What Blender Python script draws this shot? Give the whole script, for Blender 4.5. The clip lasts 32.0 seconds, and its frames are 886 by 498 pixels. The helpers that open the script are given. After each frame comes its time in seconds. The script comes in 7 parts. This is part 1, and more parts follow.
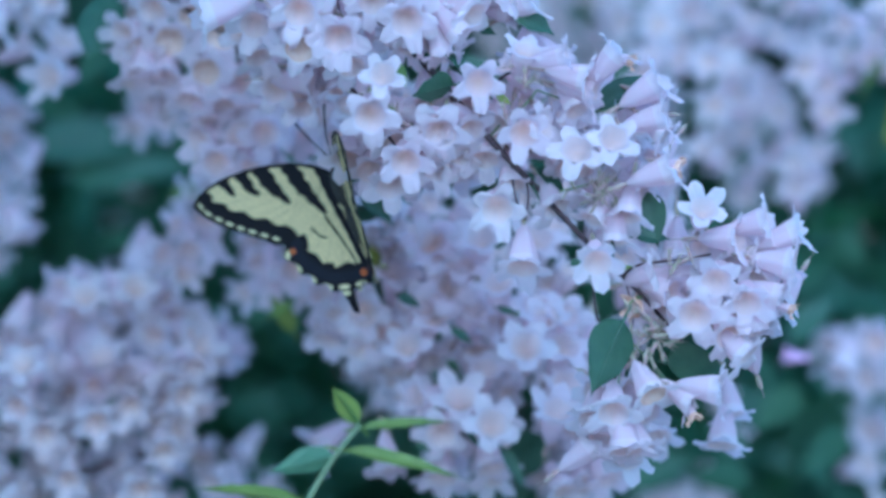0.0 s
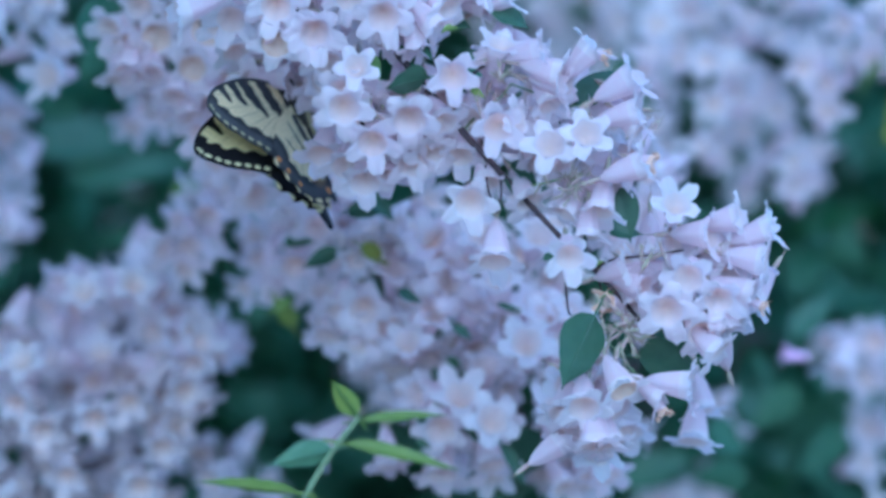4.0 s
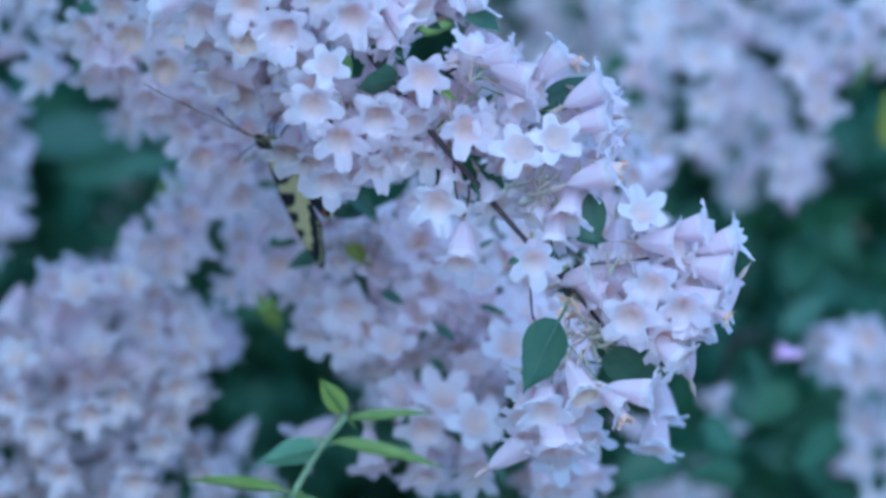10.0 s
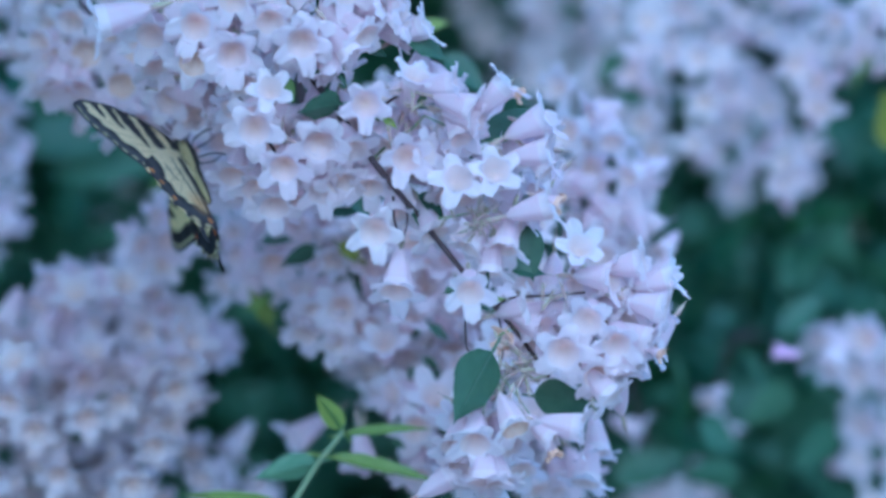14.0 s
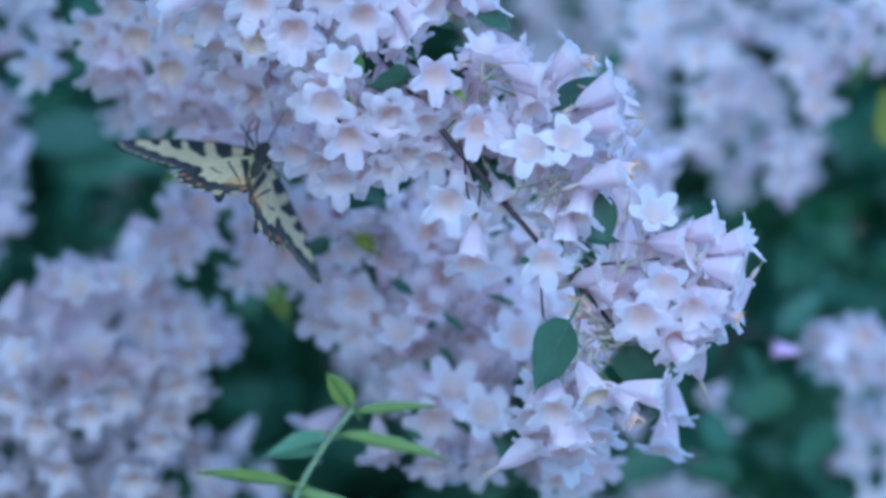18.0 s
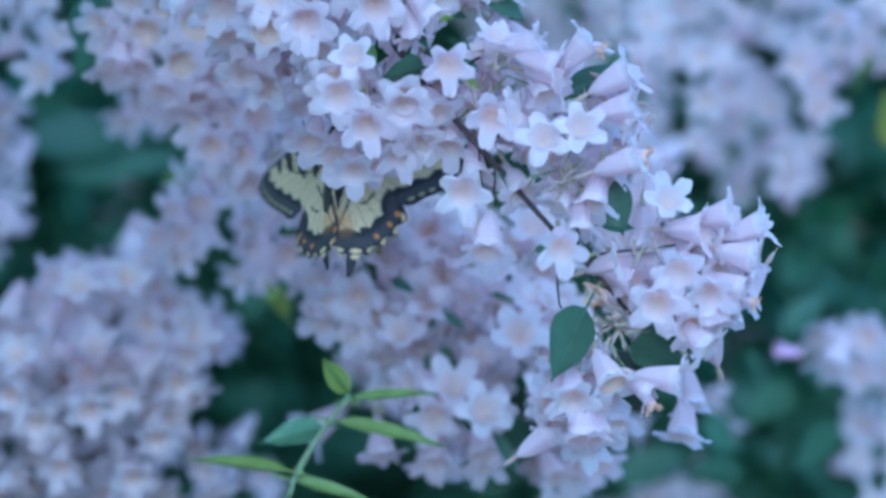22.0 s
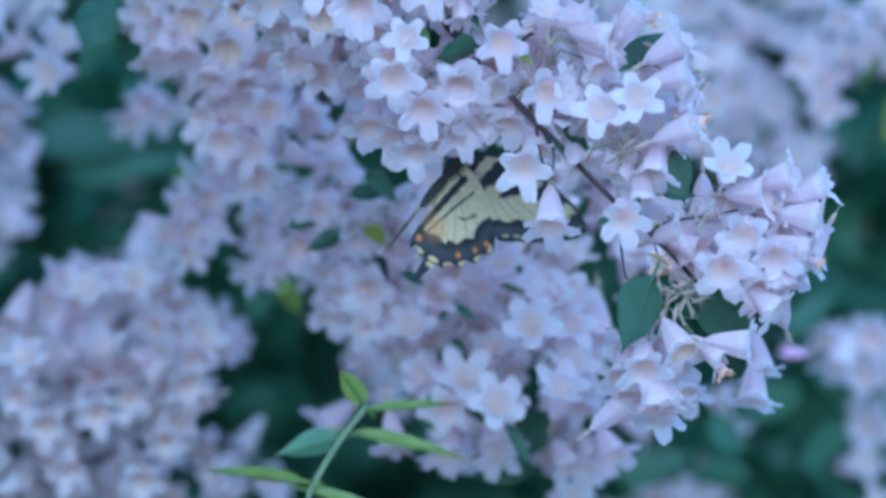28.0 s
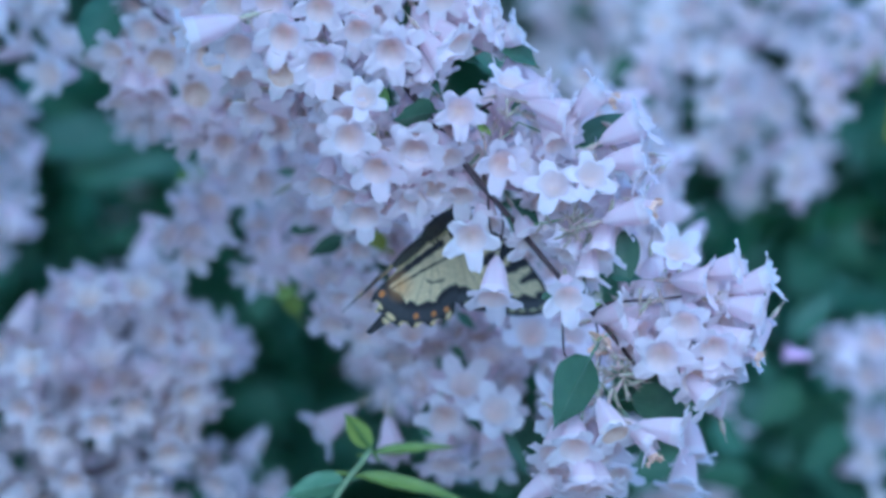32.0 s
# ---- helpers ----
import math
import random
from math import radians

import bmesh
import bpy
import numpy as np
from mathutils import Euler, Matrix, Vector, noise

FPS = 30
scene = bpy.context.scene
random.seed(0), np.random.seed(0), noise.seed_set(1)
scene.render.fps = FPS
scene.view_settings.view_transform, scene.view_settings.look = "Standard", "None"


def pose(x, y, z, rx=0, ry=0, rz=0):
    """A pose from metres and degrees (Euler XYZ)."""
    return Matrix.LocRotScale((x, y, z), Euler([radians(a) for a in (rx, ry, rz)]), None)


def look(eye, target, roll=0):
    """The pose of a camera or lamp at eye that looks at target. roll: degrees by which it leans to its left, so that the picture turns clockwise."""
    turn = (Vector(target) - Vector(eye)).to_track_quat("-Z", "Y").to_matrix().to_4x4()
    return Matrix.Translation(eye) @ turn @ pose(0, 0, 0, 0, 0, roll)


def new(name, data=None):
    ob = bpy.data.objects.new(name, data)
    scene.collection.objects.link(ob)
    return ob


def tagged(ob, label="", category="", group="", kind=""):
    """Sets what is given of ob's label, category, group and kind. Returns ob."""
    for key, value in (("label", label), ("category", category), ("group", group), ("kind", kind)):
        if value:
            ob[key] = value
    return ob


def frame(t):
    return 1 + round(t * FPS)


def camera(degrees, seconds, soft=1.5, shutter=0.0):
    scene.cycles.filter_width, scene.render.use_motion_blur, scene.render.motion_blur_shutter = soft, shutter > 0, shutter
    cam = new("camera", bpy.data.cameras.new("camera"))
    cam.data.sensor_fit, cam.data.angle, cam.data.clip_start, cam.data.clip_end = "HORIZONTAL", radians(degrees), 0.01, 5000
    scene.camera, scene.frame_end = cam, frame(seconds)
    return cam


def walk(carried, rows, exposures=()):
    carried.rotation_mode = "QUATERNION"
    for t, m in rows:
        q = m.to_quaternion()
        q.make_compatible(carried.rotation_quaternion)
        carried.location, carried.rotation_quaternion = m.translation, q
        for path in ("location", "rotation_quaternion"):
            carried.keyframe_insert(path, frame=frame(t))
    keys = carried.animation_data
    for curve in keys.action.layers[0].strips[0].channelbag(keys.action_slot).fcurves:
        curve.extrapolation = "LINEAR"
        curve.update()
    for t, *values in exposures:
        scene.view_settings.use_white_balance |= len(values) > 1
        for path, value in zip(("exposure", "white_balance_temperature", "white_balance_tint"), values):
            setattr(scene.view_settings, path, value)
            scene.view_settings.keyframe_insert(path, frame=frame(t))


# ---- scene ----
cam = camera(10, 32.0, soft=3.2)
cam.data.dof.use_dof, cam.data.dof.focus_distance, cam.data.dof.aperture_fstop = True, 1.500, 6.3
walk(cam, [
    (0.0, pose(0, -1.5, 1.4, 90.000, 0, -0.000)),
    (0.5, pose(0, -1.5, 1.4, 89.997, 0, -0.000)),
    (1.0, pose(0, -1.5, 1.4, 89.991, 0, -0.000)),
    (1.5, pose(0, -1.5, 1.4, 89.986, 0, -0.000)),
    (2.0, pose(0, -1.5, 1.4, 89.988, 0, -0.001)),
    (2.5, pose(0, -1.5, 1.4, 89.988, 0, -0.005)),
    (3.0, pose(0, -1.5, 1.4, 89.986, 0, -0.009)),
    (3.5, pose(0, -1.5, 1.4, 89.987, 0, -0.011)),
    (5.5, pose(0, -1.5, 1.4, 89.977, 0, -0.020)),
    (6.0, pose(0, -1.5, 1.4, 89.974, 0, -0.020)),
    (6.5, pose(0, -1.5, 1.4, 89.972, 0, -0.024)),
    (7.0, pose(0, -1.5, 1.4, 89.971, 0, -0.034)),
    (7.5, pose(0, -1.5, 1.4, 89.971, 0, -0.044)),
    (8.0, pose(0, -1.5, 1.4, 89.968, 0, -0.050)),
    (8.5, pose(0, -1.5, 1.4, 89.964, 0, -0.057)),
    (9.0, pose(0, -1.5, 1.4, 89.961, 0, -0.071)),
    (9.5, pose(0, -1.5, 1.4, 89.961, 0, -0.078)),
    (10.0, pose(0, -1.5, 1.4, 89.958, 0, -0.080)),
    (10.5, pose(0, -1.5, 1.4, 89.954, 0, -0.087)),
    (11.0, pose(0, -1.5, 1.4, 89.949, 0, -0.103)),
    (11.5, pose(0, -1.5, 1.4, 89.945, 0, -0.119)),
    (12.0, pose(0, -1.5, 1.4, 89.947, 0, -0.127)),
    (12.5, pose(0, -1.5, 1.4, 89.956, 0, -0.122)),
    (13.0, pose(0, -1.5, 1.4, 89.962, 0, -0.118)),
    (13.5, pose(0, -1.5, 1.4, 89.962, 0, -0.117)),
    (14.0, pose(0, -1.5, 1.4, 89.957, 0, -0.111)),
    (14.5, pose(0, -1.5, 1.4, 89.956, 0, -0.099)),
    (16.5, pose(0, -1.5, 1.4, 89.938, 0, -0.102)),
    (17.0, pose(0, -1.5, 1.4, 89.936, 0, -0.106)),
    (17.5, pose(0, -1.5, 1.4, 89.934, 0, -0.111)),
    (18.0, pose(0, -1.5, 1.4, 89.927, 0, -0.117)),
    (18.5, pose(0, -1.5, 1.4, 89.925, 0, -0.117)),
    (19.0, pose(0, -1.5, 1.4, 89.929, 0, -0.111)),
    (19.5, pose(0, -1.5, 1.4, 89.932, 0, -0.113)),
    (20.0, pose(0, -1.5, 1.4, 89.934, 0, -0.112)),
    (20.5, pose(0, -1.5, 1.4, 89.939, 0, -0.103)),
    (21.0, pose(0, -1.5, 1.4, 89.941, 0, -0.098)),
    (21.5, pose(0, -1.5, 1.4, 89.941, 0, -0.095)),
    (22.0, pose(0, -1.5, 1.4, 89.941, 0, -0.088)),
    (22.5, pose(0, -1.5, 1.4, 89.944, 0, -0.079)),
    (23.0, pose(0, -1.5, 1.4, 89.949, 0, -0.071)),
    (23.5, pose(0, -1.5, 1.4, 89.951, 0, -0.062)),
    (24.0, pose(0, -1.5, 1.4, 89.952, 0, -0.055)),
    (24.5, pose(0, -1.5, 1.4, 89.954, 0, -0.052)),
    (25.0, pose(0, -1.5, 1.4, 89.958, 0, -0.048)),
    (25.5, pose(0, -1.5, 1.4, 89.961, 0, -0.043)),
    (27.5, pose(0, -1.5, 1.4, 89.957, 0, -0.022)),
    (28.0, pose(0, -1.5, 1.4, 89.951, 0, -0.024)),
    (28.5, pose(0, -1.5, 1.4, 89.944, 0, -0.026)),
    (29.0, pose(0, -1.5, 1.4, 89.939, 0, -0.021)),
    (29.5, pose(0, -1.5, 1.4, 89.935, 0, -0.012)),
    (30.0, pose(0, -1.5, 1.4, 89.937, 0, -0.005)),
    (30.5, pose(0, -1.5, 1.4, 89.949, 0, 0.001)),
    (31.0, pose(0, -1.5, 1.4, 89.962, 0, 0.007)),
    (31.5, pose(0, -1.5, 1.4, 89.972, 0, 0.009)),
    (32.0, pose(0, -1.5, 1.4, 89.976, 0, 0.008)),
], exposures=[(0.0, 1.25, 4340, 0), (32.0, 1.25, 4340, 0)])

# ---- light ----
world = bpy.data.worlds.new("sky")
scene.world = world
world.use_nodes = True
wn = world.node_tree.nodes
sky = wn.new("ShaderNodeTexSky")
sky.sky_type, sky.sun_disc = "NISHITA", False
sky.sun_elevation, sky.sun_rotation = radians(42), radians(177)
wn["Background"].inputs[1].default_value = 0.15
world.node_tree.links.new(sky.outputs[0], wn["Background"].inputs[0])
sun_data = bpy.data.lights.new("sun", "SUN")
sun_data.energy, sun_data.angle, sun_data.color = 0.42, radians(90), (1.0, 0.98, 0.95)
sun = new("sun", sun_data)
sun.matrix_basis = look((0.2, -3.8, 4.9), (0, 0, 1.4))


# ---- materials ----
def material(name):
    m = bpy.data.materials.new(name)
    m.use_nodes = True
    return m, m.node_tree.nodes, m.node_tree.links


def ramp(nodes, stops):
    r = nodes.new("ShaderNodeValToRGB")
    r.color_ramp.elements[0].position, r.color_ramp.elements[0].color = stops[0][0], (*stops[0][1], 1)
    r.color_ramp.elements[1].position, r.color_ramp.elements[1].color = stops[-1][0], (*stops[-1][1], 1)
    for at, c in stops[1:-1]:
        r.color_ramp.elements.new(at).color = (*c, 1)
    return r


def noise_node(nodes, links, scale, detail=3, coords="Object"):
    tc = nodes.new("ShaderNodeTexCoord")
    n = nodes.new("ShaderNodeTexNoise")
    n.inputs["Scale"].default_value, n.inputs["Detail"].default_value = scale, detail
    links.new(tc.outputs[coords], n.inputs["Vector"])
    return n


def mixed(nodes, links, a, b, fac, how="MIX"):
    mx = nodes.new("ShaderNodeMix")
    mx.data_type, mx.blend_type = "RGBA", how
    for sock, v in ((0, fac), (6, a), (7, b)):
        if isinstance(v, (int, float)):
            mx.inputs[sock].default_value = v
        elif isinstance(v, tuple):
            mx.inputs[sock].default_value = (*v, 1)
        else:
            links.new(v, mx.inputs[sock])
    return mx.outputs[2]


def thin_tissue(nodes, links, colour, through_share, rough, through_tint, bump_scale, bump_height, gloss=0.25):
    """A thin living sheet: part of the light goes through it."""
    p = nodes["Principled BSDF"]
    p.inputs["Roughness"].default_value = rough
    p.inputs["Specular IOR Level"].default_value = gloss
    links.new(colour, p.inputs["Base Color"])
    tr = nodes.new("ShaderNodeBsdfTranslucent")
    links.new(mixed(nodes, links, colour, through_tint, 1.0, "MULTIPLY"), tr.inputs["Color"])
    ms = nodes.new("ShaderNodeMixShader")
    ms.inputs[0].default_value = through_share
    links.new(p.outputs[0], ms.inputs[1])
    links.new(tr.outputs[0], ms.inputs[2])
    n = noise_node(nodes, links, bump_scale, 4)
    b = nodes.new("ShaderNodeBump")
    b.inputs["Strength"].default_value, b.inputs["Distance"].default_value = 0.5, bump_height
    links.new(n.outputs[0], b.inputs["Height"])
    links.new(b.outputs[0], p.inputs["Normal"])
    links.new(ms.outputs[0], nodes["Material Output"].inputs["Surface"])


PETAL_TONES = [(0.0, (0.87, 0.802, 0.828)), (0.35, (0.885, 0.835, 0.848)), (0.8, (0.892, 0.857, 0.862)), (1.0, (0.875, 0.777, 0.818))]


def petal_material():
    m, nodes, links = material("petal")
    oi = nodes.new("ShaderNodeObjectInfo")
    base = ramp(nodes, PETAL_TONES)
    links.new(oi.outputs["Random"], base.inputs[0])
    n = noise_node(nodes, links, 260, 4)
    blush = ramp(nodes, [(0.42, (0, 0, 0)), (0.72, (1, 1, 1))])
    links.new(n.outputs[0], blush.inputs[0])
    col = mixed(nodes, links, base.outputs[0], (0.90, 0.76, 0.82), 0.0)
    mx = col.node
    sc = nodes.new("ShaderNodeMath")
    sc.operation = "MULTIPLY"
    sc.inputs[1].default_value = 0.35
    links.new(blush.outputs[0], sc.inputs[0])
    links.new(sc.outputs[0], mx.inputs[0])
    thin_tissue(nodes, links, col, 0.62, 0.6, (1.0, 0.972, 1.0), 900, 0.00015)
    return m


def tube_material():
    m, nodes, links = material("corolla_tube")
    n = noise_node(nodes, links, 300, 4)
    c = ramp(nodes, [(0.3, (0.845, 0.78, 0.815)), (0.75, (0.835, 0.70, 0.76))])
    links.new(n.outputs[0], c.inputs[0])
    thin_tissue(nodes, links, c.outputs[0], 0.62, 0.6, (1.0, 0.95, 0.97), 900, 0.0002)
    return m


def throat_material():
    """Orange netting deep in the throat that fades into the petals' colour."""
    m, nodes, links = material("throat")
    oi = nodes.new("ShaderNodeObjectInfo")
    base = ramp(nodes, PETAL_TONES)
    links.new(oi.outputs["Random"], base.inputs[0])
    tc = nodes.new("ShaderNodeTexCoord")
    flat = nodes.new("ShaderNodeVectorMath")
    flat.operation = "MULTIPLY"
    flat.inputs[1].default_value = (1, 1, 0)
    links.new(tc.outputs["Object"], flat.inputs[0])
    ln = nodes.new("ShaderNodeVectorMath")
    ln.operation = "LENGTH"
    links.new(flat.outputs[0], ln.inputs[0])
    n = noise_node(nodes, links, 900, 3)
    wob = nodes.new("ShaderNodeMath")
    wob.operation = "MULTIPLY_ADD"
    wob.inputs[1].default_value, wob.inputs[2].default_value = 0.002, -0.001
    links.new(n.outputs[0], wob.inputs[0])
    add = nodes.new("ShaderNodeMath")
    add.operation = "ADD"
    links.new(ln.outputs["Value"], add.inputs[0])
    links.new(wob.outputs[0], add.inputs[1])
    far = nodes.new("ShaderNodeMapRange")
    far.inputs[1].default_value, far.inputs[2].default_value = 0.0004, 0.0048
    far.inputs[3].default_value, far.inputs[4].default_value = 1.0, 0.0
    links.new(add.outputs[0], far.inputs[0])
    age = nodes.new("ShaderNodeMapRange")
    age.inputs[3].default_value, age.inputs[4].default_value = 0.55, 1.0
    links.new(oi.outputs["Random"], age.inputs[0])
    both = nodes.new("ShaderNodeMath")
    both.operation = "MULTIPLY"
    links.new(far.outputs[0], both.inputs[0])
    links.new(age.outputs[0], both.inputs[1])
    col = mixed(nodes, links, base.outputs[0], (0.91, 0.73, 0.60), both.outputs[0])
    thin_tissue(nodes, links, col, 0.62, 0.6, (1.0, 0.93, 0.9), 900, 0.0002)
    return m


def wilted_material():
    m, nodes, links = material("wilted_petal")
    n = noise_node(nodes, links, 500, 4)
    c = ramp(nodes, [(0.35, (0.78, 0.58, 0.46)), (0.7, (0.66, 0.43, 0.30))])
    links.new(n.outputs[0], c.inputs[0])
    thin_tissue(nodes, links, c.outputs[0], 0.25, 0.7, (1.0, 0.8, 0.5), 900, 0.0003)
    return m


def browned_material():
    m, nodes, links = material("browned_throat")
    n = noise_node(nodes, links, 350, 4)
    c = ramp(nodes, [(0.3, (0.82, 0.71, 0.63)), (0.7, (0.73, 0.57, 0.46))])
    links.new(n.outputs[0], c.inputs[0])
    thin_tissue(nodes, links, c.outputs[0], 0.35, 0.7, (1.0, 0.85, 0.65), 900, 0.0003)
    return m


def leaf_material(name, dark, light, through_share):
    m, nodes, links = material(name)
    oi = nodes.new("ShaderNodeObjectInfo")
    n = noise_node(nodes, links, 120, 5)
    c = ramp(nodes, [(0.3, dark), (0.72, light)])
    links.new(n.outputs[0], c.inputs[0])
    gi = nodes.new("ShaderNodeNewGeometry")
    add = nodes.new("ShaderNodeMath")
    add.operation = "ADD"
    links.new(oi.outputs["Random"], add.inputs[0])
    links.new(gi.outputs["Random Per Island"], add.inputs[1])
    hue = ramp(nodes, [(0.0, (0.7, 0.8, 0.75)), (1.0, (1.35, 1.2, 1.0))])
    half = nodes.new("ShaderNodeMath")
    half.operation = "FRACT"
    links.new(add.outputs[0], half.inputs[0])
    links.new(half.outputs[0], hue.inputs[0])
    col = mixed(nodes, links, c.outputs[0], hue.outputs[0], 1.0, "MULTIPLY")
    thin_tissue(nodes, links, col, through_share, 0.42, (0.9, 1.0, 0.45), 700, 0.0004, 0.5)
    return m


def bark_material(name, a, b, scale):
    m, nodes, links = material(name)
    n = noise_node(nodes, links, scale, 6)
    c = ramp(nodes, [(0.3, a), (0.7, b)])
    links.new(n.outputs[0], c.inputs[0])
    p = nodes["Principled BSDF"]
    p.inputs["Roughness"].default_value = 0.75
    links.new(c.outputs[0], p.inputs["Base Color"])
    bp = nodes.new("ShaderNodeBump")
    bp.inputs["Strength"].default_value, bp.inputs["Distance"].default_value = 0.6, 0.0004
    links.new(n.outputs[0], bp.inputs["Height"])
    links.new(bp.outputs[0], p.inputs["Normal"])
    return m


def scale_material():
    """Wing scales: the colours lie on the wing's points."""
    m, nodes, links = material("wing_scales")
    at = nodes.new("ShaderNodeAttribute")
    at.attribute_name = "scales"
    n = noise_node(nodes, links, 1500, 3)
    dust = ramp(nodes, [(0.3, (0.82, 0.82, 0.82)), (0.7, (1.1, 1.1, 1.1))])
    links.new(n.outputs[0], dust.inputs[0])
    col = mixed(nodes, links, at.outputs["Color"], dust.outputs[0], 1.0, "MULTIPLY")
    thin_tissue(nodes, links, col, 0.35, 0.6, (1.0, 0.95, 0.75), 2500, 0.0001)
    return m


def mauve_material():
    """Ageing petals: mauve with tan veining, with the shade on dim clusters put into the duller colour."""
    m, nodes, links = material("aged_shaded_petal")
    oi = nodes.new("ShaderNodeObjectInfo")
    base = ramp(nodes, [(0.0, (0.745, 0.71, 0.745)), (0.5, (0.71, 0.65, 0.665)), (1.0, (0.78, 0.755, 0.80))])
    links.new(oi.outputs["Random"], base.inputs[0])
    n = noise_node(nodes, links, 240, 4)
    vein = ramp(nodes, [(0.4, (1, 1, 1)), (0.72, (0.86, 0.76, 0.70))])
    links.new(n.outputs[0], vein.inputs[0])
    thin_tissue(nodes, links, mixed(nodes, links, base.outputs[0], vein.outputs[0], 1.0, "MULTIPLY"), 0.4, 0.65, (1.0, 0.92, 0.95), 900, 0.0002)
    return m


PETAL, TUBE, THROAT, WILTED = petal_material(), tube_material(), throat_material(), wilted_material()
BROWNED, MAUVE = browned_material(), mauve_material()
PINK = bark_material("pink_bud", (0.74, 0.42, 0.68), (0.78, 0.55, 0.75), 300)
LEAF = leaf_material("leaf", (0.040, 0.095, 0.062), (0.070, 0.140, 0.092), 0.25)
YOUNG = leaf_material("young_leaf", (0.17, 0.26, 0.065), (0.25, 0.35, 0.095), 0.3)
TEAL = leaf_material("blue_green_leaf", (0.10, 0.22, 0.155), (0.16, 0.30, 0.21), 0.3)
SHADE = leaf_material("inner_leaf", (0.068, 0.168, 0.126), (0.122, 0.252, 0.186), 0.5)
YELLOWED = leaf_material("yellowed_leaf", (0.20, 0.25, 0.045), (0.29, 0.33, 0.07), 0.3)
BARK = bark_material("bark", (0.032, 0.020, 0.024), (0.080, 0.052, 0.052), 500)
GREENSTEM = bark_material("green_stem", (0.17, 0.24, 0.12), (0.25, 0.32, 0.17), 400)
CALYX = bark_material("calyx", (0.40, 0.25, 0.26), (0.36, 0.38, 0.24), 700)
# ground tone set pale so that it throws fill light upwards
BOUNCE_GROUND = bark_material("bounce_ground", (0.13, 0.115, 0.09), (0.26, 0.23, 0.19), 12)
BODY = bark_material("body_fur", (0.012, 0.011, 0.010), (0.05, 0.045, 0.03), 1500)
FLANK = bark_material("flank_fur", (0.27, 0.23, 0.10), (0.40, 0.34, 0.16), 1500)
SCALES = scale_material()


# ---- building blocks ----
def mesh_from(name, verts, faces, mats, face_mats=None, smooth=True):
    me = bpy.data.meshes.new(name)
    me.from_pydata(verts, [], faces)
    for mt in mats:
        me.materials.append(mt)
    if face_mats is not None:
        me.polygons.foreach_set("material_index", face_mats)
    me.polygons.foreach_set("use_smooth", [smooth] * len(me.polygons))
    me.update()
    return me


def part(name, me, parent, m=None, label=""):
    ob = new(name, me)
    ob.parent = parent
    if m is not None:
        ob.matrix_basis = m
    return tagged(ob, label)


def thing(name, m, label, category, group="", kind=""):
    return tagged(bpy_empty(name, m), label, category, group, kind)


def bpy_empty(name, m):
    ob = new(name)
    ob.matrix_basis = m
    return ob


def tube_mesh(name, pts, r0, r1, mat, sides=8):
    """A tapered round stem along a smooth line through pts."""
    pts = [Vector(p) for p in pts]
    line = []
    for i in range(len(pts) - 1):
        a, b = pts[max(i - 1, 0)], pts[i]
        c, d = pts[i + 1], pts[min(i + 2, len(pts) - 1)]
        for k in range(6):
            t = k / 6
            line.append(0.5 * ((2 * b) + (c - a) * t + (2 * a - 5 * b + 4 * c - d) * t * t + (3 * b - a - 3 * c + d) * t ** 3))
    line.append(pts[-1])
    verts, faces = [], []
    n = len(line)
    for i, p in enumerate(line):
        d = (line[min(i + 1, n - 1)] - line[max(i - 1, 0)]).normalized()
        u = d.cross(Vector((0.3, 1, 0.2))).normalized()
        v = d.cross(u)
        r = r0 + (r1 - r0) * i / (n - 1)
        r *= 1 + 0.12 * noise.noise(p * 300)
        for k in range(sides):
            a = 2 * math.pi * k / sides
            verts.append(p + r * (math.cos(a) * u + math.sin(a) * v))
    for i in range(n - 1):
        for k in range(sides):
            k2 = (k + 1) % sides
            faces.append((i * sides + k, i * sides + k2, (i + 1) * sides + k2, (i + 1) * sides + k))
    faces.append(tuple(range(sides - 1, -1, -1)))
    faces.append(tuple((n - 1) * sides + k for k in range(sides)))
    return mesh_from(name, verts, faces, [mat])


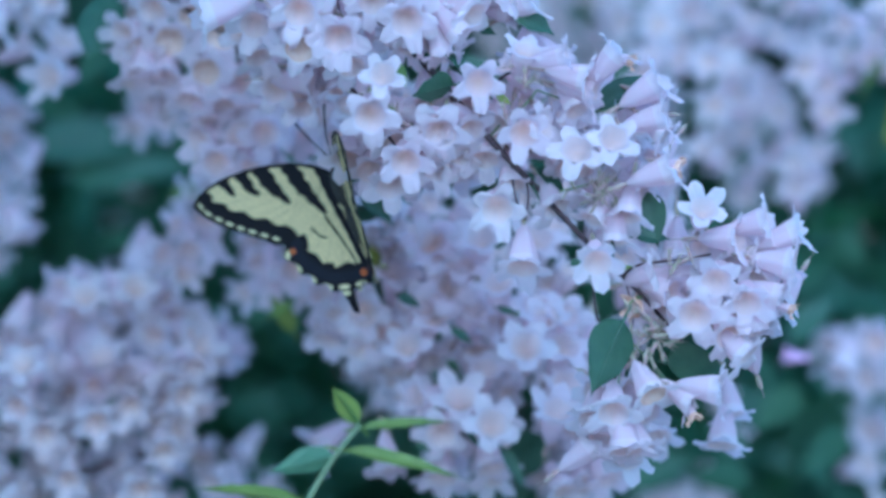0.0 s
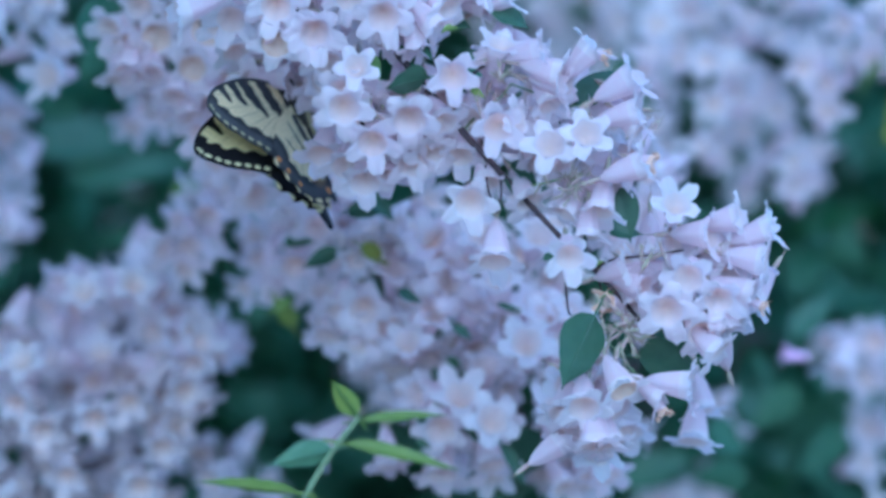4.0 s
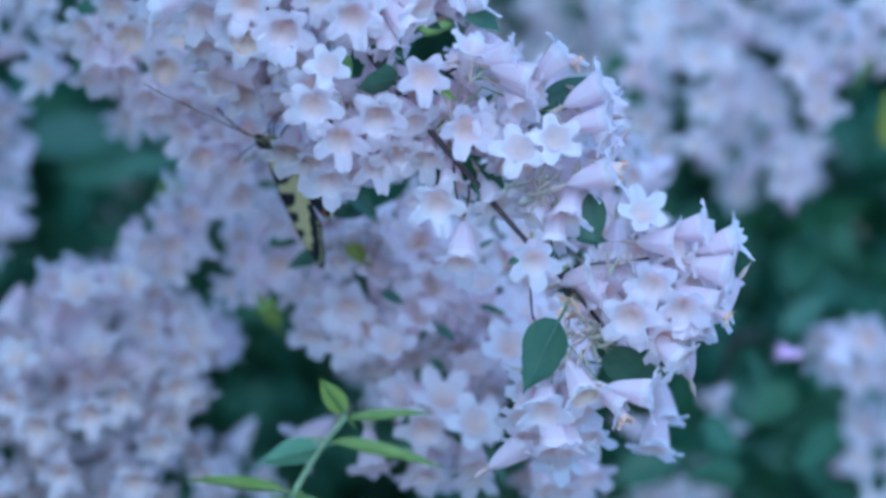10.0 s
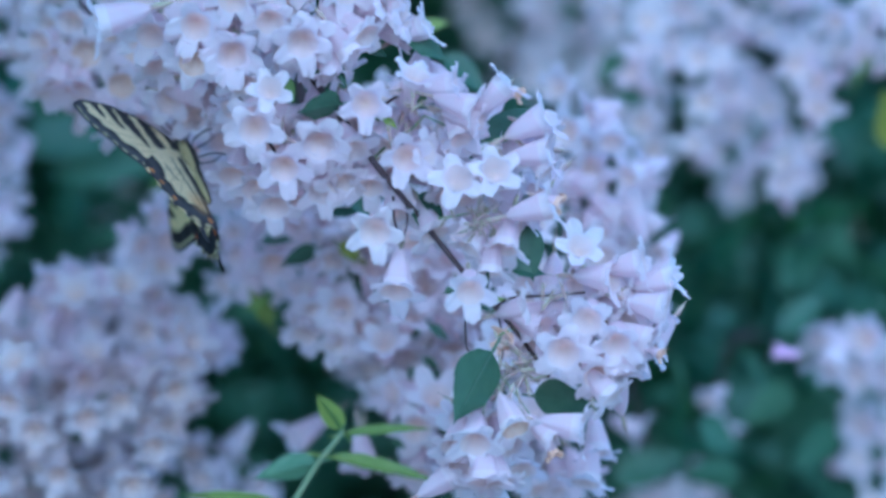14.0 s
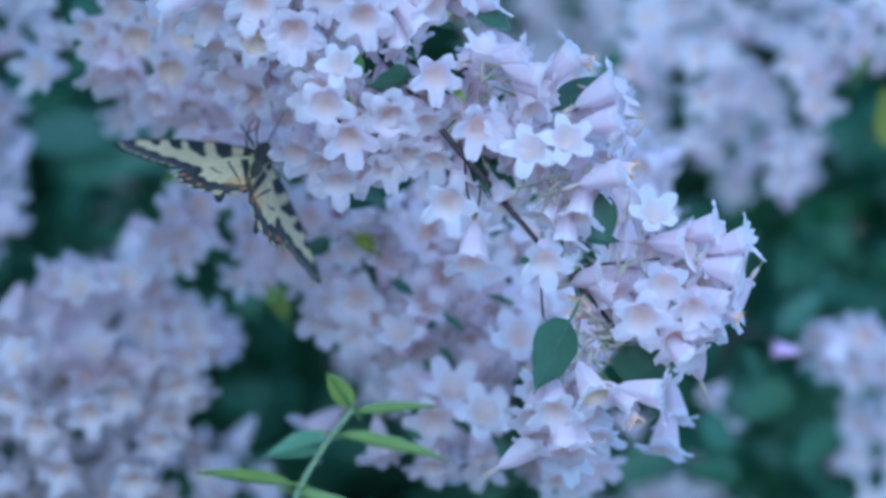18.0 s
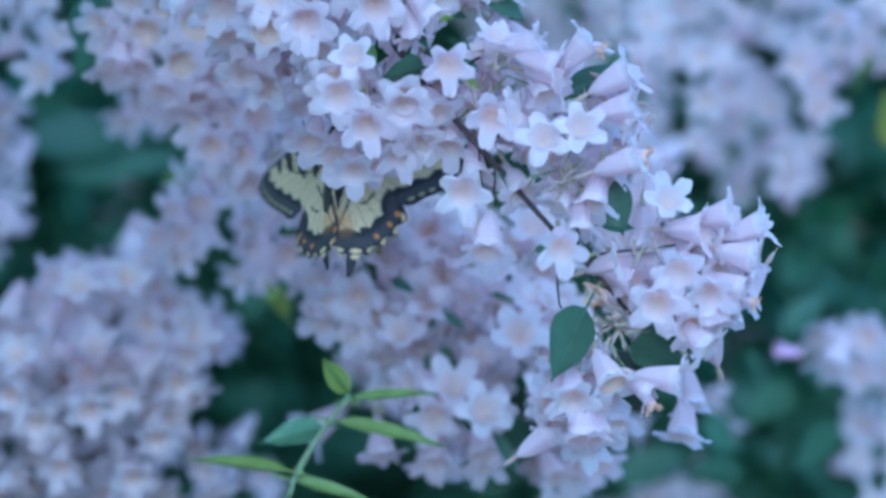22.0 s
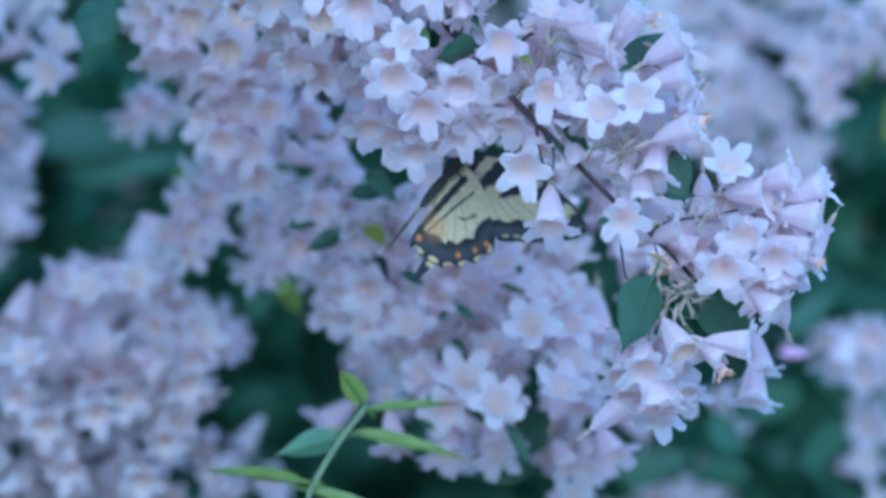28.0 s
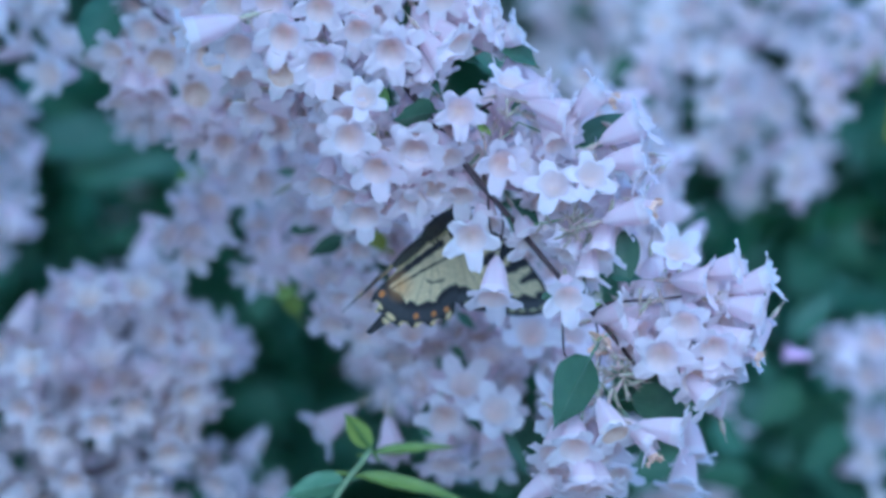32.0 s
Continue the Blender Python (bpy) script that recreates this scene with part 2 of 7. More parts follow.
def corolla_mesh(seed, seg=40, openness=1.0, droop=0.0, wilt=0.0):
    """A bell-shaped five-lobed flower: mouth at the origin, opening towards +z, tube running to -z."""
    rng = random.Random(seed)
    fine = seg >= 40
    cm = 0.01
    rings = [(0.06, -1.35), (0.10, -1.26), (0.19, -1.12), (0.28, -0.92), (0.36, -0.60), (0.43, -0.28), (0.47, 0.0)]
    if not fine:
        rings = rings[::2]
    steps = (0.2, 0.42, 0.62, 0.8, 0.93, 1.0) if fine else (0.35, 0.75, 1.0)
    blunt = rng.choice((0.5, 0.62, 0.75))
    slim = rng.uniform(0.16, 0.32)
    tilt = [rng.uniform(-0.3, 0.3) for _ in range(5)]
    long = [k * rng.uniform(0.88, 1.1) for k in (1.12, 1.0, 0.96, 0.96, 1.0)]
    roll = [rng.uniform(-0.5, 0.5) for _ in range(5)]
    verts, faces, fm = [], [], []
    for r, z in rings:
        r = r * (0.75 + 0.25 * openness) if z > -1 else r
        for k in range(seg):
            a = 2 * math.pi * k / seg
            w = 1 + 0.05 * math.cos(5 * a)
            verts.append((r * w * math.cos(a) * cm, r * w * math.sin(a) * cm, z * cm))
    rim = rings[-1][0] * (0.75 + 0.25 * openness)
    for s in steps:
        for k in range(seg):
            a = 2 * math.pi * k / seg
            lobe = int(((a + math.pi / 5) / (2 * math.pi / 5))) % 5
            local = a - lobe * 2 * math.pi / 5
            local = (local + math.pi) % (2 * math.pi) - math.pi
            c = max(math.cos(2.5 * local), 0.0)
            length = (0.04 + 0.46 * c ** blunt) * long[lobe] * (1 + 0.05 * math.sin(13 * a + seed))
            out = s * length * (0.55 + 0.45 * openness)
            lift = s * length * (1 - openness) * 1.6
            bend = (0.10 + tilt[lobe]) * s * c * 0.42 - (0.22 + droop) * s * s * 0.36 * c
            cup = 0.014 * s * (2.5 * local) ** 2
            ripple = 0.04 * s * s * math.sin(11 * a + 3 * seed) + 0.03 * s * s * math.sin(17 * a + seed) + 0.06 * roll[lobe] * s * math.sin(2.5 * local)
            r = rim + out * (1 - 0.35 * wilt * s)
            z = lift + bend - cup + ripple + wilt * 0.2 * s * math.sin(4 * a + seed)
            a -= local * slim * s ** 1.3 * min(1.0, 2.5 * c + 0.25)
            verts.append((r * math.cos(a) * cm, r * math.sin(a) * cm, z * cm))
    n = len(rings) + len(steps)
    for j in range(n - 1):
        for k in range(seg):
            k2 = (k + 1) % seg
            faces.append((j * seg + k, j * seg + k2, (j + 1) * seg + k2, (j + 1) * seg + k))
            fm.append(1 if j < len(rings) - 2 else 0)
    # the lining of the throat, closed by the stamens' cushion
    first = len(verts)
    wide = 0.75 + 0.25 * openness
    inner = ((0.015, -0.40), (0.13, -0.37), (0.25, -0.29), (0.35, -0.17), (0.415, -0.07), (0.463, -0.004)) if fine else ((0.015, -0.40), (0.26, -0.28), (0.461, -0.006))
    for r, z in inner:
        for k in range(seg):
            a = 2 * math.pi * k / seg
            verts.append((r * wide * math.cos(a) * cm, r * wide * math.sin(a) * cm, z * cm))
    for j in range(len(inner) - 1):
        for k in range(seg):
            k2 = (k + 1) % seg
            faces.append((first + j * seg + k, first + (j + 1) * seg + k, first + (j + 1) * seg + k2, first + j * seg + k2))
            fm.append(2)
    mats = [WILTED if wilt else PETAL, TUBE, THROAT]
    return mesh_from("corolla", verts, faces, mats, fm)


def calyx_mesh(seed):
    """Hairy seed case, five narrow sepals and the stalk, behind a flower."""
    rng = random.Random(seed)
    verts, faces = [], []
    cm = 0.01

    def ring_body(prof, sides, cx=0.0, cy=0.0):
        base = len(verts)
        for r, z in prof:
            for k in range(sides):
                a = 2 * math.pi * k / sides
                verts.append(((cx + r * math.cos(a)) * cm, (cy + r * math.sin(a)) * cm, z * cm))
        for j in range(len(prof) - 1):
            for k in range(sides):
                k2 = (k + 1) % sides
                faces.append((base + j * sides + k, base + j * sides + k2, base + (j + 1) * sides + k2, base + (j + 1) * sides + k))

    ring_body([(0.012, -2.15), (0.015, -1.9), (0.055, -1.8), (0.085, -1.6), (0.06, -1.38), (0.07, -1.25), (0.05, -1.2)], 6)
    for i in range(5):
        a = 2 * math.pi * (i + 0.3) / 5
        r1, z1 = 0.17 + rng.uniform(-0.03, 0.05), -0.95 + rng.uniform(-0.1, 0.1)
        b = len(verts)
        for rr, zz, w in ((0.06, -1.36, 0.04), (0.12, -1.15, 0.03), (r1, z1, 0.004)):
            for sgn in (-1, 1):
                verts.append(((rr * math.cos(a) - sgn * w * math.sin(a)) * cm, (rr * math.sin(a) + sgn * w * math.cos(a)) * cm, zz * cm))
        faces.extend([(b, b + 1, b + 3, b + 2), (b + 2, b + 3, b + 5, b + 4)])
    for _ in range(22):
        a, z = rng.uniform(0, 6.283), rng.uniform(-1.78, -1.45)
        b = len(verts)
        for rr, dz, da in ((0.06, -0.01, 0.0), (0.06, 0.01, 0.0), (0.15, 0.02, 0.05)):
            verts.append((rr * math.cos(a + da) * cm, rr * math.sin(a + da) * cm, (z + dz) * cm))
        faces.append((b, b + 1, b + 2))
    return mesh_from("calyx", verts, faces, [CALYX])


def leaf_mesh(name, mat, length, width, fold=0.25, curl=0.3, nx=8, ny=14, seed=0):
    """A pointed oval leaf in the xy plane, stalk at the origin, tip along +y."""
    rng = random.Random(seed)
    verts, faces = [], []
    for j in range(ny + 1):
        s = j / ny
        w = width * 0.5 * (math.sin(math.pi * s ** 0.72) ** 0.85) * (1 - 0.25 * s) * (1 - s ** 7)
        for i in range(nx + 1):
            u = 2 * i / nx - 1
            x = u * w
            z = abs(u) * w * fold - curl * length * s * s * 0.5 + 0.02 * width * math.sin(14 * s + 3 * abs(u) + seed) * abs(u)
            verts.append((x, length * s, z + 0.01 * length * rng.uniform(-1, 1) * abs(u)))
    m = nx + 1
    for j in range(ny):
        for i in range(nx):
            faces.append((j * m + i, j * m + i + 1, (j + 1) * m + i + 1, (j + 1) * m + i))
    b = len(verts)
    for r, y in ((0.00045, -0.005), (0.0006, 0.001), (0.0004, length * 0.5), (0.0002, length * 0.9)):
        zz = -curl * length * (max(y, 0) / length) ** 2 * 0.5 - 0.0001
        verts.extend([(-r, y, zz), (0, y, zz - r), (r, y, zz), (0, y, zz + r * 0.7)])
    for j in range(3):
        for k in range(4):
            k2 = (k + 1) % 4
            faces.append((b + 4 * j + k, b + 4 * j + k2, b + 4 * j + 4 + k2, b + 4 * j + 4 + k))
    return mesh_from(name, verts, faces, [mat])


def aim(x, y, z, lean, off, twist=0.0, size=1.0):
    """A pose at (x, y, z) whose +z points lean degrees round the view (0 right, 90 up), off degrees away from the viewer at -y."""
    a, o = radians(lean), radians(off)
    d = Vector((math.sin(o) * math.cos(a), -math.cos(o), math.sin(o) * math.sin(a)))
    q = d.to_track_quat("Z", "Y")
    return Matrix.LocRotScale((x, y, z), q, (size,) * 3) @ Matrix.Rotation(radians(twist), 4, "Z")


FINE = [corolla_mesh(s, 50, o, dr) for s, o, dr in ((1, 0.8, 0.1), (2, 0.7, 0.0), (3, 0.85, 0.3), (4, 0.6, 0.1), (5, 0.75, 0.25), (6, 0.65, 0.2), (7, 0.8, 0.0), (8, 0.55, 0.1), (9, 0.7, 0.4))]
BELL = [corolla_mesh(s, 50, o, dr) for s, o, dr in ((41, 0.78, 0.1), (42, 0.62, 0.25), (43, 0.85, 0.3), (44, 0.72, 0.0), (45, 0.55, 0.2), (46, 0.92, 0.1))]
FADING = [corolla_mesh(s, 50, 0.7, 0.3) for s in (51, 52, 53)]
for recoloured in FADING:
    recoloured.materials[2] = BROWNED
OLD = [corolla_mesh(s, 50, o, 0.6, 1.0) for s, o in ((11, 0.7), (12, 0.5))]
PINKBUD = [corolla_mesh(23, 50, 0.1, 0.0)]
PINKBUD[0].materials[0] = PINKBUD[0].materials[1] = PINK
PLAIN = [corolla_mesh(s, 30, o, dr) for s, o, dr in ((31, 0.8, 0.1), (32, 0.7, 0.3), (33, 0.6, 0.0), (34, 0.75, 0.3))]
# aged mauve flowers whose darker petals also stand in for shade
AGED_SHADED = [corolla_mesh(s, 30, o, dr) for s, o, dr in ((61, 0.7, 0.3), (62, 0.55, 0.2), (63, 0.75, 0.4))]
for recoloured in AGED_SHADED:
    recoloured.materials[0] = recoloured.materials[1] = MAUVE
CALYXES = [calyx_mesh(s) for s in (1, 2)]
RND = random.Random(5)


def flower(branch, x, y, z, lean, off, size=1.0, style="", twist=None):
    """One flower on its branch: mouth at (x, y, z) in the branch's space."""
    kinds = {"": FINE, "old": OLD, "pinkbud": PINKBUD, "fading": FADING, "plain": PLAIN, "aged_shaded": AGED_SHADED}[style]
    if not style and off >= 60:
        kinds = BELL
    tw = RND.uniform(-22, 22) - 90 if twist is None else twist
    f = part("flower", kinds[RND.randrange(len(kinds))], branch, aim(x, y, z, lean, off, tw, size), "wilted orange-brown flower" if style == "old" else "")
    if style not in ("plain", "aged_shaded"):
        part("calyx", CALYXES[RND.randrange(2)], f, None, "")
    return f


def inside(poly, x, z):
    hit, n = False, len(poly)
    for i in range(n):
        (x1, z1), (x2, z2) = poly[i], poly[i - 1]
        if (z1 > z) != (z2 > z) and x < (x2 - x1) * (z - z1) / (z2 - z1) + x1:
            hit = not hit
    return hit


def spread(poly, n, gap, seed):
    """n points inside an outline, no two nearer than gap where that is possible."""
    rng = random.Random(seed)
    xs, zs = [p[0] for p in poly], [p[1] for p in poly]
    got, tries = [], 0
    while len(got) < n and tries < n * 200:
        tries += 1
        x, z = rng.uniform(min(xs), max(xs)), rng.uniform(min(zs), max(zs))
        if inside(poly, x, z) and all((x - a) ** 2 + (z - b) ** 2 > (gap * (1 - tries / (n * 220))) ** 2 for a, b in got):
            got.append((x, z))
    return got, rng


def heap(branch, poly, n, gap, y0, y1, seed, style="plain", size=1.0, lean=-90, scatter=75, off=58):
    """A heap of flowers that fills an outline of the branch's space."""
    pts, rng = spread(poly, n, gap, seed)
    for x, z in pts:
        flower(branch, x, rng.uniform(y0, y1), z, lean + rng.gauss(0, scatter), min(abs(rng.gauss(off, 22)), 95), size * rng.uniform(0.88, 1.1), style, rng.uniform(0, 360))


def leaf(branch, base, tip, mesh_kind, face=0.0, name="leaf"):
    """A leaf from its stalk to its tip, in the branch's space; face turns it round its midrib."""
    b, t = Vector(base), Vector(tip)
    d = t - b
    q = d.to_track_quat("Y", "Z")
    me = mesh_kind
    s = d.length / me["length"]
    return part(name, me, branch, Matrix.LocRotScale(b, q, (s,) * 3) @ Matrix.Rotation(radians(face), 4, "Y"))


def leaf_kind(name, mat, length, width, **kw):
    me = leaf_mesh(name, mat, length, width, **kw)
    me["length"] = length
    return me


BROAD = leaf_kind("leaf", LEAF, 0.026, 0.017, fold=0.18, curl=0.12, seed=1)
HEART = leaf_kind("leaf", LEAF, 0.024, 0.0178, fold=0.08, curl=0.1, seed=12)
OVAL = leaf_kind("leaf", LEAF, 0.028, 0.014, fold=0.3, curl=0.25, seed=2)
PADDLE = leaf_kind("young_leaf", YOUNG, 0.014, 0.0068, fold=0.2, curl=0.1, seed=13)
SLIM = leaf_kind("young_leaf", YOUNG, 0.030, 0.0052, fold=0.35, curl=0.15, seed=3)
WIDE = leaf_kind("young_leaf", YOUNG, 0.024, 0.0105, fold=0.3, curl=0.2, seed=4)
SEA = leaf_kind("leaf", TEAL, 0.022, 0.0105, fold=0.3, curl=0.25, seed=10)
NARROW = leaf_kind("leaf", LEAF, 0.028, 0.0085, fold=0.4, curl=0.15, seed=9)
FAR = leaf_kind("leaf", SHADE, 0.045, 0.024, fold=0.2, curl=0.3, nx=4, ny=6, seed=5)
FARTEAL = leaf_kind("leaf", SHADE, 0.055, 0.018, fold=0.2, curl=0.2, nx=4, ny=6, seed=15)
FARLIT = leaf_kind("leaf", YELLOWED, 0.045, 0.026, fold=0.2, curl=0.3, nx=4, ny=6, seed=6)
YELLOW = leaf_kind("leaf", YELLOWED, 0.022, 0.012, fold=0.3, curl=0.2, nx=4, ny=6, seed=8)
FARYOUNG = leaf_kind("leaf", YOUNG, 0.045, 0.022, fold=0.2, curl=0.3, nx=4, ny=6, seed=7)


# ---- ground and the shrub's inner foliage ----
def ground_mesh():
    verts, faces = [], []
    n = 60
    for j in range(n + 1):
        for i in range(n + 1):
            u, v = 2 * i / n - 1, 2 * j / n - 1
            x, y = math.copysign(abs(u) ** 3, u) * 300, math.copysign(abs(v) ** 3, v) * 300
            verts.append((x, y, 0.03 * noise.noise(Vector((x, y, 0)) * 0.8)))
    for j in range(n):
        for i in range(n):
            a = j * (n + 1) + i
            faces.append((a, a + 1, a + n + 2, a + n + 1))
    return mesh_from("ground", verts, faces, [BOUNCE_GROUND])


# out-of-view ground, its pale colour added as a reflector below the flowers
tagged(new("ground", ground_mesh()), "unseen ground, made pale to bounce light up to the flowers", "ground", kind="structure")


def foliage(name, n, mat, size, box, seed, label, thin=-2.0):
    """Many small pointed leaves scattered through a part of the shrub."""
    rng = random.Random(seed)
    (x0, x1), (y0, y1), (z0, z1) = box
    verts, faces = [], []
    for _ in range(n):
        c = Vector((rng.uniform(x0, x1), rng.uniform(y0, y1), rng.uniform(z0, z1)))
        u, v, w = (2 * (c.x - x0) / (x1 - x0) - 1, 2 * (c.y - y0) / (y1 - y0) - 1, 2 * (c.z - z0) / (z1 - z0) - 1)
        if noise.noise(c * 7) < thin or u ** 4 + v ** 4 + w ** 4 > 1 + 0.75 * noise.noise(c * 4.5):
            continue
        q = Euler((rng.uniform(-0.9, 0.9) - 0.5, rng.uniform(-0.7, 0.7), rng.uniform(0, 6.283))).to_matrix()
        ln = size * rng.uniform(0.65, 1.25)
        b = len(verts)
        for yy, w, zz in ((0, 0, 0), (0.22, 0.22, 0.02), (0.5, 0.27, 0), (0.8, 0.13, -0.06), (1.0, 0, -0.14)):
            if w:
                for s in (-1, 0, 1):
                    verts.append(c + q @ Vector((s * w * ln, (yy - 0.5) * ln, (zz + abs(s) * w * 0.3) * ln)))
            else:
                verts.append(c + q @ Vector((0, (yy - 0.5) * ln, zz * ln)))
        faces += [(b, b + 1, b + 2), (b, b + 2, b + 3)]
        for k in (1, 4):
            for s in (0, 1):
                faces.append((b + k + s, b + k + s + 1, b + k + s + 4, b + k + s + 3) if b + k + s + 4 <= b + 9 else (b, b, b))
        faces += [(b + 7, b + 10, b + 8), (b + 8, b + 10, b + 9)]
    faces = [f for f in faces if len(set(f)) == len(f)]
    return tagged(new(name, mesh_from(name, verts, faces, [mat])), label, "foliage", kind="stuff")


foliage("inner_foliage", 8200, SHADE, 0.055, ((-1.0, 1.0), (0.6, 1.3), (0.85, 2.05)), 11, "dense dark green leaves inside the shrub")
foliage("inner_foliage", 1700, SHADE, 0.045, ((-0.45, 0.45), (0.47, 0.66), (1.15, 1.62)), 12, "dark green leaves between the flower heads", -0.05)
foliage("outer_foliage", 13500, SHADE, 0.075, ((-1.35, 1.35), (1.1, 2.1), (0.4, 2.4)), 13, "dense green leaves of the tall shrub")
foliage("outer_foliage", 8000, SHADE, 0.09, ((-2.0, 2.0), (1.0, 2.7), (-0.1, 2.5)), 14, "dense green leaves of the tall shrub")
# leaves added above the view, only to keep light off the left flowers
foliage("overhanging_foliage", 6000, SHADE, 0.06, ((-1.15, -0.065), (-0.5, 0.95), (1.58, 2.15)), 15, "unseen leaves added above the flowers to shade the left side")
foliage("outer_foliage", 9000, SHADE, 0.07, ((-0.55, 0.55), (1.25, 1.9), (0.95, 1.85)), 16, "dense green leaves of the tall shrub")
foliage("inner_foliage", 300, SHADE, 0.034, ((0.055, 0.23), (0.38, 0.5), (1.26, 1.415)), 17, "green leaves between the flower heads", -0.1)
foliage("inner_foliage", 170, SHADE, 0.034, ((-0.2, -0.055), (0.4, 0.5), (1.35, 1.475)), 18, "green leaves between the flower heads", -0.1)
foliage("inner_foliage", 70, SHADE, 0.032, ((-0.1, 0.0), (0.36, 0.46), (1.28, 1.37)), 19, "green leaves between the flower heads", -0.1)


def canes():
    shrub = thing("shrub_canes", pose(0, 1.5, 0), "arching grey-brown canes of the shrub inside its leaves", "shrub")
    rng = random.Random(21)
    for i in range(11):
        x = (i - 5) * 0.09 + rng.uniform(-0.04, 0.04)
        lean, top, fwd = x * rng.uniform(1.8, 3.2), rng.uniform(1.7, 2.25), rng.uniform(-0.75, 0.45)
        pts = [(x, rng.uniform(-0.15, 0.15), -0.02), (x + lean * 0.25, fwd * 0.1, top * 0.35), (x + lean * 0.6, fwd * 0.4, top * 0.75), (x + lean, fwd * 0.8, top), (x + lean * 1.3, fwd * 1.15, top * 0.93)]
        part("cane", tube_mesh("cane", pts, rng.uniform(0.009, 0.014), 0.003, BARK), shrub)


canes()


# ---- the front branch ----
branch = thing("flowering_branch", pose(-0.0810, 0.0000, 1.5157), "arching branch dense with pale pink bell-shaped flowers, swaying", "branch", "flowering branches of the shrub")
part("stem", tube_mesh("stem", [(-0.1008, 0.7500, 0.1357), (-0.0725, 0.4000, 0.0881), (-0.0318, 0.1200, 0.0364), (-0.0011, 0.0200, 0.0015), (0.0297, 0.0120, -0.0261), (0.0568, 0.0080, -0.0440), (0.0669, 0.0080, -0.0516), (0.0795, 0.0080, -0.0650), (0.0951, 0.0020, -0.0833), (0.1106, 0.0040, -0.0996), (0.1240, 0.0040, -0.1138), (0.1349, 0.0030, -0.1242), (0.1441, 0.0040, -0.1340), (0.1518, 0.0060, -0.1432)], 0.00160, 0.00060, BARK), branch)
part("twig", tube_mesh("twig", [(0.1248, 0.0040, -0.1138), (0.1255, 0.0000, -0.1264), (0.1265, 0.0000, -0.1356), (0.1276, 0.0000, -0.1369)], 0.00040, 0.00030, BARK), branch)
part("twig", tube_mesh("twig", [(0.1013, 0.0040, -0.0903), (0.1025, 0.0020, -0.1004), (0.1055, 0.0040, -0.1063)], 0.00040, 0.00030, BARK), branch)
part("twig", tube_mesh("twig", [(0.1055, 0.0040, -0.0945), (0.1063, 0.0000, -0.1004), (0.1051, 0.0000, -0.1071)], 0.00040, 0.00030, BARK), branch)
part("twig", tube_mesh("twig", [(0.1106, 0.0040, -0.0996), (0.1189, 0.0020, -0.0979), (0.1264, 0.0020, -0.0957)], 0.00040, 0.00030, GREENSTEM), branch)
part("twig", tube_mesh("twig", [(0.1264, 0.0020, -0.0957), (0.1259, 0.0020, -0.1021), (0.1286, 0.0020, -0.1088), (0.1315, 0.0020, -0.1138)], 0.00030, 0.00020, BARK), branch)
part("twig", tube_mesh("twig", [(0.1359, 0.0000, -0.1423), (0.1338, -0.0020, -0.1506), (0.1318, -0.0040, -0.1597)], 0.00030, 0.00020, GREENSTEM), branch)
part("twig", tube_mesh("twig", [(0.1359, 0.0000, -0.1423), (0.1385, -0.0020, -0.1506), (0.1404, -0.0060, -0.1547)], 0.00030, 0.00020, GREENSTEM), branch)
part("twig", tube_mesh("twig", [(0.1359, 0.0000, -0.1423), (0.1422, -0.0020, -0.1489), (0.1504, -0.0060, -0.1588)], 0.00030, 0.00020, GREENSTEM), branch)
part("twig", tube_mesh("twig", [(0.1340, 0.0030, -0.1239), (0.1390, 0.0020, -0.1205), (0.1507, 0.0020, -0.1189), (0.1608, 0.0020, -0.1172)], 0.00040, 0.00030, BARK), branch)
part("twig", tube_mesh("twig", [(0.1518, 0.0060, -0.1432), (0.1424, 0.0020, -0.1373), (0.1357, 0.0020, -0.1331)], 0.00035, 0.00020, CALYX), branch)
part("twig", tube_mesh("twig", [(0.1518, 0.0060, -0.1432), (0.1424, 0.0020, -0.1415), (0.1360, 0.0020, -0.1432), (0.1381, 0.0000, -0.1507)], 0.00035, 0.00020, CALYX), branch)
part("twig", tube_mesh("twig", [(0.1349, 0.0030, -0.1242), (0.1375, 0.0060, -0.1357), (0.1358, 0.0060, -0.1458), (0.1308, 0.0060, -0.1575)], 0.00030, 0.00020, BARK), branch)
part("twig", tube_mesh("twig", [(0.0946, 0.0060, -0.0827), (0.1005, 0.0080, -0.0760), (0.1056, 0.0060, -0.0726), (0.1089, 0.0040, -0.0685)], 0.00040, 0.00030, GREENSTEM), branch)
part("twig", tube_mesh("twig", [(0.0795, 0.0080, -0.0650), (0.0921, 0.0040, -0.0685), (0.1004, 0.0000, -0.0636), (0.1055, 0.0000, -0.0619)], 0.00060, 0.00040, BARK), branch)
part("twig", tube_mesh("twig", [(0.1089, 0.0040, -0.0685), (0.1257, 0.0040, -0.0744), (0.1315, 0.0020, -0.0744)], 0.00030, 0.00030, GREENSTEM), branch)
flower(branch, 0.1057, -0.0040, -0.0568, 75, 58, 0.98)
flower(branch, 0.1175, -0.0060, -0.0588, 10, 80, 0.95)
flower(branch, 0.1236, -0.0080, -0.0656, -12, 80, 0.98)
flower(branch, 0.1257, -0.0060, -0.0702, -15, 74, 0.95)
flower(branch, 0.1207, -0.0040, -0.0748, -60, 60, 0.92)
flower(branch, 0.1328, -0.0060, -0.0575, 48, 82, 1.00)
flower(branch, 0.1366, -0.0080, -0.0604, -10, 80, 0.42, "old")
flower(branch, 0.1449, -0.0080, -0.0661, 32, 83, 1.05)
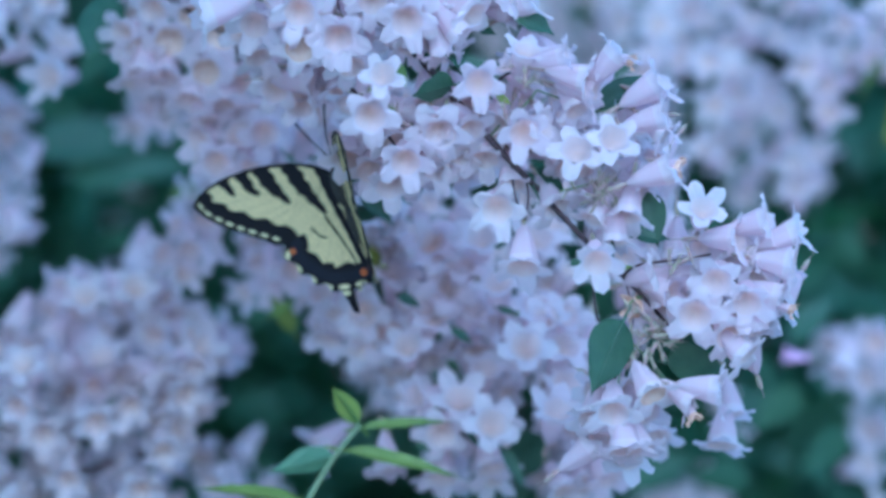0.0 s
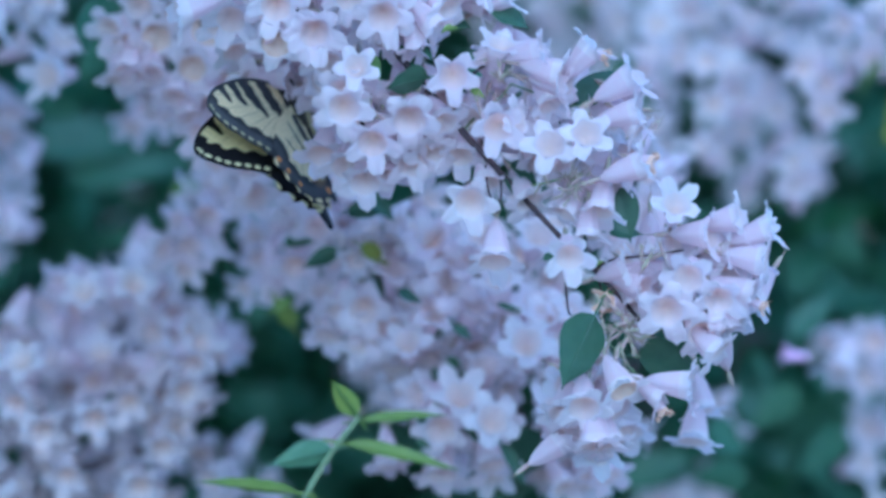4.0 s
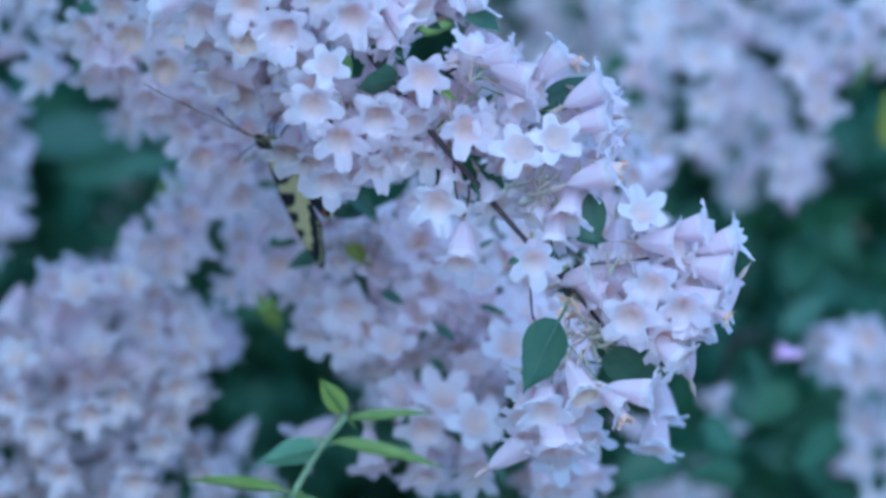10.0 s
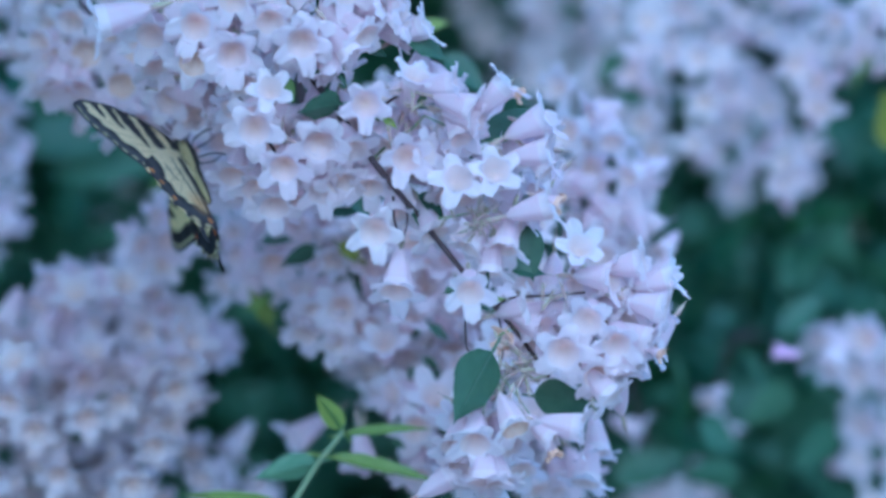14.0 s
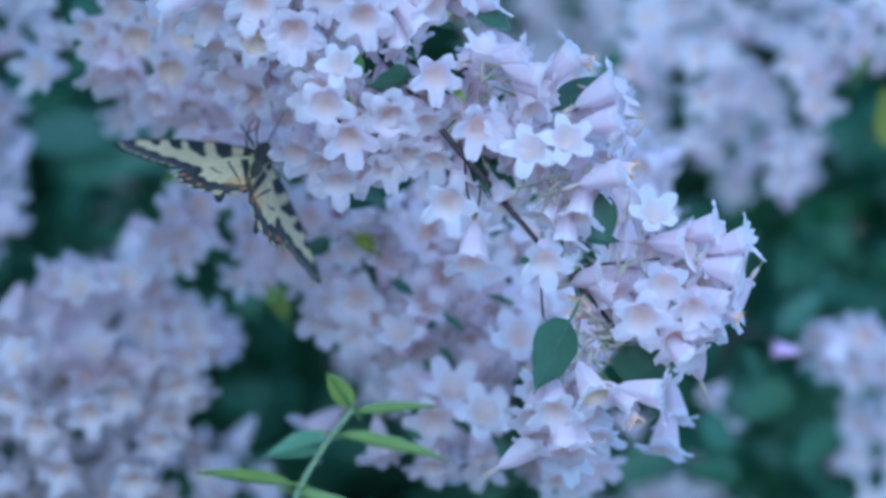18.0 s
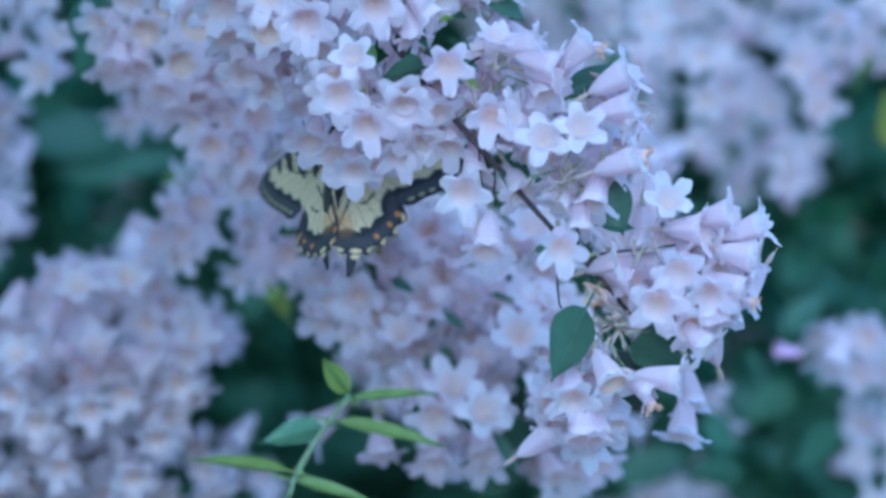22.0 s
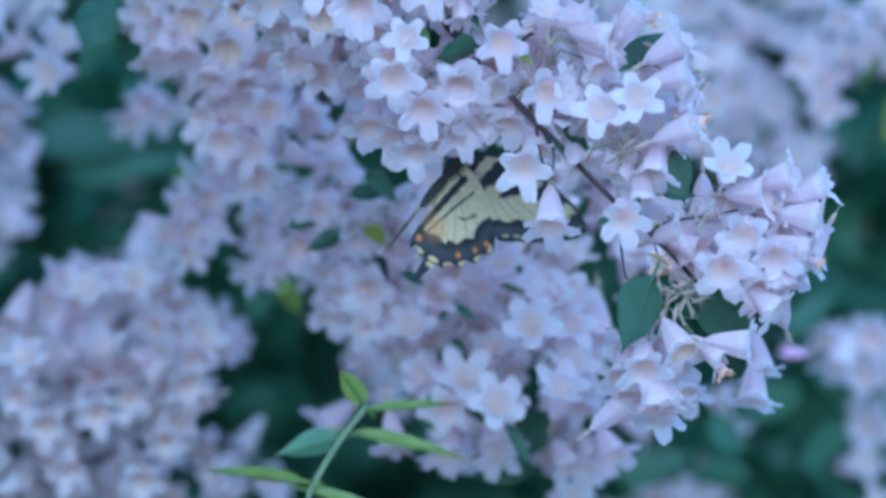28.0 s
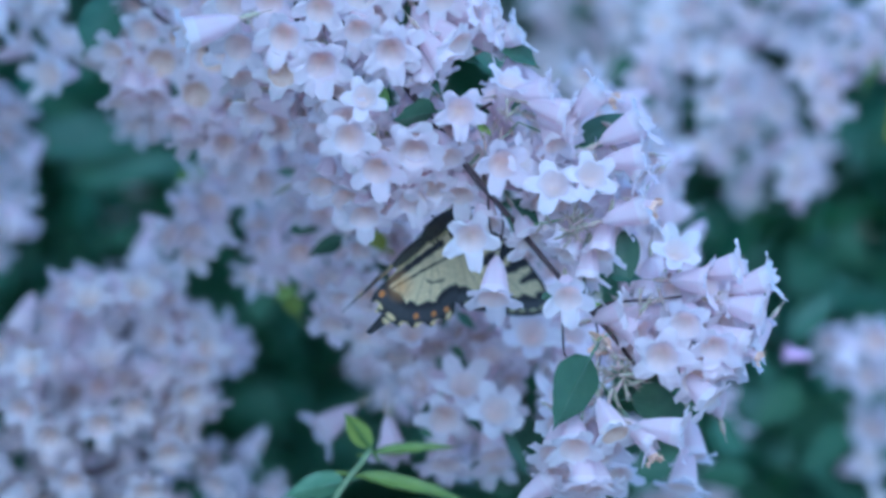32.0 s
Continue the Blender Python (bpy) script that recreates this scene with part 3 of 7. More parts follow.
flower(branch, 0.1463, -0.0080, -0.0764, 14, 82, 0.98)
flower(branch, 0.1467, -0.0060, -0.0822, -40, 78, 0.80)
flower(branch, 0.1482, -0.0100, -0.0918, 20, 80, 1.05)
flower(branch, 0.1508, -0.0100, -0.0919, -15, 80, 0.55, "old")
flower(branch, 0.1049, -0.0120, -0.0817, -60, 22, 1.06)
flower(branch, 0.1112, -0.0060, -0.0797, 10, 62, 0.95)
flower(branch, 0.1202, -0.0120, -0.0866, 90, 24, 0.98)
flower(branch, 0.1311, -0.0120, -0.0833, 70, 26, 0.98)
flower(branch, 0.0916, -0.0120, -0.0670, -70, 12, 0.98)
flower(branch, 0.0631, -0.0140, -0.0645, 90, 22, 0.86)
flower(branch, 0.0596, -0.0130, -0.0770, -80, 20, 1.04)
flower(branch, 0.0787, -0.0080, -0.0802, -80, 28, 1.05)
flower(branch, 0.0892, -0.0020, -0.0808, -60, 50, 0.95)
flower(branch, 0.0808, -0.0040, -0.0588, -78, 80, 0.80)
flower(branch, 0.0862, -0.0060, -0.0525, -48, 82, 0.95)
flower(branch, 0.0900, -0.0040, -0.0471, -40, 62, 1.00)
flower(branch, 0.0820, 0.0000, -0.0469, -60, 70, 1.00)
flower(branch, 0.1264, -0.0140, -0.1198, -82, 28, 1.02)
flower(branch, 0.1354, -0.0040, -0.1064, -100, 66, 1.00)
flower(branch, 0.1318, -0.0020, -0.1139, -92, 78, 0.85)
flower(branch, 0.1252, 0.0000, -0.1072, -120, 72, 0.85)
flower(branch, 0.1389, 0.0000, -0.1005, -20, 70, 0.85)
flower(branch, 0.1489, -0.0020, -0.1289, -20, 62, 0.98)
flower(branch, 0.1448, 0.0000, -0.1222, 20, 70, 0.90)
flower(branch, 0.1465, 0.0020, -0.1340, -80, 60, 0.90)
flower(branch, 0.1407, 0.0020, -0.1264, -150, 60, 0.90)
flower(branch, 0.1577, -0.0100, -0.1036, 80, 32, 0.92)
flower(branch, 0.1770, -0.0060, -0.1069, 15, 80, 0.98)
flower(branch, 0.1686, -0.0080, -0.1122, 2, 66, 1.00)
flower(branch, 0.1857, -0.0060, -0.1102, 22, 84, 0.98)
flower(branch, 0.1844, -0.0080, -0.1205, -10, 80, 1.00)
flower(branch, 0.1755, -0.0040, -0.1180, 5, 60, 0.95)
flower(branch, 0.1613, -0.0140, -0.1255, -110, 28, 1.00)
flower(branch, 0.1703, -0.0130, -0.1318, -90, 32, 1.02)
flower(branch, 0.1549, -0.0150, -0.1354, -100, 22, 1.08)
flower(branch, 0.1806, -0.0080, -0.1302, -18, 78, 0.98)
flower(branch, 0.1839, -0.0080, -0.1337, -20, 82, 0.38, "old")
flower(branch, 0.1656, -0.0100, -0.1418, -70, 44, 1.00)
flower(branch, 0.1734, -0.0060, -0.1405, -78, 82, 0.85)
flower(branch, 0.1706, -0.0080, -0.1475, -42, 76, 0.95)
flower(branch, 0.1747, -0.0030, -0.1231, -40, 52, 0.95)
flower(branch, 0.1657, 0.0000, -0.1206, -60, 55, 0.95)
flower(branch, 0.1428, -0.0120, -0.1590, -62, 60, 1.00, "fading")
flower(branch, 0.1620, -0.0120, -0.1570, -6, 82, 1.00)
flower(branch, 0.1538, -0.0100, -0.1608, -36, 81, 0.85)
flower(branch, 0.1548, -0.0100, -0.1654, -60, 80, 0.45, "old")
flower(branch, 0.1312, -0.0100, -0.1643, -90, 42, 1.10)
flower(branch, 0.1350, -0.0060, -0.1756, -85, 72, 1.10)
flower(branch, 0.1396, -0.0030, -0.1757, -70, 70, 1.00)
flower(branch, 0.1256, 0.0040, -0.1667, -100, 55, 1.05)
flower(branch, 0.1274, 0.0060, -0.1727, -95, 60, 1.00)
flower(branch, 0.1046, -0.0020, -0.1216, -92, 60, 1.12)
flower(branch, 0.0970, -0.0040, -0.1042, -88, 20, 1.08)
flower(branch, 0.1147, 0.0020, -0.1038, -60, 62, 0.95)
flower(branch, 0.1240, 0.0040, -0.0920, -60, 60, 0.90)
flower(branch, 0.1664, 0.0500, -0.1761, -96, 72, 1.05)
flower(branch, 0.1697, 0.0550, -0.1667, -80, 74, 1.00)
flower(branch, 0.1471, 0.0550, -0.1737, -80, 55, 1.05)
flower(branch, 0.1373, 0.0020, -0.1331, 170, 55, 0.70, "old")
flower(branch, 0.1173, 0.0040, -0.0777, 40, 60, 0.90)
flower(branch, 0.0980, 0.0040, -0.0794, -160, 60, 0.90)
flower(branch, 0.1408, 0.0040, -0.0987, -120, 75, 0.90)
flower(branch, 0.1475, 0.0040, -0.0719, -20, 80, 0.80)
flower(branch, 0.1173, 0.0060, -0.0920, -60, 50, 0.80)
flower(branch, 0.1013, 0.0040, -0.0610, 120, 60, 0.90)
flower(branch, 0.0770, 0.0020, -0.0459, -100, 60)
flower(branch, 0.0703, 0.0060, -0.0567, -120, 70, 0.90)
flower(branch, 0.0761, 0.0080, -0.0541, -70, 60)
flower(branch, 0.0837, 0.0100, -0.0574, -40, 70, 0.95)
flower(branch, 0.0668, 0.0120, -0.0531, -90, 50)
flower(branch, 0.0770, 0.0080, -0.0717, -80, 50)
flower(branch, 0.0888, 0.0100, -0.0725, -60, 60)
flower(branch, 0.0972, 0.0060, -0.0399, 20, 70)
flower(branch, 0.1005, 0.0080, -0.0448, -10, 75, 0.90)
flower(branch, 0.0921, 0.0040, -0.0291, 20, 70)
flower(branch, 0.1073, 0.0100, -0.0414, 30, 80, 0.90)
flower(branch, 0.0957, 0.0000, -0.0355, 20, 60, 1.00)
flower(branch, 0.0907, 0.0020, -0.0277, 60, 55, 1.00)
flower(branch, 0.0837, -0.0040, -0.0341, -60, 40, 1.05)
flower(branch, 0.0773, -0.0020, -0.0249, -80, 40, 1.05)
flower(branch, 0.1008, 0.0040, -0.0387, 10, 70, 0.95)
flower(branch, 0.0703, -0.0040, -0.0304, -85, 30, 1.05)
flower(branch, 0.0602, 0.0000, -0.0318, -85, 30, 1.05)
flower(branch, 0.0652, 0.0020, -0.0200, -80, 35, 1.05)
flower(branch, 0.0803, 0.0040, -0.0165, -60, 45, 1.05)
heap(branch, [(0.097, -0.055), (0.119, -0.060), (0.143, -0.075), (0.146, -0.097), (0.131, -0.102), (0.111, -0.082), (0.097, -0.072)], 16, 0.0090, 0.006, 0.022, 41, "", 0.95)
heap(branch, [(0.151, -0.113), (0.171, -0.115), (0.183, -0.120), (0.183, -0.131), (0.173, -0.142), (0.156, -0.141), (0.149, -0.126)], 18, 0.0090, 0.004, 0.018, 42, "", 0.95)
heap(branch, [(0.080, -0.073), (0.099, -0.075), (0.106, -0.084), (0.094, -0.087), (0.084, -0.083)], 7, 0.0100, 0.010, 0.022, 43, "", 1.00)
heap(branch, [(0.126, -0.158), (0.141, -0.159), (0.143, -0.174), (0.133, -0.181), (0.124, -0.174)], 6, 0.0090, 0.004, 0.014, 44, "", 1.00)
leaf(branch, (0.0840, -0.0020, -0.0670), (0.0711, -0.0120, -0.0703), BROAD, 60)
leaf(branch, (0.1342, -0.0100, -0.1365), (0.1236, -0.0160, -0.1586), HEART, 82)
leaf(branch, (0.1273, 0.0040, -0.0744), (0.1426, 0.0080, -0.0625), OVAL, 70)
leaf(branch, (0.1408, 0.0040, -0.0987), (0.1449, 0.0020, -0.1155), BROAD, 70)
leaf(branch, (0.1382, 0.0020, -0.1121), (0.1492, 0.0040, -0.1121), OVAL, 60)
leaf(branch, (0.0790, 0.0000, -0.0502), (0.0857, -0.0060, -0.0628), NARROW, 60)
leaf(branch, (0.1089, 0.0040, -0.0920), (0.1191, 0.0080, -0.0995), OVAL, 60)
leaf(branch, (0.1477, 0.0080, -0.1492), (0.1666, 0.0160, -0.1510), BROAD, 70)
leaf(branch, (0.1189, 0.0040, -0.1205), (0.1240, 0.0040, -0.1180), OVAL, 60)
leaf(branch, (0.0887, 0.0040, -0.0492), (0.0980, 0.0100, -0.0511), OVAL, 60)
leaf(branch, (0.1298, 0.0020, -0.1121), (0.1314, 0.0000, -0.1188), OVAL, 60)
leaf(branch, (0.0744, 0.0100, -0.0397), (0.0888, 0.0120, -0.0311), BROAD, 60)
leaf(branch, (0.1006, 0.0100, -0.0430), (0.1150, 0.0140, -0.0513), BROAD, 60)
leaf(branch, (0.1356, 0.0000, -0.1322), (0.1406, 0.0000, -0.1289), SLIM, 40)
leaf(branch, (0.0971, 0.0040, -0.0702), (0.1013, 0.0000, -0.0728), WIDE, 50)
leaf(branch, (0.0669, 0.0040, -0.0601), (0.0703, 0.0000, -0.0678), WIDE, 30)
leaf(branch, (0.0652, 0.0040, -0.0735), (0.0670, 0.0000, -0.0795), WIDE, 30)
leaf(branch, (0.1315, 0.0020, -0.1222), (0.1373, 0.0000, -0.1205), WIDE, 50)
leaf(branch, (0.1072, 0.0020, -0.0971), (0.1148, 0.0060, -0.1046), OVAL, 60)
part("calyx", CALYXES[0], branch, aim(0.1322, -0.0105, -0.1303, 150, 59, 0, 0.69))
part("calyx", CALYXES[1], branch, aim(0.1407, -0.0095, -0.1283, 100, 73, 0, 0.71))
part("calyx", CALYXES[1], branch, aim(0.1495, -0.0107, -0.1318, 60, 56, 0, 0.74))
part("calyx", CALYXES[1], branch, aim(0.1580, -0.0091, -0.1390, 10, 83, 0, 0.81))
part("calyx", CALYXES[0], branch, aim(0.1342, -0.0120, -0.1407, 190, 58, 0, 0.67))
part("calyx", CALYXES[0], branch, aim(0.1502, -0.0068, -0.1469, -40, 77, 0, 0.70))
part("calyx", CALYXES[1], branch, aim(0.1542, -0.0078, -0.1479, -30, 61, 0, 0.66))
part("calyx", CALYXES[1], branch, aim(0.1491, -0.0057, -0.1559, -70, 82, 0, 0.77))
part("calyx", CALYXES[0], branch, aim(0.1383, -0.0117, -0.1532, -120, 60, 0, 0.78))
part("calyx", CALYXES[1], branch, aim(0.1330, -0.0073, -0.1474, -150, 66, 0, 0.63))
part("calyx", CALYXES[0], branch, aim(0.1390, -0.0099, -0.1574, -100, 77, 0, 0.67))
part("calyx", CALYXES[0], branch, aim(0.1460, -0.0056, -0.1576, -70, 77, 0, 0.62))
part("calyx", CALYXES[0], branch, aim(0.1351, -0.0086, -0.1544, -110, 55, 0, 0.66))
part("calyx", CALYXES[1], branch, aim(0.1592, -0.0113, -0.1394, 20, 70, 0, 0.80))
part("calyx", CALYXES[0], branch, aim(0.1215, -0.0102, -0.0900, 120, 57, 0, 0.66))
part("calyx", CALYXES[0], branch, aim(0.1285, -0.0079, -0.0857, 80, 72, 0, 0.64))
part("calyx", CALYXES[1], branch, aim(0.1357, -0.0089, -0.0898, 40, 56, 0, 0.76))
part("calyx", CALYXES[1], branch, aim(0.1209, -0.0103, -0.1033, -140, 59, 0, 0.74))
part("calyx", CALYXES[1], branch, aim(0.1351, -0.0098, -0.1039, -40, 56, 0, 0.74))
part("calyx", CALYXES[0], branch, aim(0.1402, -0.0063, -0.0960, 10, 73, 0, 0.67))
part("calyx", CALYXES[0], branch, aim(0.1158, -0.0081, -0.1016, 190, 70, 0, 0.79))
part("calyx", CALYXES[1], branch, aim(0.1284, -0.0057, -0.1094, -90, 81, 0, 0.64))
part("calyx", CALYXES[0], branch, aim(0.1053, -0.0075, -0.0547, 90, 84, 0, 0.70))
part("calyx", CALYXES[0], branch, aim(0.0983, -0.0117, -0.0613, 140, 55, 0, 0.74))
part("calyx", CALYXES[0], branch, aim(0.1139, -0.0112, -0.0603, 40, 64, 0, 0.71))
part("calyx", CALYXES[0], branch, aim(0.1277, -0.0099, -0.0704, 120, 70, 0, 0.68))
part("calyx", CALYXES[1], branch, aim(0.1200, -0.0104, -0.0748, 160, 79, 0, 0.78))
part("calyx", CALYXES[0], branch, aim(0.0973, -0.0099, -0.0644, 100, 71, 0, 0.78))
part("calyx", CALYXES[1], branch, aim(0.0625, -0.0076, -0.0745, 150, 83, 0, 0.67))
part("calyx", CALYXES[0], branch, aim(0.0656, -0.0092, -0.0648, 100, 71, 0, 0.81))
part("calyx", CALYXES[1], branch, aim(0.1479, -0.0069, -0.1086, 90, 80, 0, 0.65))
part("calyx", CALYXES[1], branch, aim(0.1553, -0.0105, -0.1106, 60, 79, 0, 0.81))
part("calyx", CALYXES[0], branch, aim(0.1408, -0.0068, -0.1234, 200, 73, 0, 0.82))
part("calyx", CALYXES[1], branch, aim(0.1502, -0.0103, -0.1076, 110, 78, 0, 0.71))
part("calyx", CALYXES[0], branch, aim(0.1254, -0.0060, -0.0955, 120, 70, 0, 0.5))
part("calyx", CALYXES[0], branch, aim(0.1220, -0.0060, -0.0980, 150, 70, 0, 0.5))
part("calyx", CALYXES[0], branch, aim(0.1287, -0.0060, -0.0980, 60, 70, 0, 0.5))
part("calyx", CALYXES[0], branch, aim(0.1245, -0.0060, -0.1005, -120, 70, 0, 0.5))
part("calyx", CALYXES[0], branch, aim(0.1370, -0.0060, -0.1355, 170, 70, 0, 0.5))
part("calyx", CALYXES[0], branch, aim(0.1404, -0.0060, -0.1422, -160, 70, 0, 0.5))
part("calyx", CALYXES[0], branch, aim(0.1437, -0.0060, -0.1438, -30, 70, 0, 0.5))
part("calyx", CALYXES[0], branch, aim(0.1054, -0.0060, -0.0638, 150, 70, 0, 0.5))
part("calyx", CALYXES[0], branch, aim(0.1029, -0.0060, -0.0663, 100, 70, 0, 0.5))
part("calyx", CALYXES[0], branch, aim(0.1337, -0.0060, -0.1372, 150, 70, 0, 0.5))
part("calyx", CALYXES[0], branch, aim(0.1270, -0.0060, -0.1030, -100, 70, 0, 0.5))
part("calyx", CALYXES[0], branch, aim(0.1470, -0.0060, -0.1447, -60, 70, 0, 0.5))
part("calyx", CALYXES[0], branch, aim(0.1204, -0.0060, -0.0938, 60, 70, 0, 0.5))
part("calyx", CALYXES[0], branch, aim(0.1295, -0.0060, -0.0997, 20, 70, 0, 0.5))
part("calyx", CALYXES[0], branch, aim(0.1320, -0.0060, -0.0963, 40, 70, 0, 0.5))
part("calyx", CALYXES[0], branch, aim(0.1229, -0.0060, -0.1030, -60, 70, 0, 0.5))
part("calyx", CALYXES[0], branch, aim(0.1187, -0.0060, -0.0997, -150, 70, 0, 0.5))
part("calyx", CALYXES[0], branch, aim(0.1312, -0.0060, -0.1022, -20, 70, 0, 0.5))
part("calyx", CALYXES[0], branch, aim(0.1387, -0.0060, -0.1380, -60, 70, 0, 0.5))
part("calyx", CALYXES[0], branch, aim(0.1420, -0.0060, -0.1397, 20, 70, 0, 0.5))
part("calyx", CALYXES[0], branch, aim(0.1412, -0.0060, -0.1455, -110, 70, 0, 0.5))
part("calyx", CALYXES[0], branch, aim(0.1379, -0.0060, -0.1463, -80, 70, 0, 0.5))
part("calyx", CALYXES[0], branch, aim(0.1345, -0.0060, -0.1463, -140, 70, 0, 0.5))
part("calyx", CALYXES[0], branch, aim(0.1445, -0.0060, -0.1405, 60, 70, 0, 0.5))


# ---- the perch twig ----
twig = thing("flowering_twig", pose(-0.0379, 0.0150, 1.4644), "short side twig of pale pink bell flowers where the butterfly feeds", "twig", "flowering branches of the shrub")
part("stem", tube_mesh("stem", [(-0.0025, -0.0020, 0.0171), (0.0000, 0.0000, 0.0000), (0.0068, -0.0030, -0.0119), (0.0154, -0.0090, -0.0222), (0.0238, -0.0090, -0.0340), (0.0271, -0.0070, -0.0407)], 0.00080, 0.00040, BARK), twig)
flower(twig, 0.0167, -0.0230, -0.0251, -85, 28, 1.05)
flower(twig, 0.0269, -0.0230, -0.0389, -90, 30, 1.05)
flower(twig, 0.0372, -0.0230, -0.0306, -100, 35, 1.05)
flower(twig, 0.0308, -0.0110, -0.0407, -80, 70)
flower(twig, 0.0059, 0.0400, -0.0313, -110, 45, 0.95)
flower(twig, 0.0392, -0.0090, -0.0353, -80, 50)
flower(twig, -0.0009, 0.0350, -0.0227, -110, 45, 1.03)
flower(twig, 0.0101, 0.0050, -0.0218, -120, 50)
flower(twig, 0.0238, -0.0110, -0.0332, -60, 50)
flower(twig, 0.0428, 0.0500, -0.0419, -85, 60)
flower(twig, 0.0358, 0.0550, -0.0411, -90, 60)
flower(twig, 0.0494, 0.0500, -0.0398, -80, 60)
heap(twig, [(0.014, -0.019), (0.027, -0.022), (0.037, -0.031), (0.038, -0.038), (0.030, -0.039), (0.025, -0.039), (0.019, -0.035)], 9, 0.0090, -0.005, 0.007, 45, "", 1.00)
heap(twig, [(-0.002, -0.016), (0.021, -0.022), (0.027, -0.045), (0.014, -0.045), (0.005, -0.038)], 11, 0.0090, 0.060, 0.080, 48, "", 1.00)


# ---- the upper spray ----
upper = thing("flowering_branch", pose(-0.0563, 0.0100, 1.5080), "upper spray of pale pink bell flowers with orange throats", "branch", "flowering branches of the shrub")
part("stem", tube_mesh("stem", [(-0.0452, 0.7400, 0.1082), (-0.0251, 0.3400, 0.0574), (-0.0019, 0.0500, 0.0036), (0.0103, 0.0500, -0.0208), (0.0242, 0.0500, -0.0347), (0.0312, 0.0500, -0.0382)], 0.00140, 0.00060, BARK), upper)
flower(upper, 0.0465, -0.0200, -0.0397, -80, 28, 1.10)
flower(upper, 0.0257, -0.0200, -0.0463, -90, 24, 1.10)
flower(upper, 0.0140, -0.0200, -0.0383, -90, 24, 1.10)
flower(upper, 0.0139, -0.0140, -0.0491, -95, 30, 1.00, "fading")
flower(upper, 0.0028, 0.0400, -0.0482, -120, 40, 1.03)
flower(upper, 0.0356, -0.0140, -0.0352, -80, 35)
flower(upper, 0.0149, 0.0400, -0.0559, -90, 40, 1.03, "fading")
flower(upper, 0.0227, 0.0400, -0.0603, -90, 45, 1.03)
flower(upper, 0.0035, 0.0450, -0.0575, -100, 40, 1.03)
flower(upper, 0.0288, -0.0060, -0.0541, -80, 50)
flower(upper, 0.0002, -0.0060, -0.0415, -100, 30, 1.05)
flower(upper, 0.0089, -0.0140, -0.0277, -90, 30, 1.05)
flower(upper, 0.0239, -0.0140, -0.0294, -90, 28, 1.05)
flower(upper, 0.0356, -0.0140, -0.0244, -80, 30, 1.05)
flower(upper, -0.0030, -0.0100, -0.0292, -100, 30)
flower(upper, 0.0188, -0.0100, -0.0191, -80, 30)
flower(upper, 0.0405, -0.0060, -0.0306, -60, 40)
flower(upper, 0.0288, -0.0060, -0.0172, -70, 40)
flower(upper, -0.0150, -0.0220, -0.0394, 200, 82, 1.25)
flower(upper, 0.0405, -0.0040, -0.0899, -85, 42, 1.00)
flower(upper, 0.0545, -0.0060, -0.0843, -80, 38, 1.00)
flower(upper, 0.0603, -0.0080, -0.0810, -75, 46, 1.00)
flower(upper, 0.0686, -0.0060, -0.0817, -90, 52, 1.00)
flower(upper, 0.0345, 0.0020, -0.0851, -95, 42, 1.00)
flower(upper, 0.0472, 0.0020, -0.0876, -88, 62, 1.00)
flower(upper, 0.0271, 0.0100, -0.0815, -100, 50, 1.00)
flower(upper, 0.0766, -0.0060, -0.0894, -85, 60, 0.95)
flower(upper, 0.0457, -0.0220, -0.0411, -85, 24, 1.10)
flower(upper, 0.0249, -0.0200, -0.0456, -88, 24, 1.08)
flower(upper, 0.0131, -0.0140, -0.0397, -90, 28, 1.10)
heap(upper, [(-0.010, -0.018), (0.042, -0.015), (0.045, -0.042), (0.031, -0.060), (0.011, -0.065), (-0.003, -0.056)], 30, 0.0100, 0.025, 0.045, 46, "", 1.00)


# ---- the left spray ----
left_spray = thing("flowering_branch", pose(-0.1082, 0.0300, 1.5009), "spray of fading pink bell flowers with orange-brown throats", "branch", "flowering branches of the shrub")
part("stem", tube_mesh("stem", [(-0.0786, 0.7200, 0.0927), (-0.0431, 0.3700, 0.0520), (-0.0050, 0.0700, 0.0046), (0.0093, 0.0700, -0.0115), (0.0254, 0.0700, -0.0240), (0.0397, 0.0700, -0.0329)], 0.00140, 0.00060, BARK), left_spray)
flower(left_spray, 0.0384, 0.0670, -0.0327, -80, 12, 1.24, "fading")
flower(left_spray, 0.0218, 0.0710, -0.0355, -95, 22, 1.08, "fading")
flower(left_spray, 0.0335, 0.0690, -0.0451, -95, 25, 1.03, "fading")
flower(left_spray, 0.0450, 0.0710, -0.0489, -95, 35, 1.03)
flower(left_spray, 0.0280, 0.0710, -0.0543, -100, 55, 1.03)
flower(left_spray, 0.0127, 0.0730, -0.0381, -110, 35, 1.03, "fading")
flower(left_spray, 0.0128, 0.0710, -0.0462, -95, 65, 1.03)
flower(left_spray, 0.0063, 0.0750, -0.0327, -150, 45, 1.03)
flower(left_spray, 0.0200, 0.0710, -0.0471, -95, 50, 1.03)
flower(left_spray, 0.0396, 0.0730, -0.0560, -90, 60, 1.03)
flower(left_spray, 0.0290, 0.0690, -0.0276, -100, 40, 1.03, "fading")
flower(left_spray, 0.0163, 0.0730, -0.0256, -120, 40, 1.03)
flower(left_spray, 0.0466, 0.0750, -0.0577, -80, 60, 1.03)
flower(left_spray, 0.0521, 0.0710, -0.0418, -90, 45, 1.03, "fading")
flower(left_spray, 0.0361, 0.0710, -0.0185, -100, 40, 1.03)
flower(left_spray, 0.0271, 0.0710, -0.0150, -100, 40, 1.03)
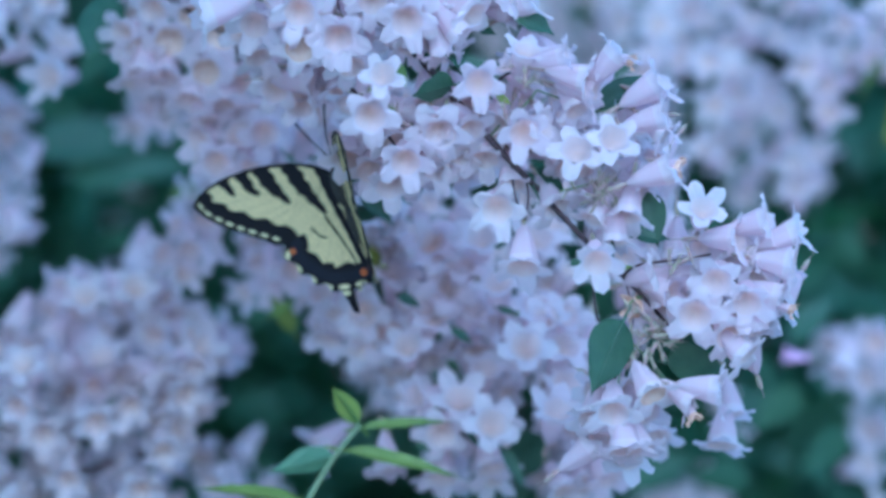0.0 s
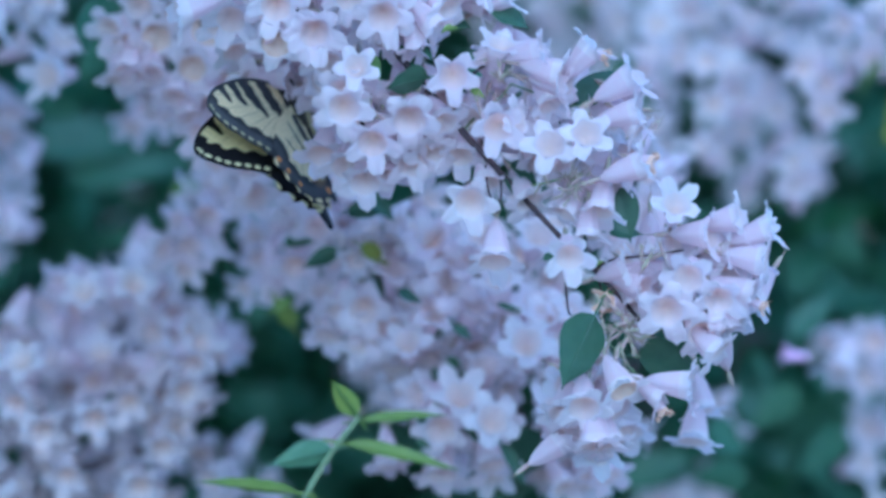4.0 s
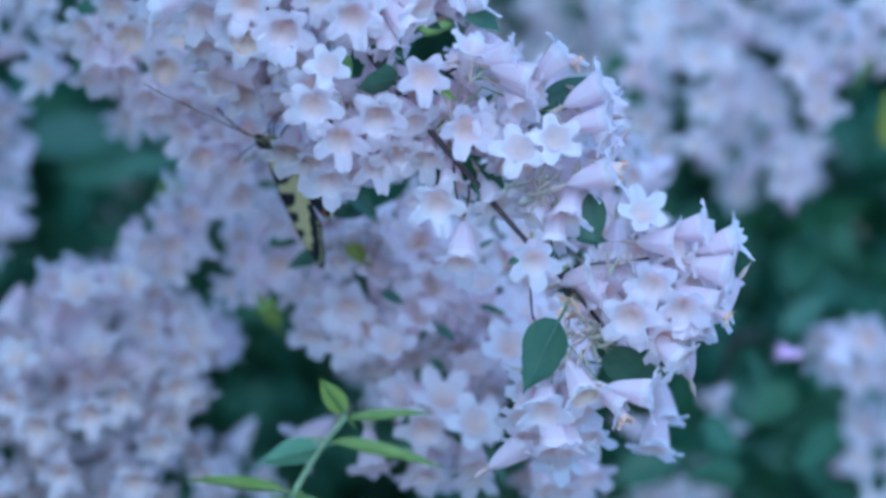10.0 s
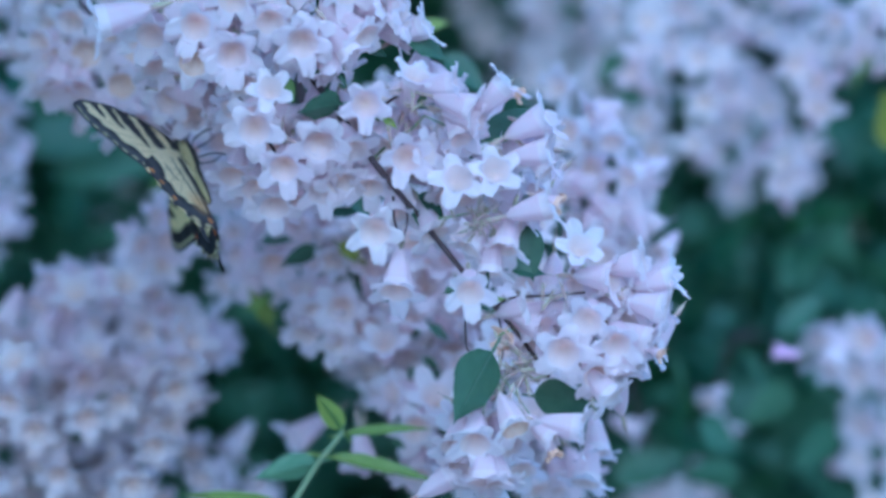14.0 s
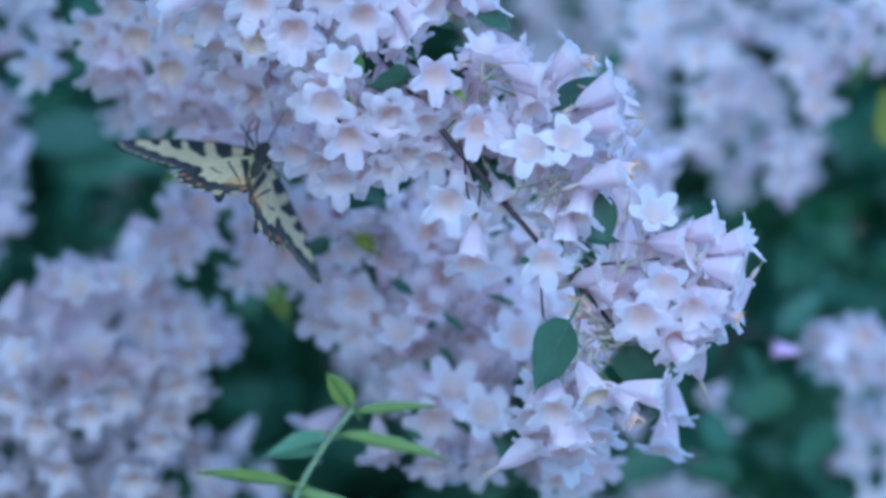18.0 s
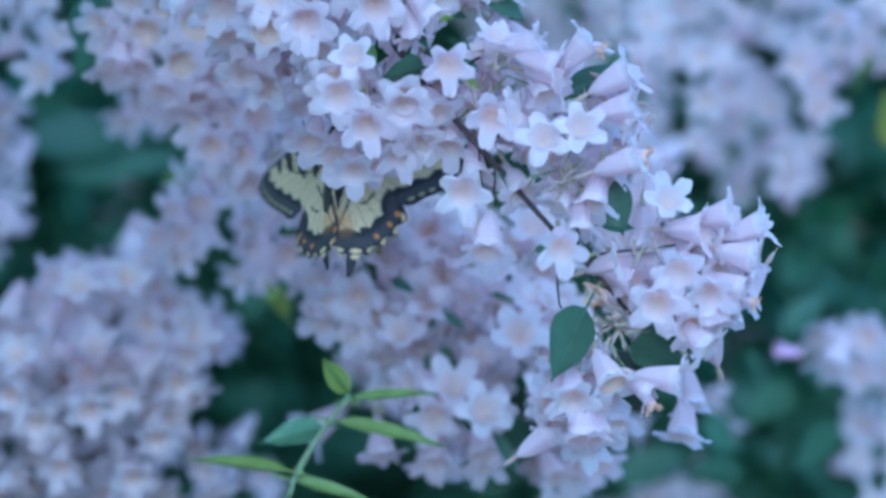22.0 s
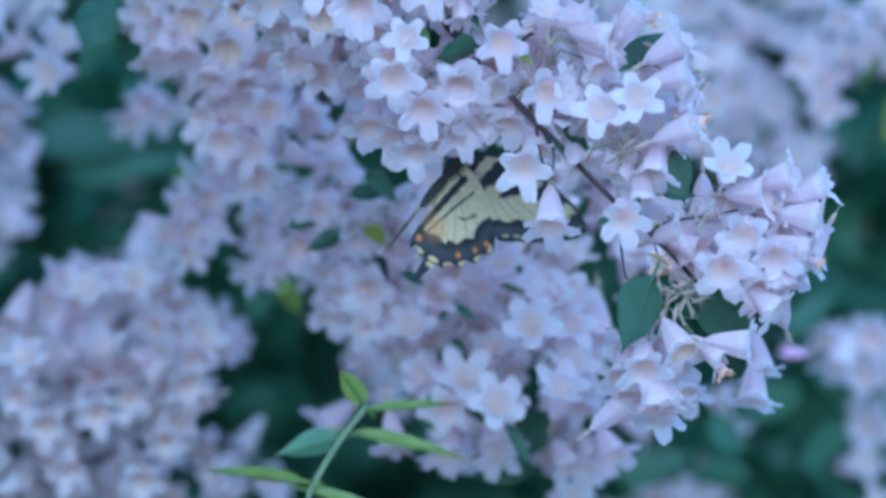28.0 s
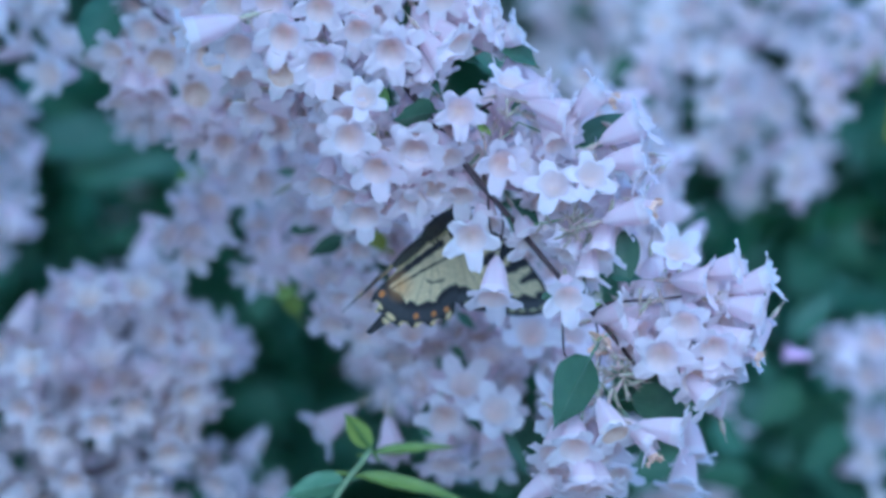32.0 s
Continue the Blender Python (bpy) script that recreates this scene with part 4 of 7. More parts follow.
flower(left_spray, 0.0323, 0.0750, -0.0604, -85, 70, 1.03)
flower(left_spray, 0.0099, 0.0750, -0.0488, -95, 70, 1.03)
heap(left_spray, [(0.002, -0.030), (0.017, -0.010), (0.042, -0.010), (0.053, -0.032), (0.051, -0.054), (0.039, -0.059), (0.020, -0.052), (0.009, -0.043)], 24, 0.0100, 0.085, 0.110, 47, "aged_shaded", 1.00)


# ---- the rear branch ----
rear = thing("flowering_branch", pose(-0.0504, 0.0900, 1.4960), "hanging branch of pale pink bell flowers behind the front one", "branch", "flowering branches of the shrub")
part("stem", tube_mesh("stem", [(-0.0310, 0.6600, 0.0976), (-0.0179, 0.3600, 0.0566), (-0.0025, 0.0800, 0.0048), (0.0086, 0.0800, -0.0418), (0.0160, 0.0850, -0.0846), (0.0347, 0.0850, -0.1108), (0.0646, 0.0800, -0.1331), (0.0813, 0.0800, -0.1629)], 0.00200, 0.00080, BARK), rear)
part("stem", tube_mesh("stem", [(0.0160, 0.0850, -0.0846), (-0.0073, 0.1100, -0.0920), (-0.0229, 0.1200, -0.1034)], 0.00120, 0.00060, BARK), rear)
part("stem", tube_mesh("stem", [(0.0646, 0.0800, -0.1331), (0.0534, 0.0800, -0.1443), (0.0515, 0.0800, -0.1592)], 0.00100, 0.00060, BARK), rear)
flower(rear, -0.0055, 0.0050, -0.0593, -90, 25)
flower(rear, -0.0209, 0.0100, -0.0690, -100, 25)
flower(rear, -0.0110, 0.0100, -0.0717, -90, 25)
flower(rear, -0.0273, 0.0150, -0.0618, -150, 40)
flower(rear, -0.0148, 0.0150, -0.0591, 120, 40)
flower(rear, 0.0282, 0.0150, -0.1227, -95, 22, 1.05)
flower(rear, 0.0533, 0.0030, -0.1080, 61, 25, 1.05)
flower(rear, 0.0461, 0.0030, -0.0931, 99, 30, 1.10)
flower(rear, 0.0765, 0.0010, -0.1266, 89, 20, 1.05)
flower(rear, 0.0676, 0.0030, -0.1504, 60, 22, 1.05)
flower(rear, 0.0515, 0.0150, -0.1558, -95, 25, 1.05)
flower(rear, 0.0246, 0.0150, -0.1146, -90, 25, 1.05)
flower(rear, 0.0389, 0.0030, -0.1263, 98, 35)
flower(rear, 0.0891, 0.0030, -0.1164, 60, 40, 1.05)
flower(rear, 0.0676, 0.0200, -0.1174, -60, 60)
flower(rear, 0.0658, 0.0200, -0.1695, -90, 50)
flower(rear, 0.0479, 0.0200, -0.1695, -95, 70)
flower(rear, 0.0353, 0.0130, -0.1030, 81, 50)
flower(rear, 0.0587, 0.0130, -0.0985, 70, 40)
flower(rear, 0.0874, 0.0200, -0.1425, -90, 60, 1.10)
flower(rear, 0.0982, 0.0200, -0.1317, -90, 70, 1.10)
flower(rear, 0.0801, 0.0030, -0.1137, 68, 50, 1.05)
flower(rear, 0.0640, 0.0200, -0.1605, -95, 50)
flower(rear, 0.0318, 0.0150, -0.1657, -95, 75, 0.90)
flower(rear, 0.0569, 0.0130, -0.1427, 80, 40)
flower(rear, 0.0425, 0.0130, -0.1427, 81, 40)
flower(rear, 0.0100, 0.0250, -0.0904, -80, 25)
flower(rear, 0.0803, 0.0130, -0.0922, 69, 40, 1.10)
flower(rear, 0.0027, 0.0300, -0.1030, -90, 40)
flower(rear, 0.0173, 0.0200, -0.1174, -100, 60)
flower(rear, 0.0891, 0.0150, -0.1281, -90, 60, 1.10)
flower(rear, 0.0641, 0.0130, -0.1337, 80, 50)
flower(rear, 0.0443, 0.0080, -0.1138, 70, 50)
flower(rear, 0.0927, 0.0150, -0.1478, -100, 60, 1.10)
flower(rear, 0.1037, 0.0250, -0.1697, -60, 60)
flower(rear, 0.0893, 0.0250, -0.1733, -60, 60)
flower(rear, 0.0479, 0.0030, -0.0955, 90, 22, 1.10)
flower(rear, 0.0506, 0.0030, -0.1080, 75, 22, 1.10)
flower(rear, 0.0475, 0.0030, -0.1166, 74, 38, 1.05)
flower(rear, 0.0560, 0.0030, -0.1008, 86, 50, 1.05)
flower(rear, 0.0403, 0.0300, -0.1040, -100, 62, 1.00, "aged_shaded")
flower(rear, 0.0332, 0.0150, -0.1230, -90, 22, 1.12)
flower(rear, 0.0252, 0.0100, -0.1165, -95, 22, 1.08)
flower(rear, 0.0246, 0.0150, -0.1277, -92, 42, 1.05)
flower(rear, 0.0135, 0.0300, -0.1258, -110, 58, 1.05)
flower(rear, 0.0180, 0.0300, -0.1175, -120, 45, 1.00)
flower(rear, 0.0763, -0.0120, -0.1263, 89, 24, 1.20)
flower(rear, 0.0559, 0.0000, -0.1428, 85, 42, 1.20)
flower(rear, 0.0657, -0.0120, -0.1505, 71, 24, 1.12)
flower(rear, 0.0497, 0.0000, -0.1540, -90, 24, 1.12)
flower(rear, 0.0336, 0.0100, -0.1658, -80, 80, 0.95)
flower(rear, 0.0500, 0.0100, -0.1690, -90, 58, 1.05)
flower(rear, 0.0661, 0.0100, -0.1658, -75, 64, 1.10)
flower(rear, 0.0861, -0.0120, -0.1459, 76, 52, 1.12)
flower(rear, 0.0893, -0.0020, -0.1380, 73, 40, 1.10)
flower(rear, 0.0417, 0.0100, -0.1431, 190, 60, 1.05)
flower(rear, 0.0622, -0.0020, -0.0923, 90, 45, 1.05)
flower(rear, 0.0675, -0.0020, -0.1065, 98, 52, 1.05)
flower(rear, 0.0605, 0.0080, -0.1147, 61, 55, 1.05)
flower(rear, 0.0827, -0.0020, -0.1172, 94, 45, 1.05)
flower(rear, 0.0890, -0.0020, -0.1262, 61, 50, 1.05)
flower(rear, 0.0351, 0.0400, -0.1349, -90, 50, 1.00, "aged_shaded")
flower(rear, 0.0460, 0.0400, -0.1322, -80, 50, 1.00, "aged_shaded")
flower(rear, 0.0606, 0.0400, -0.1295, -70, 50, 1.00, "aged_shaded")
flower(rear, 0.0679, 0.0400, -0.1395, -90, 60, 1.00, "aged_shaded")
flower(rear, 0.0833, 0.0400, -0.1595, -90, 55, 1.00, "aged_shaded")
flower(rear, 0.0915, 0.0400, -0.1668, -80, 55, 1.00, "aged_shaded")
flower(rear, 0.0826, 0.0500, -0.1709, -100, 50, 1.00, "aged_shaded")
flower(rear, 0.0931, 0.0300, -0.1537, -90, 50, 1.05)
flower(rear, 0.0334, 0.0300, -0.1012, -90, 55, 1.00, "aged_shaded")
flower(rear, 0.0723, 0.0180, -0.1148, 76, 50, 1.00)
flower(rear, -0.0060, 0.0200, -0.0585, -90, 20, 1.12)
flower(rear, -0.0199, 0.0300, -0.0687, -95, 25, 1.10)
flower(rear, -0.0240, 0.0400, -0.0585, 150, 40, 1.10)
flower(rear, 0.0063, 0.0300, -0.0606, -80, 45, 1.05)
flower(rear, -0.0122, 0.0400, -0.0704, -90, 40, 1.05)
flower(rear, -0.0290, 0.0500, -0.0647, 190, 55, 1.05)
flower(rear, 0.0092, 0.0600, -0.1603, 215, 76, 1.10)
flower(rear, 0.0967, 0.0300, -0.1717, -70, 50, 1.05)
heap(rear, [(-0.034, -0.061), (-0.005, -0.052), (0.010, -0.063), (0.024, -0.089), (0.010, -0.103), (-0.016, -0.076)], 17, 0.0100, 0.030, 0.050, 51, "plain", 1.00)
heap(rear, [(0.009, -0.103), (0.035, -0.088), (0.072, -0.094), (0.101, -0.118), (0.105, -0.140), (0.086, -0.147), (0.064, -0.136), (0.035, -0.132), (0.013, -0.125)], 26, 0.0120, 0.035, 0.070, 52, "plain", 1.00, 80, 60, 48)
heap(rear, [(-0.044, -0.077), (-0.018, -0.075), (0.008, -0.088), (0.008, -0.111), (-0.010, -0.118), (-0.022, -0.107), (-0.042, -0.103)], 20, 0.0120, 0.070, 0.110, 53, "plain", 1.00)
heap(rear, [(0.035, -0.142), (0.072, -0.142), (0.088, -0.153), (0.097, -0.171), (0.090, -0.191), (0.064, -0.187), (0.050, -0.171)], 9, 0.0120, 0.035, 0.070, 54, "plain", 1.00)
heap(rear, [(0.094, -0.039), (0.109, -0.057), (0.127, -0.074), (0.130, -0.092), (0.125, -0.112), (0.112, -0.107), (0.090, -0.070)], 24, 0.0120, 0.040, 0.080, 55, "plain", 1.00)
heap(rear, [(0.035, -0.043), (0.072, -0.061), (0.108, -0.089), (0.119, -0.118), (0.090, -0.118), (0.062, -0.092), (0.039, -0.076)], 14, 0.0140, 0.035, 0.060, 56, "plain", 1.00, 80, 60, 48)
leaf(rear, (0.0249, -0.0020, -0.0785), (0.0359, -0.0020, -0.0884), OVAL, 60)
leaf(rear, (0.0199, 0.0000, -0.0859), (0.0344, 0.0000, -0.0838), OVAL, 60)
leaf(rear, (0.0359, -0.0020, -0.1104), (0.0440, -0.0020, -0.1139), OVAL, 60)
leaf(rear, (0.0532, -0.0020, -0.1210), (0.0600, -0.0020, -0.1256), OVAL, 60)
leaf(rear, (0.0660, -0.0050, -0.0962), (0.0718, -0.0050, -0.0930), NARROW, 60)
leaf(rear, (0.0670, -0.0050, -0.1144), (0.0752, -0.0050, -0.1167), NARROW, 60)
leaf(rear, (0.0417, -0.0020, -0.1570), (0.0470, -0.0020, -0.1596), OVAL, 60)
leaf(rear, (0.0585, -0.0040, -0.1542), (0.0624, -0.0040, -0.1581), OVAL, 60)
leaf(rear, (0.0515, 0.0100, -0.1315), (0.0568, 0.0100, -0.1342), OVAL, 60)
leaf(rear, (0.0238, 0.0100, -0.0958), (0.0336, 0.0100, -0.1021), YELLOW, 60)
leaf(rear, (0.0174, 0.0150, -0.0976), (0.0049, 0.0150, -0.1030), OVAL, 70)
leaf(rear, (-0.0008, 0.0250, -0.0958), (0.0100, 0.0250, -0.0940), OVAL, 50)
leaf(rear, (0.0683, -0.0050, -0.1577), (0.0771, -0.0050, -0.1715), NARROW, 60)
leaf(rear, (0.0821, 0.0250, -0.1553), (0.0678, 0.0350, -0.1720), BROAD, 60)
leaf(rear, (0.0712, 0.0200, -0.1156), (0.0766, 0.0200, -0.1174), WIDE, 60)
leaf(rear, (0.0587, 0.0350, -0.1756), (0.0825, 0.0450, -0.1724), OVAL, 60)
leaf(rear, (-0.0051, 0.0450, -0.1177), (0.0022, 0.0450, -0.1122), WIDE, 70)
leaf(rear, (0.0462, 0.0450, -0.0264), (0.0584, 0.0450, -0.0230), WIDE, 60)
leaf(rear, (0.0560, 0.0450, -0.0344), (0.0721, 0.0450, -0.0470), OVAL, 60)
heap(rear, [(0.017, -0.090), (0.033, -0.088), (0.036, -0.100), (0.024, -0.104), (0.017, -0.099)], 9, 0.0060, 0.010, 0.035, 57, "aged_shaded", 0.75)


# ---- the green sprig ----
sprig = thing("leafy_sprig", pose(-0.0464, 0.0750, 1.3105), "young green sprig with narrow paired leaves and no flowers", "sprig", "")
part("stem", tube_mesh("stem", [(-0.0564, 0.7200, -0.1363), (-0.0260, 0.2700, -0.0615), (0.0000, 0.0000, 0.0000), (0.0043, 0.0000, 0.0111), (0.0120, -0.0020, 0.0240), (0.0180, -0.0040, 0.0317), (0.0206, -0.0050, 0.0352)], 0.00120, 0.00070, GREENSTEM), sprig)
leaf(sprig, (0.0201, -0.0040, 0.0356), (0.0119, -0.0100, 0.0474), PADDLE, 58)
leaf(sprig, (0.0205, 0.0000, 0.0338), (0.0489, 0.0000, 0.0372), SLIM, 46)
leaf(sprig, (0.0157, 0.0000, 0.0270), (0.0533, 0.0000, 0.0201), SLIM, 46)
leaf(sprig, (0.0123, 0.0000, 0.0251), (-0.0082, 0.0000, 0.0208), SEA, 66)
leaf(sprig, (0.0017, 0.0000, 0.0116), (-0.0309, 0.0040, 0.0165), SLIM, 58)
leaf(sprig, (0.0014, 0.0000, 0.0092), (0.0311, 0.0000, 0.0020), SLIM, 50)


# ---- the low cluster and the other flowering branches behind ----
low_bush = thing("flowering_branch", pose(-0.1677, 0.2000, 1.2940), "low mounded cluster of pale pink flowers in shade", "branch", "flowering branches of the shrub")
part("stem", tube_mesh("stem", [(-0.1003, 0.6000, -0.0990), (-0.0564, 0.3000, -0.0522), (0.0000, 0.0000, 0.0000), (0.0287, 0.0200, 0.0275), (0.0479, 0.0200, 0.0602), (0.0614, 0.0200, 0.0832)], 0.00300, 0.00100, BARK), low_bush)
part("stem", tube_mesh("stem", [(0.0287, 0.0200, 0.0275), (0.0652, 0.0200, 0.0371), (0.0806, 0.0200, 0.0602)], 0.00200, 0.00100, BARK), low_bush)
flower(low_bush, 0.0373, -0.0450, 0.0449, -90, 25, 1.00, "aged_shaded")
flower(low_bush, 0.0672, -0.0450, 0.0942, 60, 40, 1.00, "plain")
flower(low_bush, 0.0506, -0.0450, 0.0915, 100, 40, 1.00, "plain")
flower(low_bush, 0.0839, -0.0450, 0.0582, -60, 30, 1.00, "aged_shaded")
flower(low_bush, 0.0654, -0.0450, 0.0545, -90, 30, 1.00, "aged_shaded")
flower(low_bush, 0.0765, -0.0450, 0.0397, -80, 40, 1.00, "aged_shaded")
flower(low_bush, 0.0303, -0.0450, 0.0693, 120, 40, 1.00, "plain")
flower(low_bush, 0.0691, -0.0450, 0.0268, -90, 30, 1.00, "aged_shaded")
flower(low_bush, 0.0451, -0.0450, 0.0305, -90, 40, 1.00, "aged_shaded")
flower(low_bush, 0.0894, -0.0450, 0.0748, 20, 50, 1.00, "plain")
flower(low_bush, 0.0543, -0.0450, 0.0490, -90, 30, 1.00, "aged_shaded")
flower(low_bush, 0.0284, -0.0450, 0.0545, -120, 40, 1.00, "aged_shaded")
heap(low_bush, [(0.006, 0.066), (0.029, 0.083), (0.035, 0.094), (0.050, 0.099), (0.057, 0.089), (0.059, 0.102), (0.069, 0.102), (0.077, 0.087), (0.094, 0.078), (0.096, 0.070), (0.081, 0.062), (0.066, 0.063), (0.037, 0.058), (0.006, 0.049)], 60, 0.0120, -0.035, 0.060, 61, "plain", 1.00)
heap(low_bush, [(0.006, 0.049), (0.037, 0.058), (0.066, 0.063), (0.081, 0.062), (0.089, 0.055), (0.085, 0.045), (0.092, 0.032), (0.090, 0.007), (0.006, 0.007)], 62, 0.0120, -0.035, 0.060, 63, "aged_shaded", 1.00)
heap(low_bush, [(0.088, 0.032), (0.106, 0.038), (0.108, 0.004), (0.088, 0.004)], 5, 0.0120, 0.040, 0.080, 62, "aged_shaded", 1.00)
left_branch = thing("flowering_branch", pose(-0.1793, 0.2200, 1.4655), "out-of-focus branch of pale pink flowers deep in the shrub", "branch", "flowering branches of the shrub")
part("stem", tube_mesh("stem", [(-0.1084, 0.5800, 0.0395), (-0.0104, 0.1000, 0.0038), (0.0119, 0.1000, -0.0368), (0.0261, 0.1000, -0.0612)], 0.00160, 0.00070, BARK), left_branch)
heap(left_branch, [(0.010, -0.012), (0.029, -0.011), (0.037, -0.022), (0.032, -0.032), (0.040, -0.038), (0.038, -0.065), (0.029, -0.071), (0.010, -0.069)], 19, 0.0120, 0.000, 0.080, 71, "plain", 1.10)
tl_branch = thing("flowering_branch", pose(-0.1304, 0.1600, 1.5095), "out-of-focus branch of pale pink flowers deep in the shrub", "branch", "flowering branches of the shrub")
part("stem", tube_mesh("stem", [(-0.0865, 0.6400, 0.0725), (-0.0063, 0.0800, 0.0053), (-0.0005, 0.0800, -0.0277), (0.0034, 0.0800, -0.0491)], 0.00160, 0.00070, BARK), tl_branch)
heap(tl_branch, [(-0.029, -0.011), (0.009, -0.011), (0.003, -0.038), (0.006, -0.047), (0.005, -0.056), (-0.004, -0.057), (-0.009, -0.043), (-0.029, -0.043)], 14, 0.0120, 0.000, 0.060, 72, "plain", 1.10)
ur_branch = thing("flowering_branch", pose(0.0983, 0.2700, 1.5221), "out-of-focus branch of pale pink flowers deep in the shrub", "branch", "flowering branches of the shrub")
part("stem", tube_mesh("stem", [(0.0495, 0.4000, 0.0615), (0.0092, 0.1600, 0.0114), (0.0161, 0.1600, -0.0460), (0.0322, 0.1600, -0.0805), (0.0437, 0.1600, -0.1081)], 0.00160, 0.00070, BARK), ur_branch)
heap(ur_branch, [(-0.0395, -0.0189), (0.0431, -0.0189), (0.0386, -0.0467), (0.0368, -0.0728), (0.0431, -0.0809), (0.0449, -0.0943), (0.0314, -0.1042), (0.0198, -0.1024), (0.0117, -0.1078), (-0.0000, -0.0943), (-0.0162, -0.0925), (-0.0323, -0.0764), (-0.0279, -0.0548)], 56, 0.0120, 0.000, 0.140, 73, "plain", 1.00, 90, 65, 42)
tr_branch = thing("flowering_branch", pose(0.1846, 0.2400, 1.4843), "out-of-focus branch of pale pink flowers deep in the shrub", "branch", "flowering branches of the shrub")
part("stem", tube_mesh("stem", [(0.0927, 0.4000, 0.0423), (0.0086, 0.0800, 0.0039), (-0.0245, 0.0800, -0.0071), (-0.0466, 0.0800, -0.0093)], 0.00160, 0.00070, BARK), tr_branch)
heap(tr_branch, [(-0.0514, -0.0063), (-0.0261, 0.0036), (-0.0072, -0.0099), (-0.0162, -0.0198), (-0.0496, -0.0144)], 10, 0.0120, 0.000, 0.060, 74, "plain", 1.00, 90, 65, 42)
top_branch = thing("flowering_branch", pose(0.0354, 0.4600, 1.5368), "out-of-focus branch of pale pink flowers deep in the shrub", "branch", "flowering branches of the shrub")
part("stem", tube_mesh("stem", [(0.0140, 0.3000, 0.0543), (0.0022, 0.1200, 0.0086), (0.0093, 0.1200, -0.0293), (0.0141, 0.1200, -0.0529)], 0.00160, 0.00070, BARK), top_branch)
heap(top_branch, [(-0.0325, -0.0229), (0.0363, -0.0229), (0.0402, -0.0688), (0.0296, -0.0842), (0.0029, -0.0755), (-0.0144, -0.0536)], 32, 0.0120, 0.000, 0.100, 75, "plain", 1.00, 90, 65, 42)
right_branch = thing("flowering_branch", pose(0.1897, 0.2600, 1.3295), "out-of-focus branch of pale pink flowers deep in the shrub", "branch", "flowering branches of the shrub")
part("stem", tube_mesh("stem", [(0.1077, 0.5400, -0.0401), (0.0108, 0.1000, -0.0040), (-0.0204, 0.1000, 0.0209), (-0.0494, 0.1000, 0.0313)], 0.00160, 0.00070, BARK), right_branch)
heap(right_branch, [(-0.056, 0.036), (-0.046, 0.041), (-0.018, 0.035), (-0.006, -0.022), (-0.035, -0.022), (-0.039, 0.000), (-0.031, 0.014), (-0.046, 0.027), (-0.058, 0.029)], 17, 0.0120, 0.000, 0.080, 76, "plain", 1.10, 90, 65, 42)
rdrop_branch = thing("flowering_branch", pose(0.1085, 0.2800, 1.3684), "out-of-focus branch of pale pink flowers deep in the shrub", "branch", "flowering branches of the shrub")
part("stem", tube_mesh("stem", [(0.0597, 0.5200, -0.0174), (0.0024, 0.0400, -0.0007), (-0.0057, 0.0400, -0.0190), (-0.0077, 0.0400, -0.0413)], 0.00160, 0.00070, BARK), rdrop_branch)
heap(rdrop_branch, [(-0.011, -0.022), (-0.005, -0.020), (-0.004, -0.038), (-0.012, -0.042)], 2, 0.0120, 0.000, 0.020, 77, "plain", 0.85)
rdrop2_branch = thing("flowering_branch", pose(0.0660, 0.2600, 1.3609), "out-of-focus branch of pale pink flowers deep in the shrub", "branch", "flowering branches of the shrub")
part("stem", tube_mesh("stem", [(0.0374, 0.5400, -0.0223), (0.0015, 0.0400, -0.0009), (0.0075, 0.0400, -0.0210), (0.0095, 0.0400, -0.0330)], 0.00160, 0.00070, BARK), rdrop2_branch)
heap(rdrop2_branch, [(0.004, -0.022), (0.009, -0.020), (0.012, -0.026), (0.006, -0.030)], 1, 0.0120, 0.000, 0.020, 78, "plain", 0.85)
mid_branch = thing("flowering_branch", pose(-0.0161, 0.2200, 1.3695), "out-of-focus branch of pale pink flowers deep in the shrub", "branch", "flowering branches of the shrub")
part("stem", tube_mesh("stem", [(-0.0098, 0.5800, -0.0185), (-0.0006, 0.0600, -0.0011), (-0.0125, 0.0600, -0.0110), (-0.0224, 0.0600, -0.0130)], 0.00160, 0.00070, BARK), mid_branch)
heap(mid_branch, [(-0.018, -0.004), (-0.000, -0.004), (0.004, -0.018), (-0.008, -0.022)], 5, 0.0120, 0.000, 0.040, 79, "plain", 1.10)
deep_branch = thing("flowering_branch", pose(-0.1439, 0.4600, 1.4415), "out-of-focus branch of pale pink flowers deep in the shrub", "branch", "flowering branches of the shrub")
part("stem", tube_mesh("stem", [(-0.0490, 0.2000, 0.0140), (-0.0044, 0.0600, 0.0013), (0.0052, 0.0600, -0.0180), (0.0112, 0.0600, -0.0301)], 0.00160, 0.00070, BARK), deep_branch)
heap(deep_branch, [(0.0056, -0.0240), (0.0194, -0.0212), (0.0212, -0.0342), (0.0093, -0.0379)], 2, 0.0120, 0.000, 0.040, 81, "aged_shaded", 1.00)
rlow_branch = thing("flowering_branch", pose(0.0957, 0.3400, 1.2852), "out-of-focus branch of pale pink flowers deep in the shrub", "branch", "flowering branches of the shrub")
part("stem", tube_mesh("stem", [(0.0478, 0.4600, -0.0574), (0.0031, 0.0600, -0.0037), (0.0052, 0.0600, 0.0175), (0.0137, 0.0600, 0.0238)], 0.00160, 0.00070, BARK), rlow_branch)
heap(rlow_branch, [(-0.020, 0.026), (0.011, 0.027), (0.022, 0.007), (-0.030, 0.007)], 6, 0.0120, 0.000, 0.040, 80, "plain", 1.10)
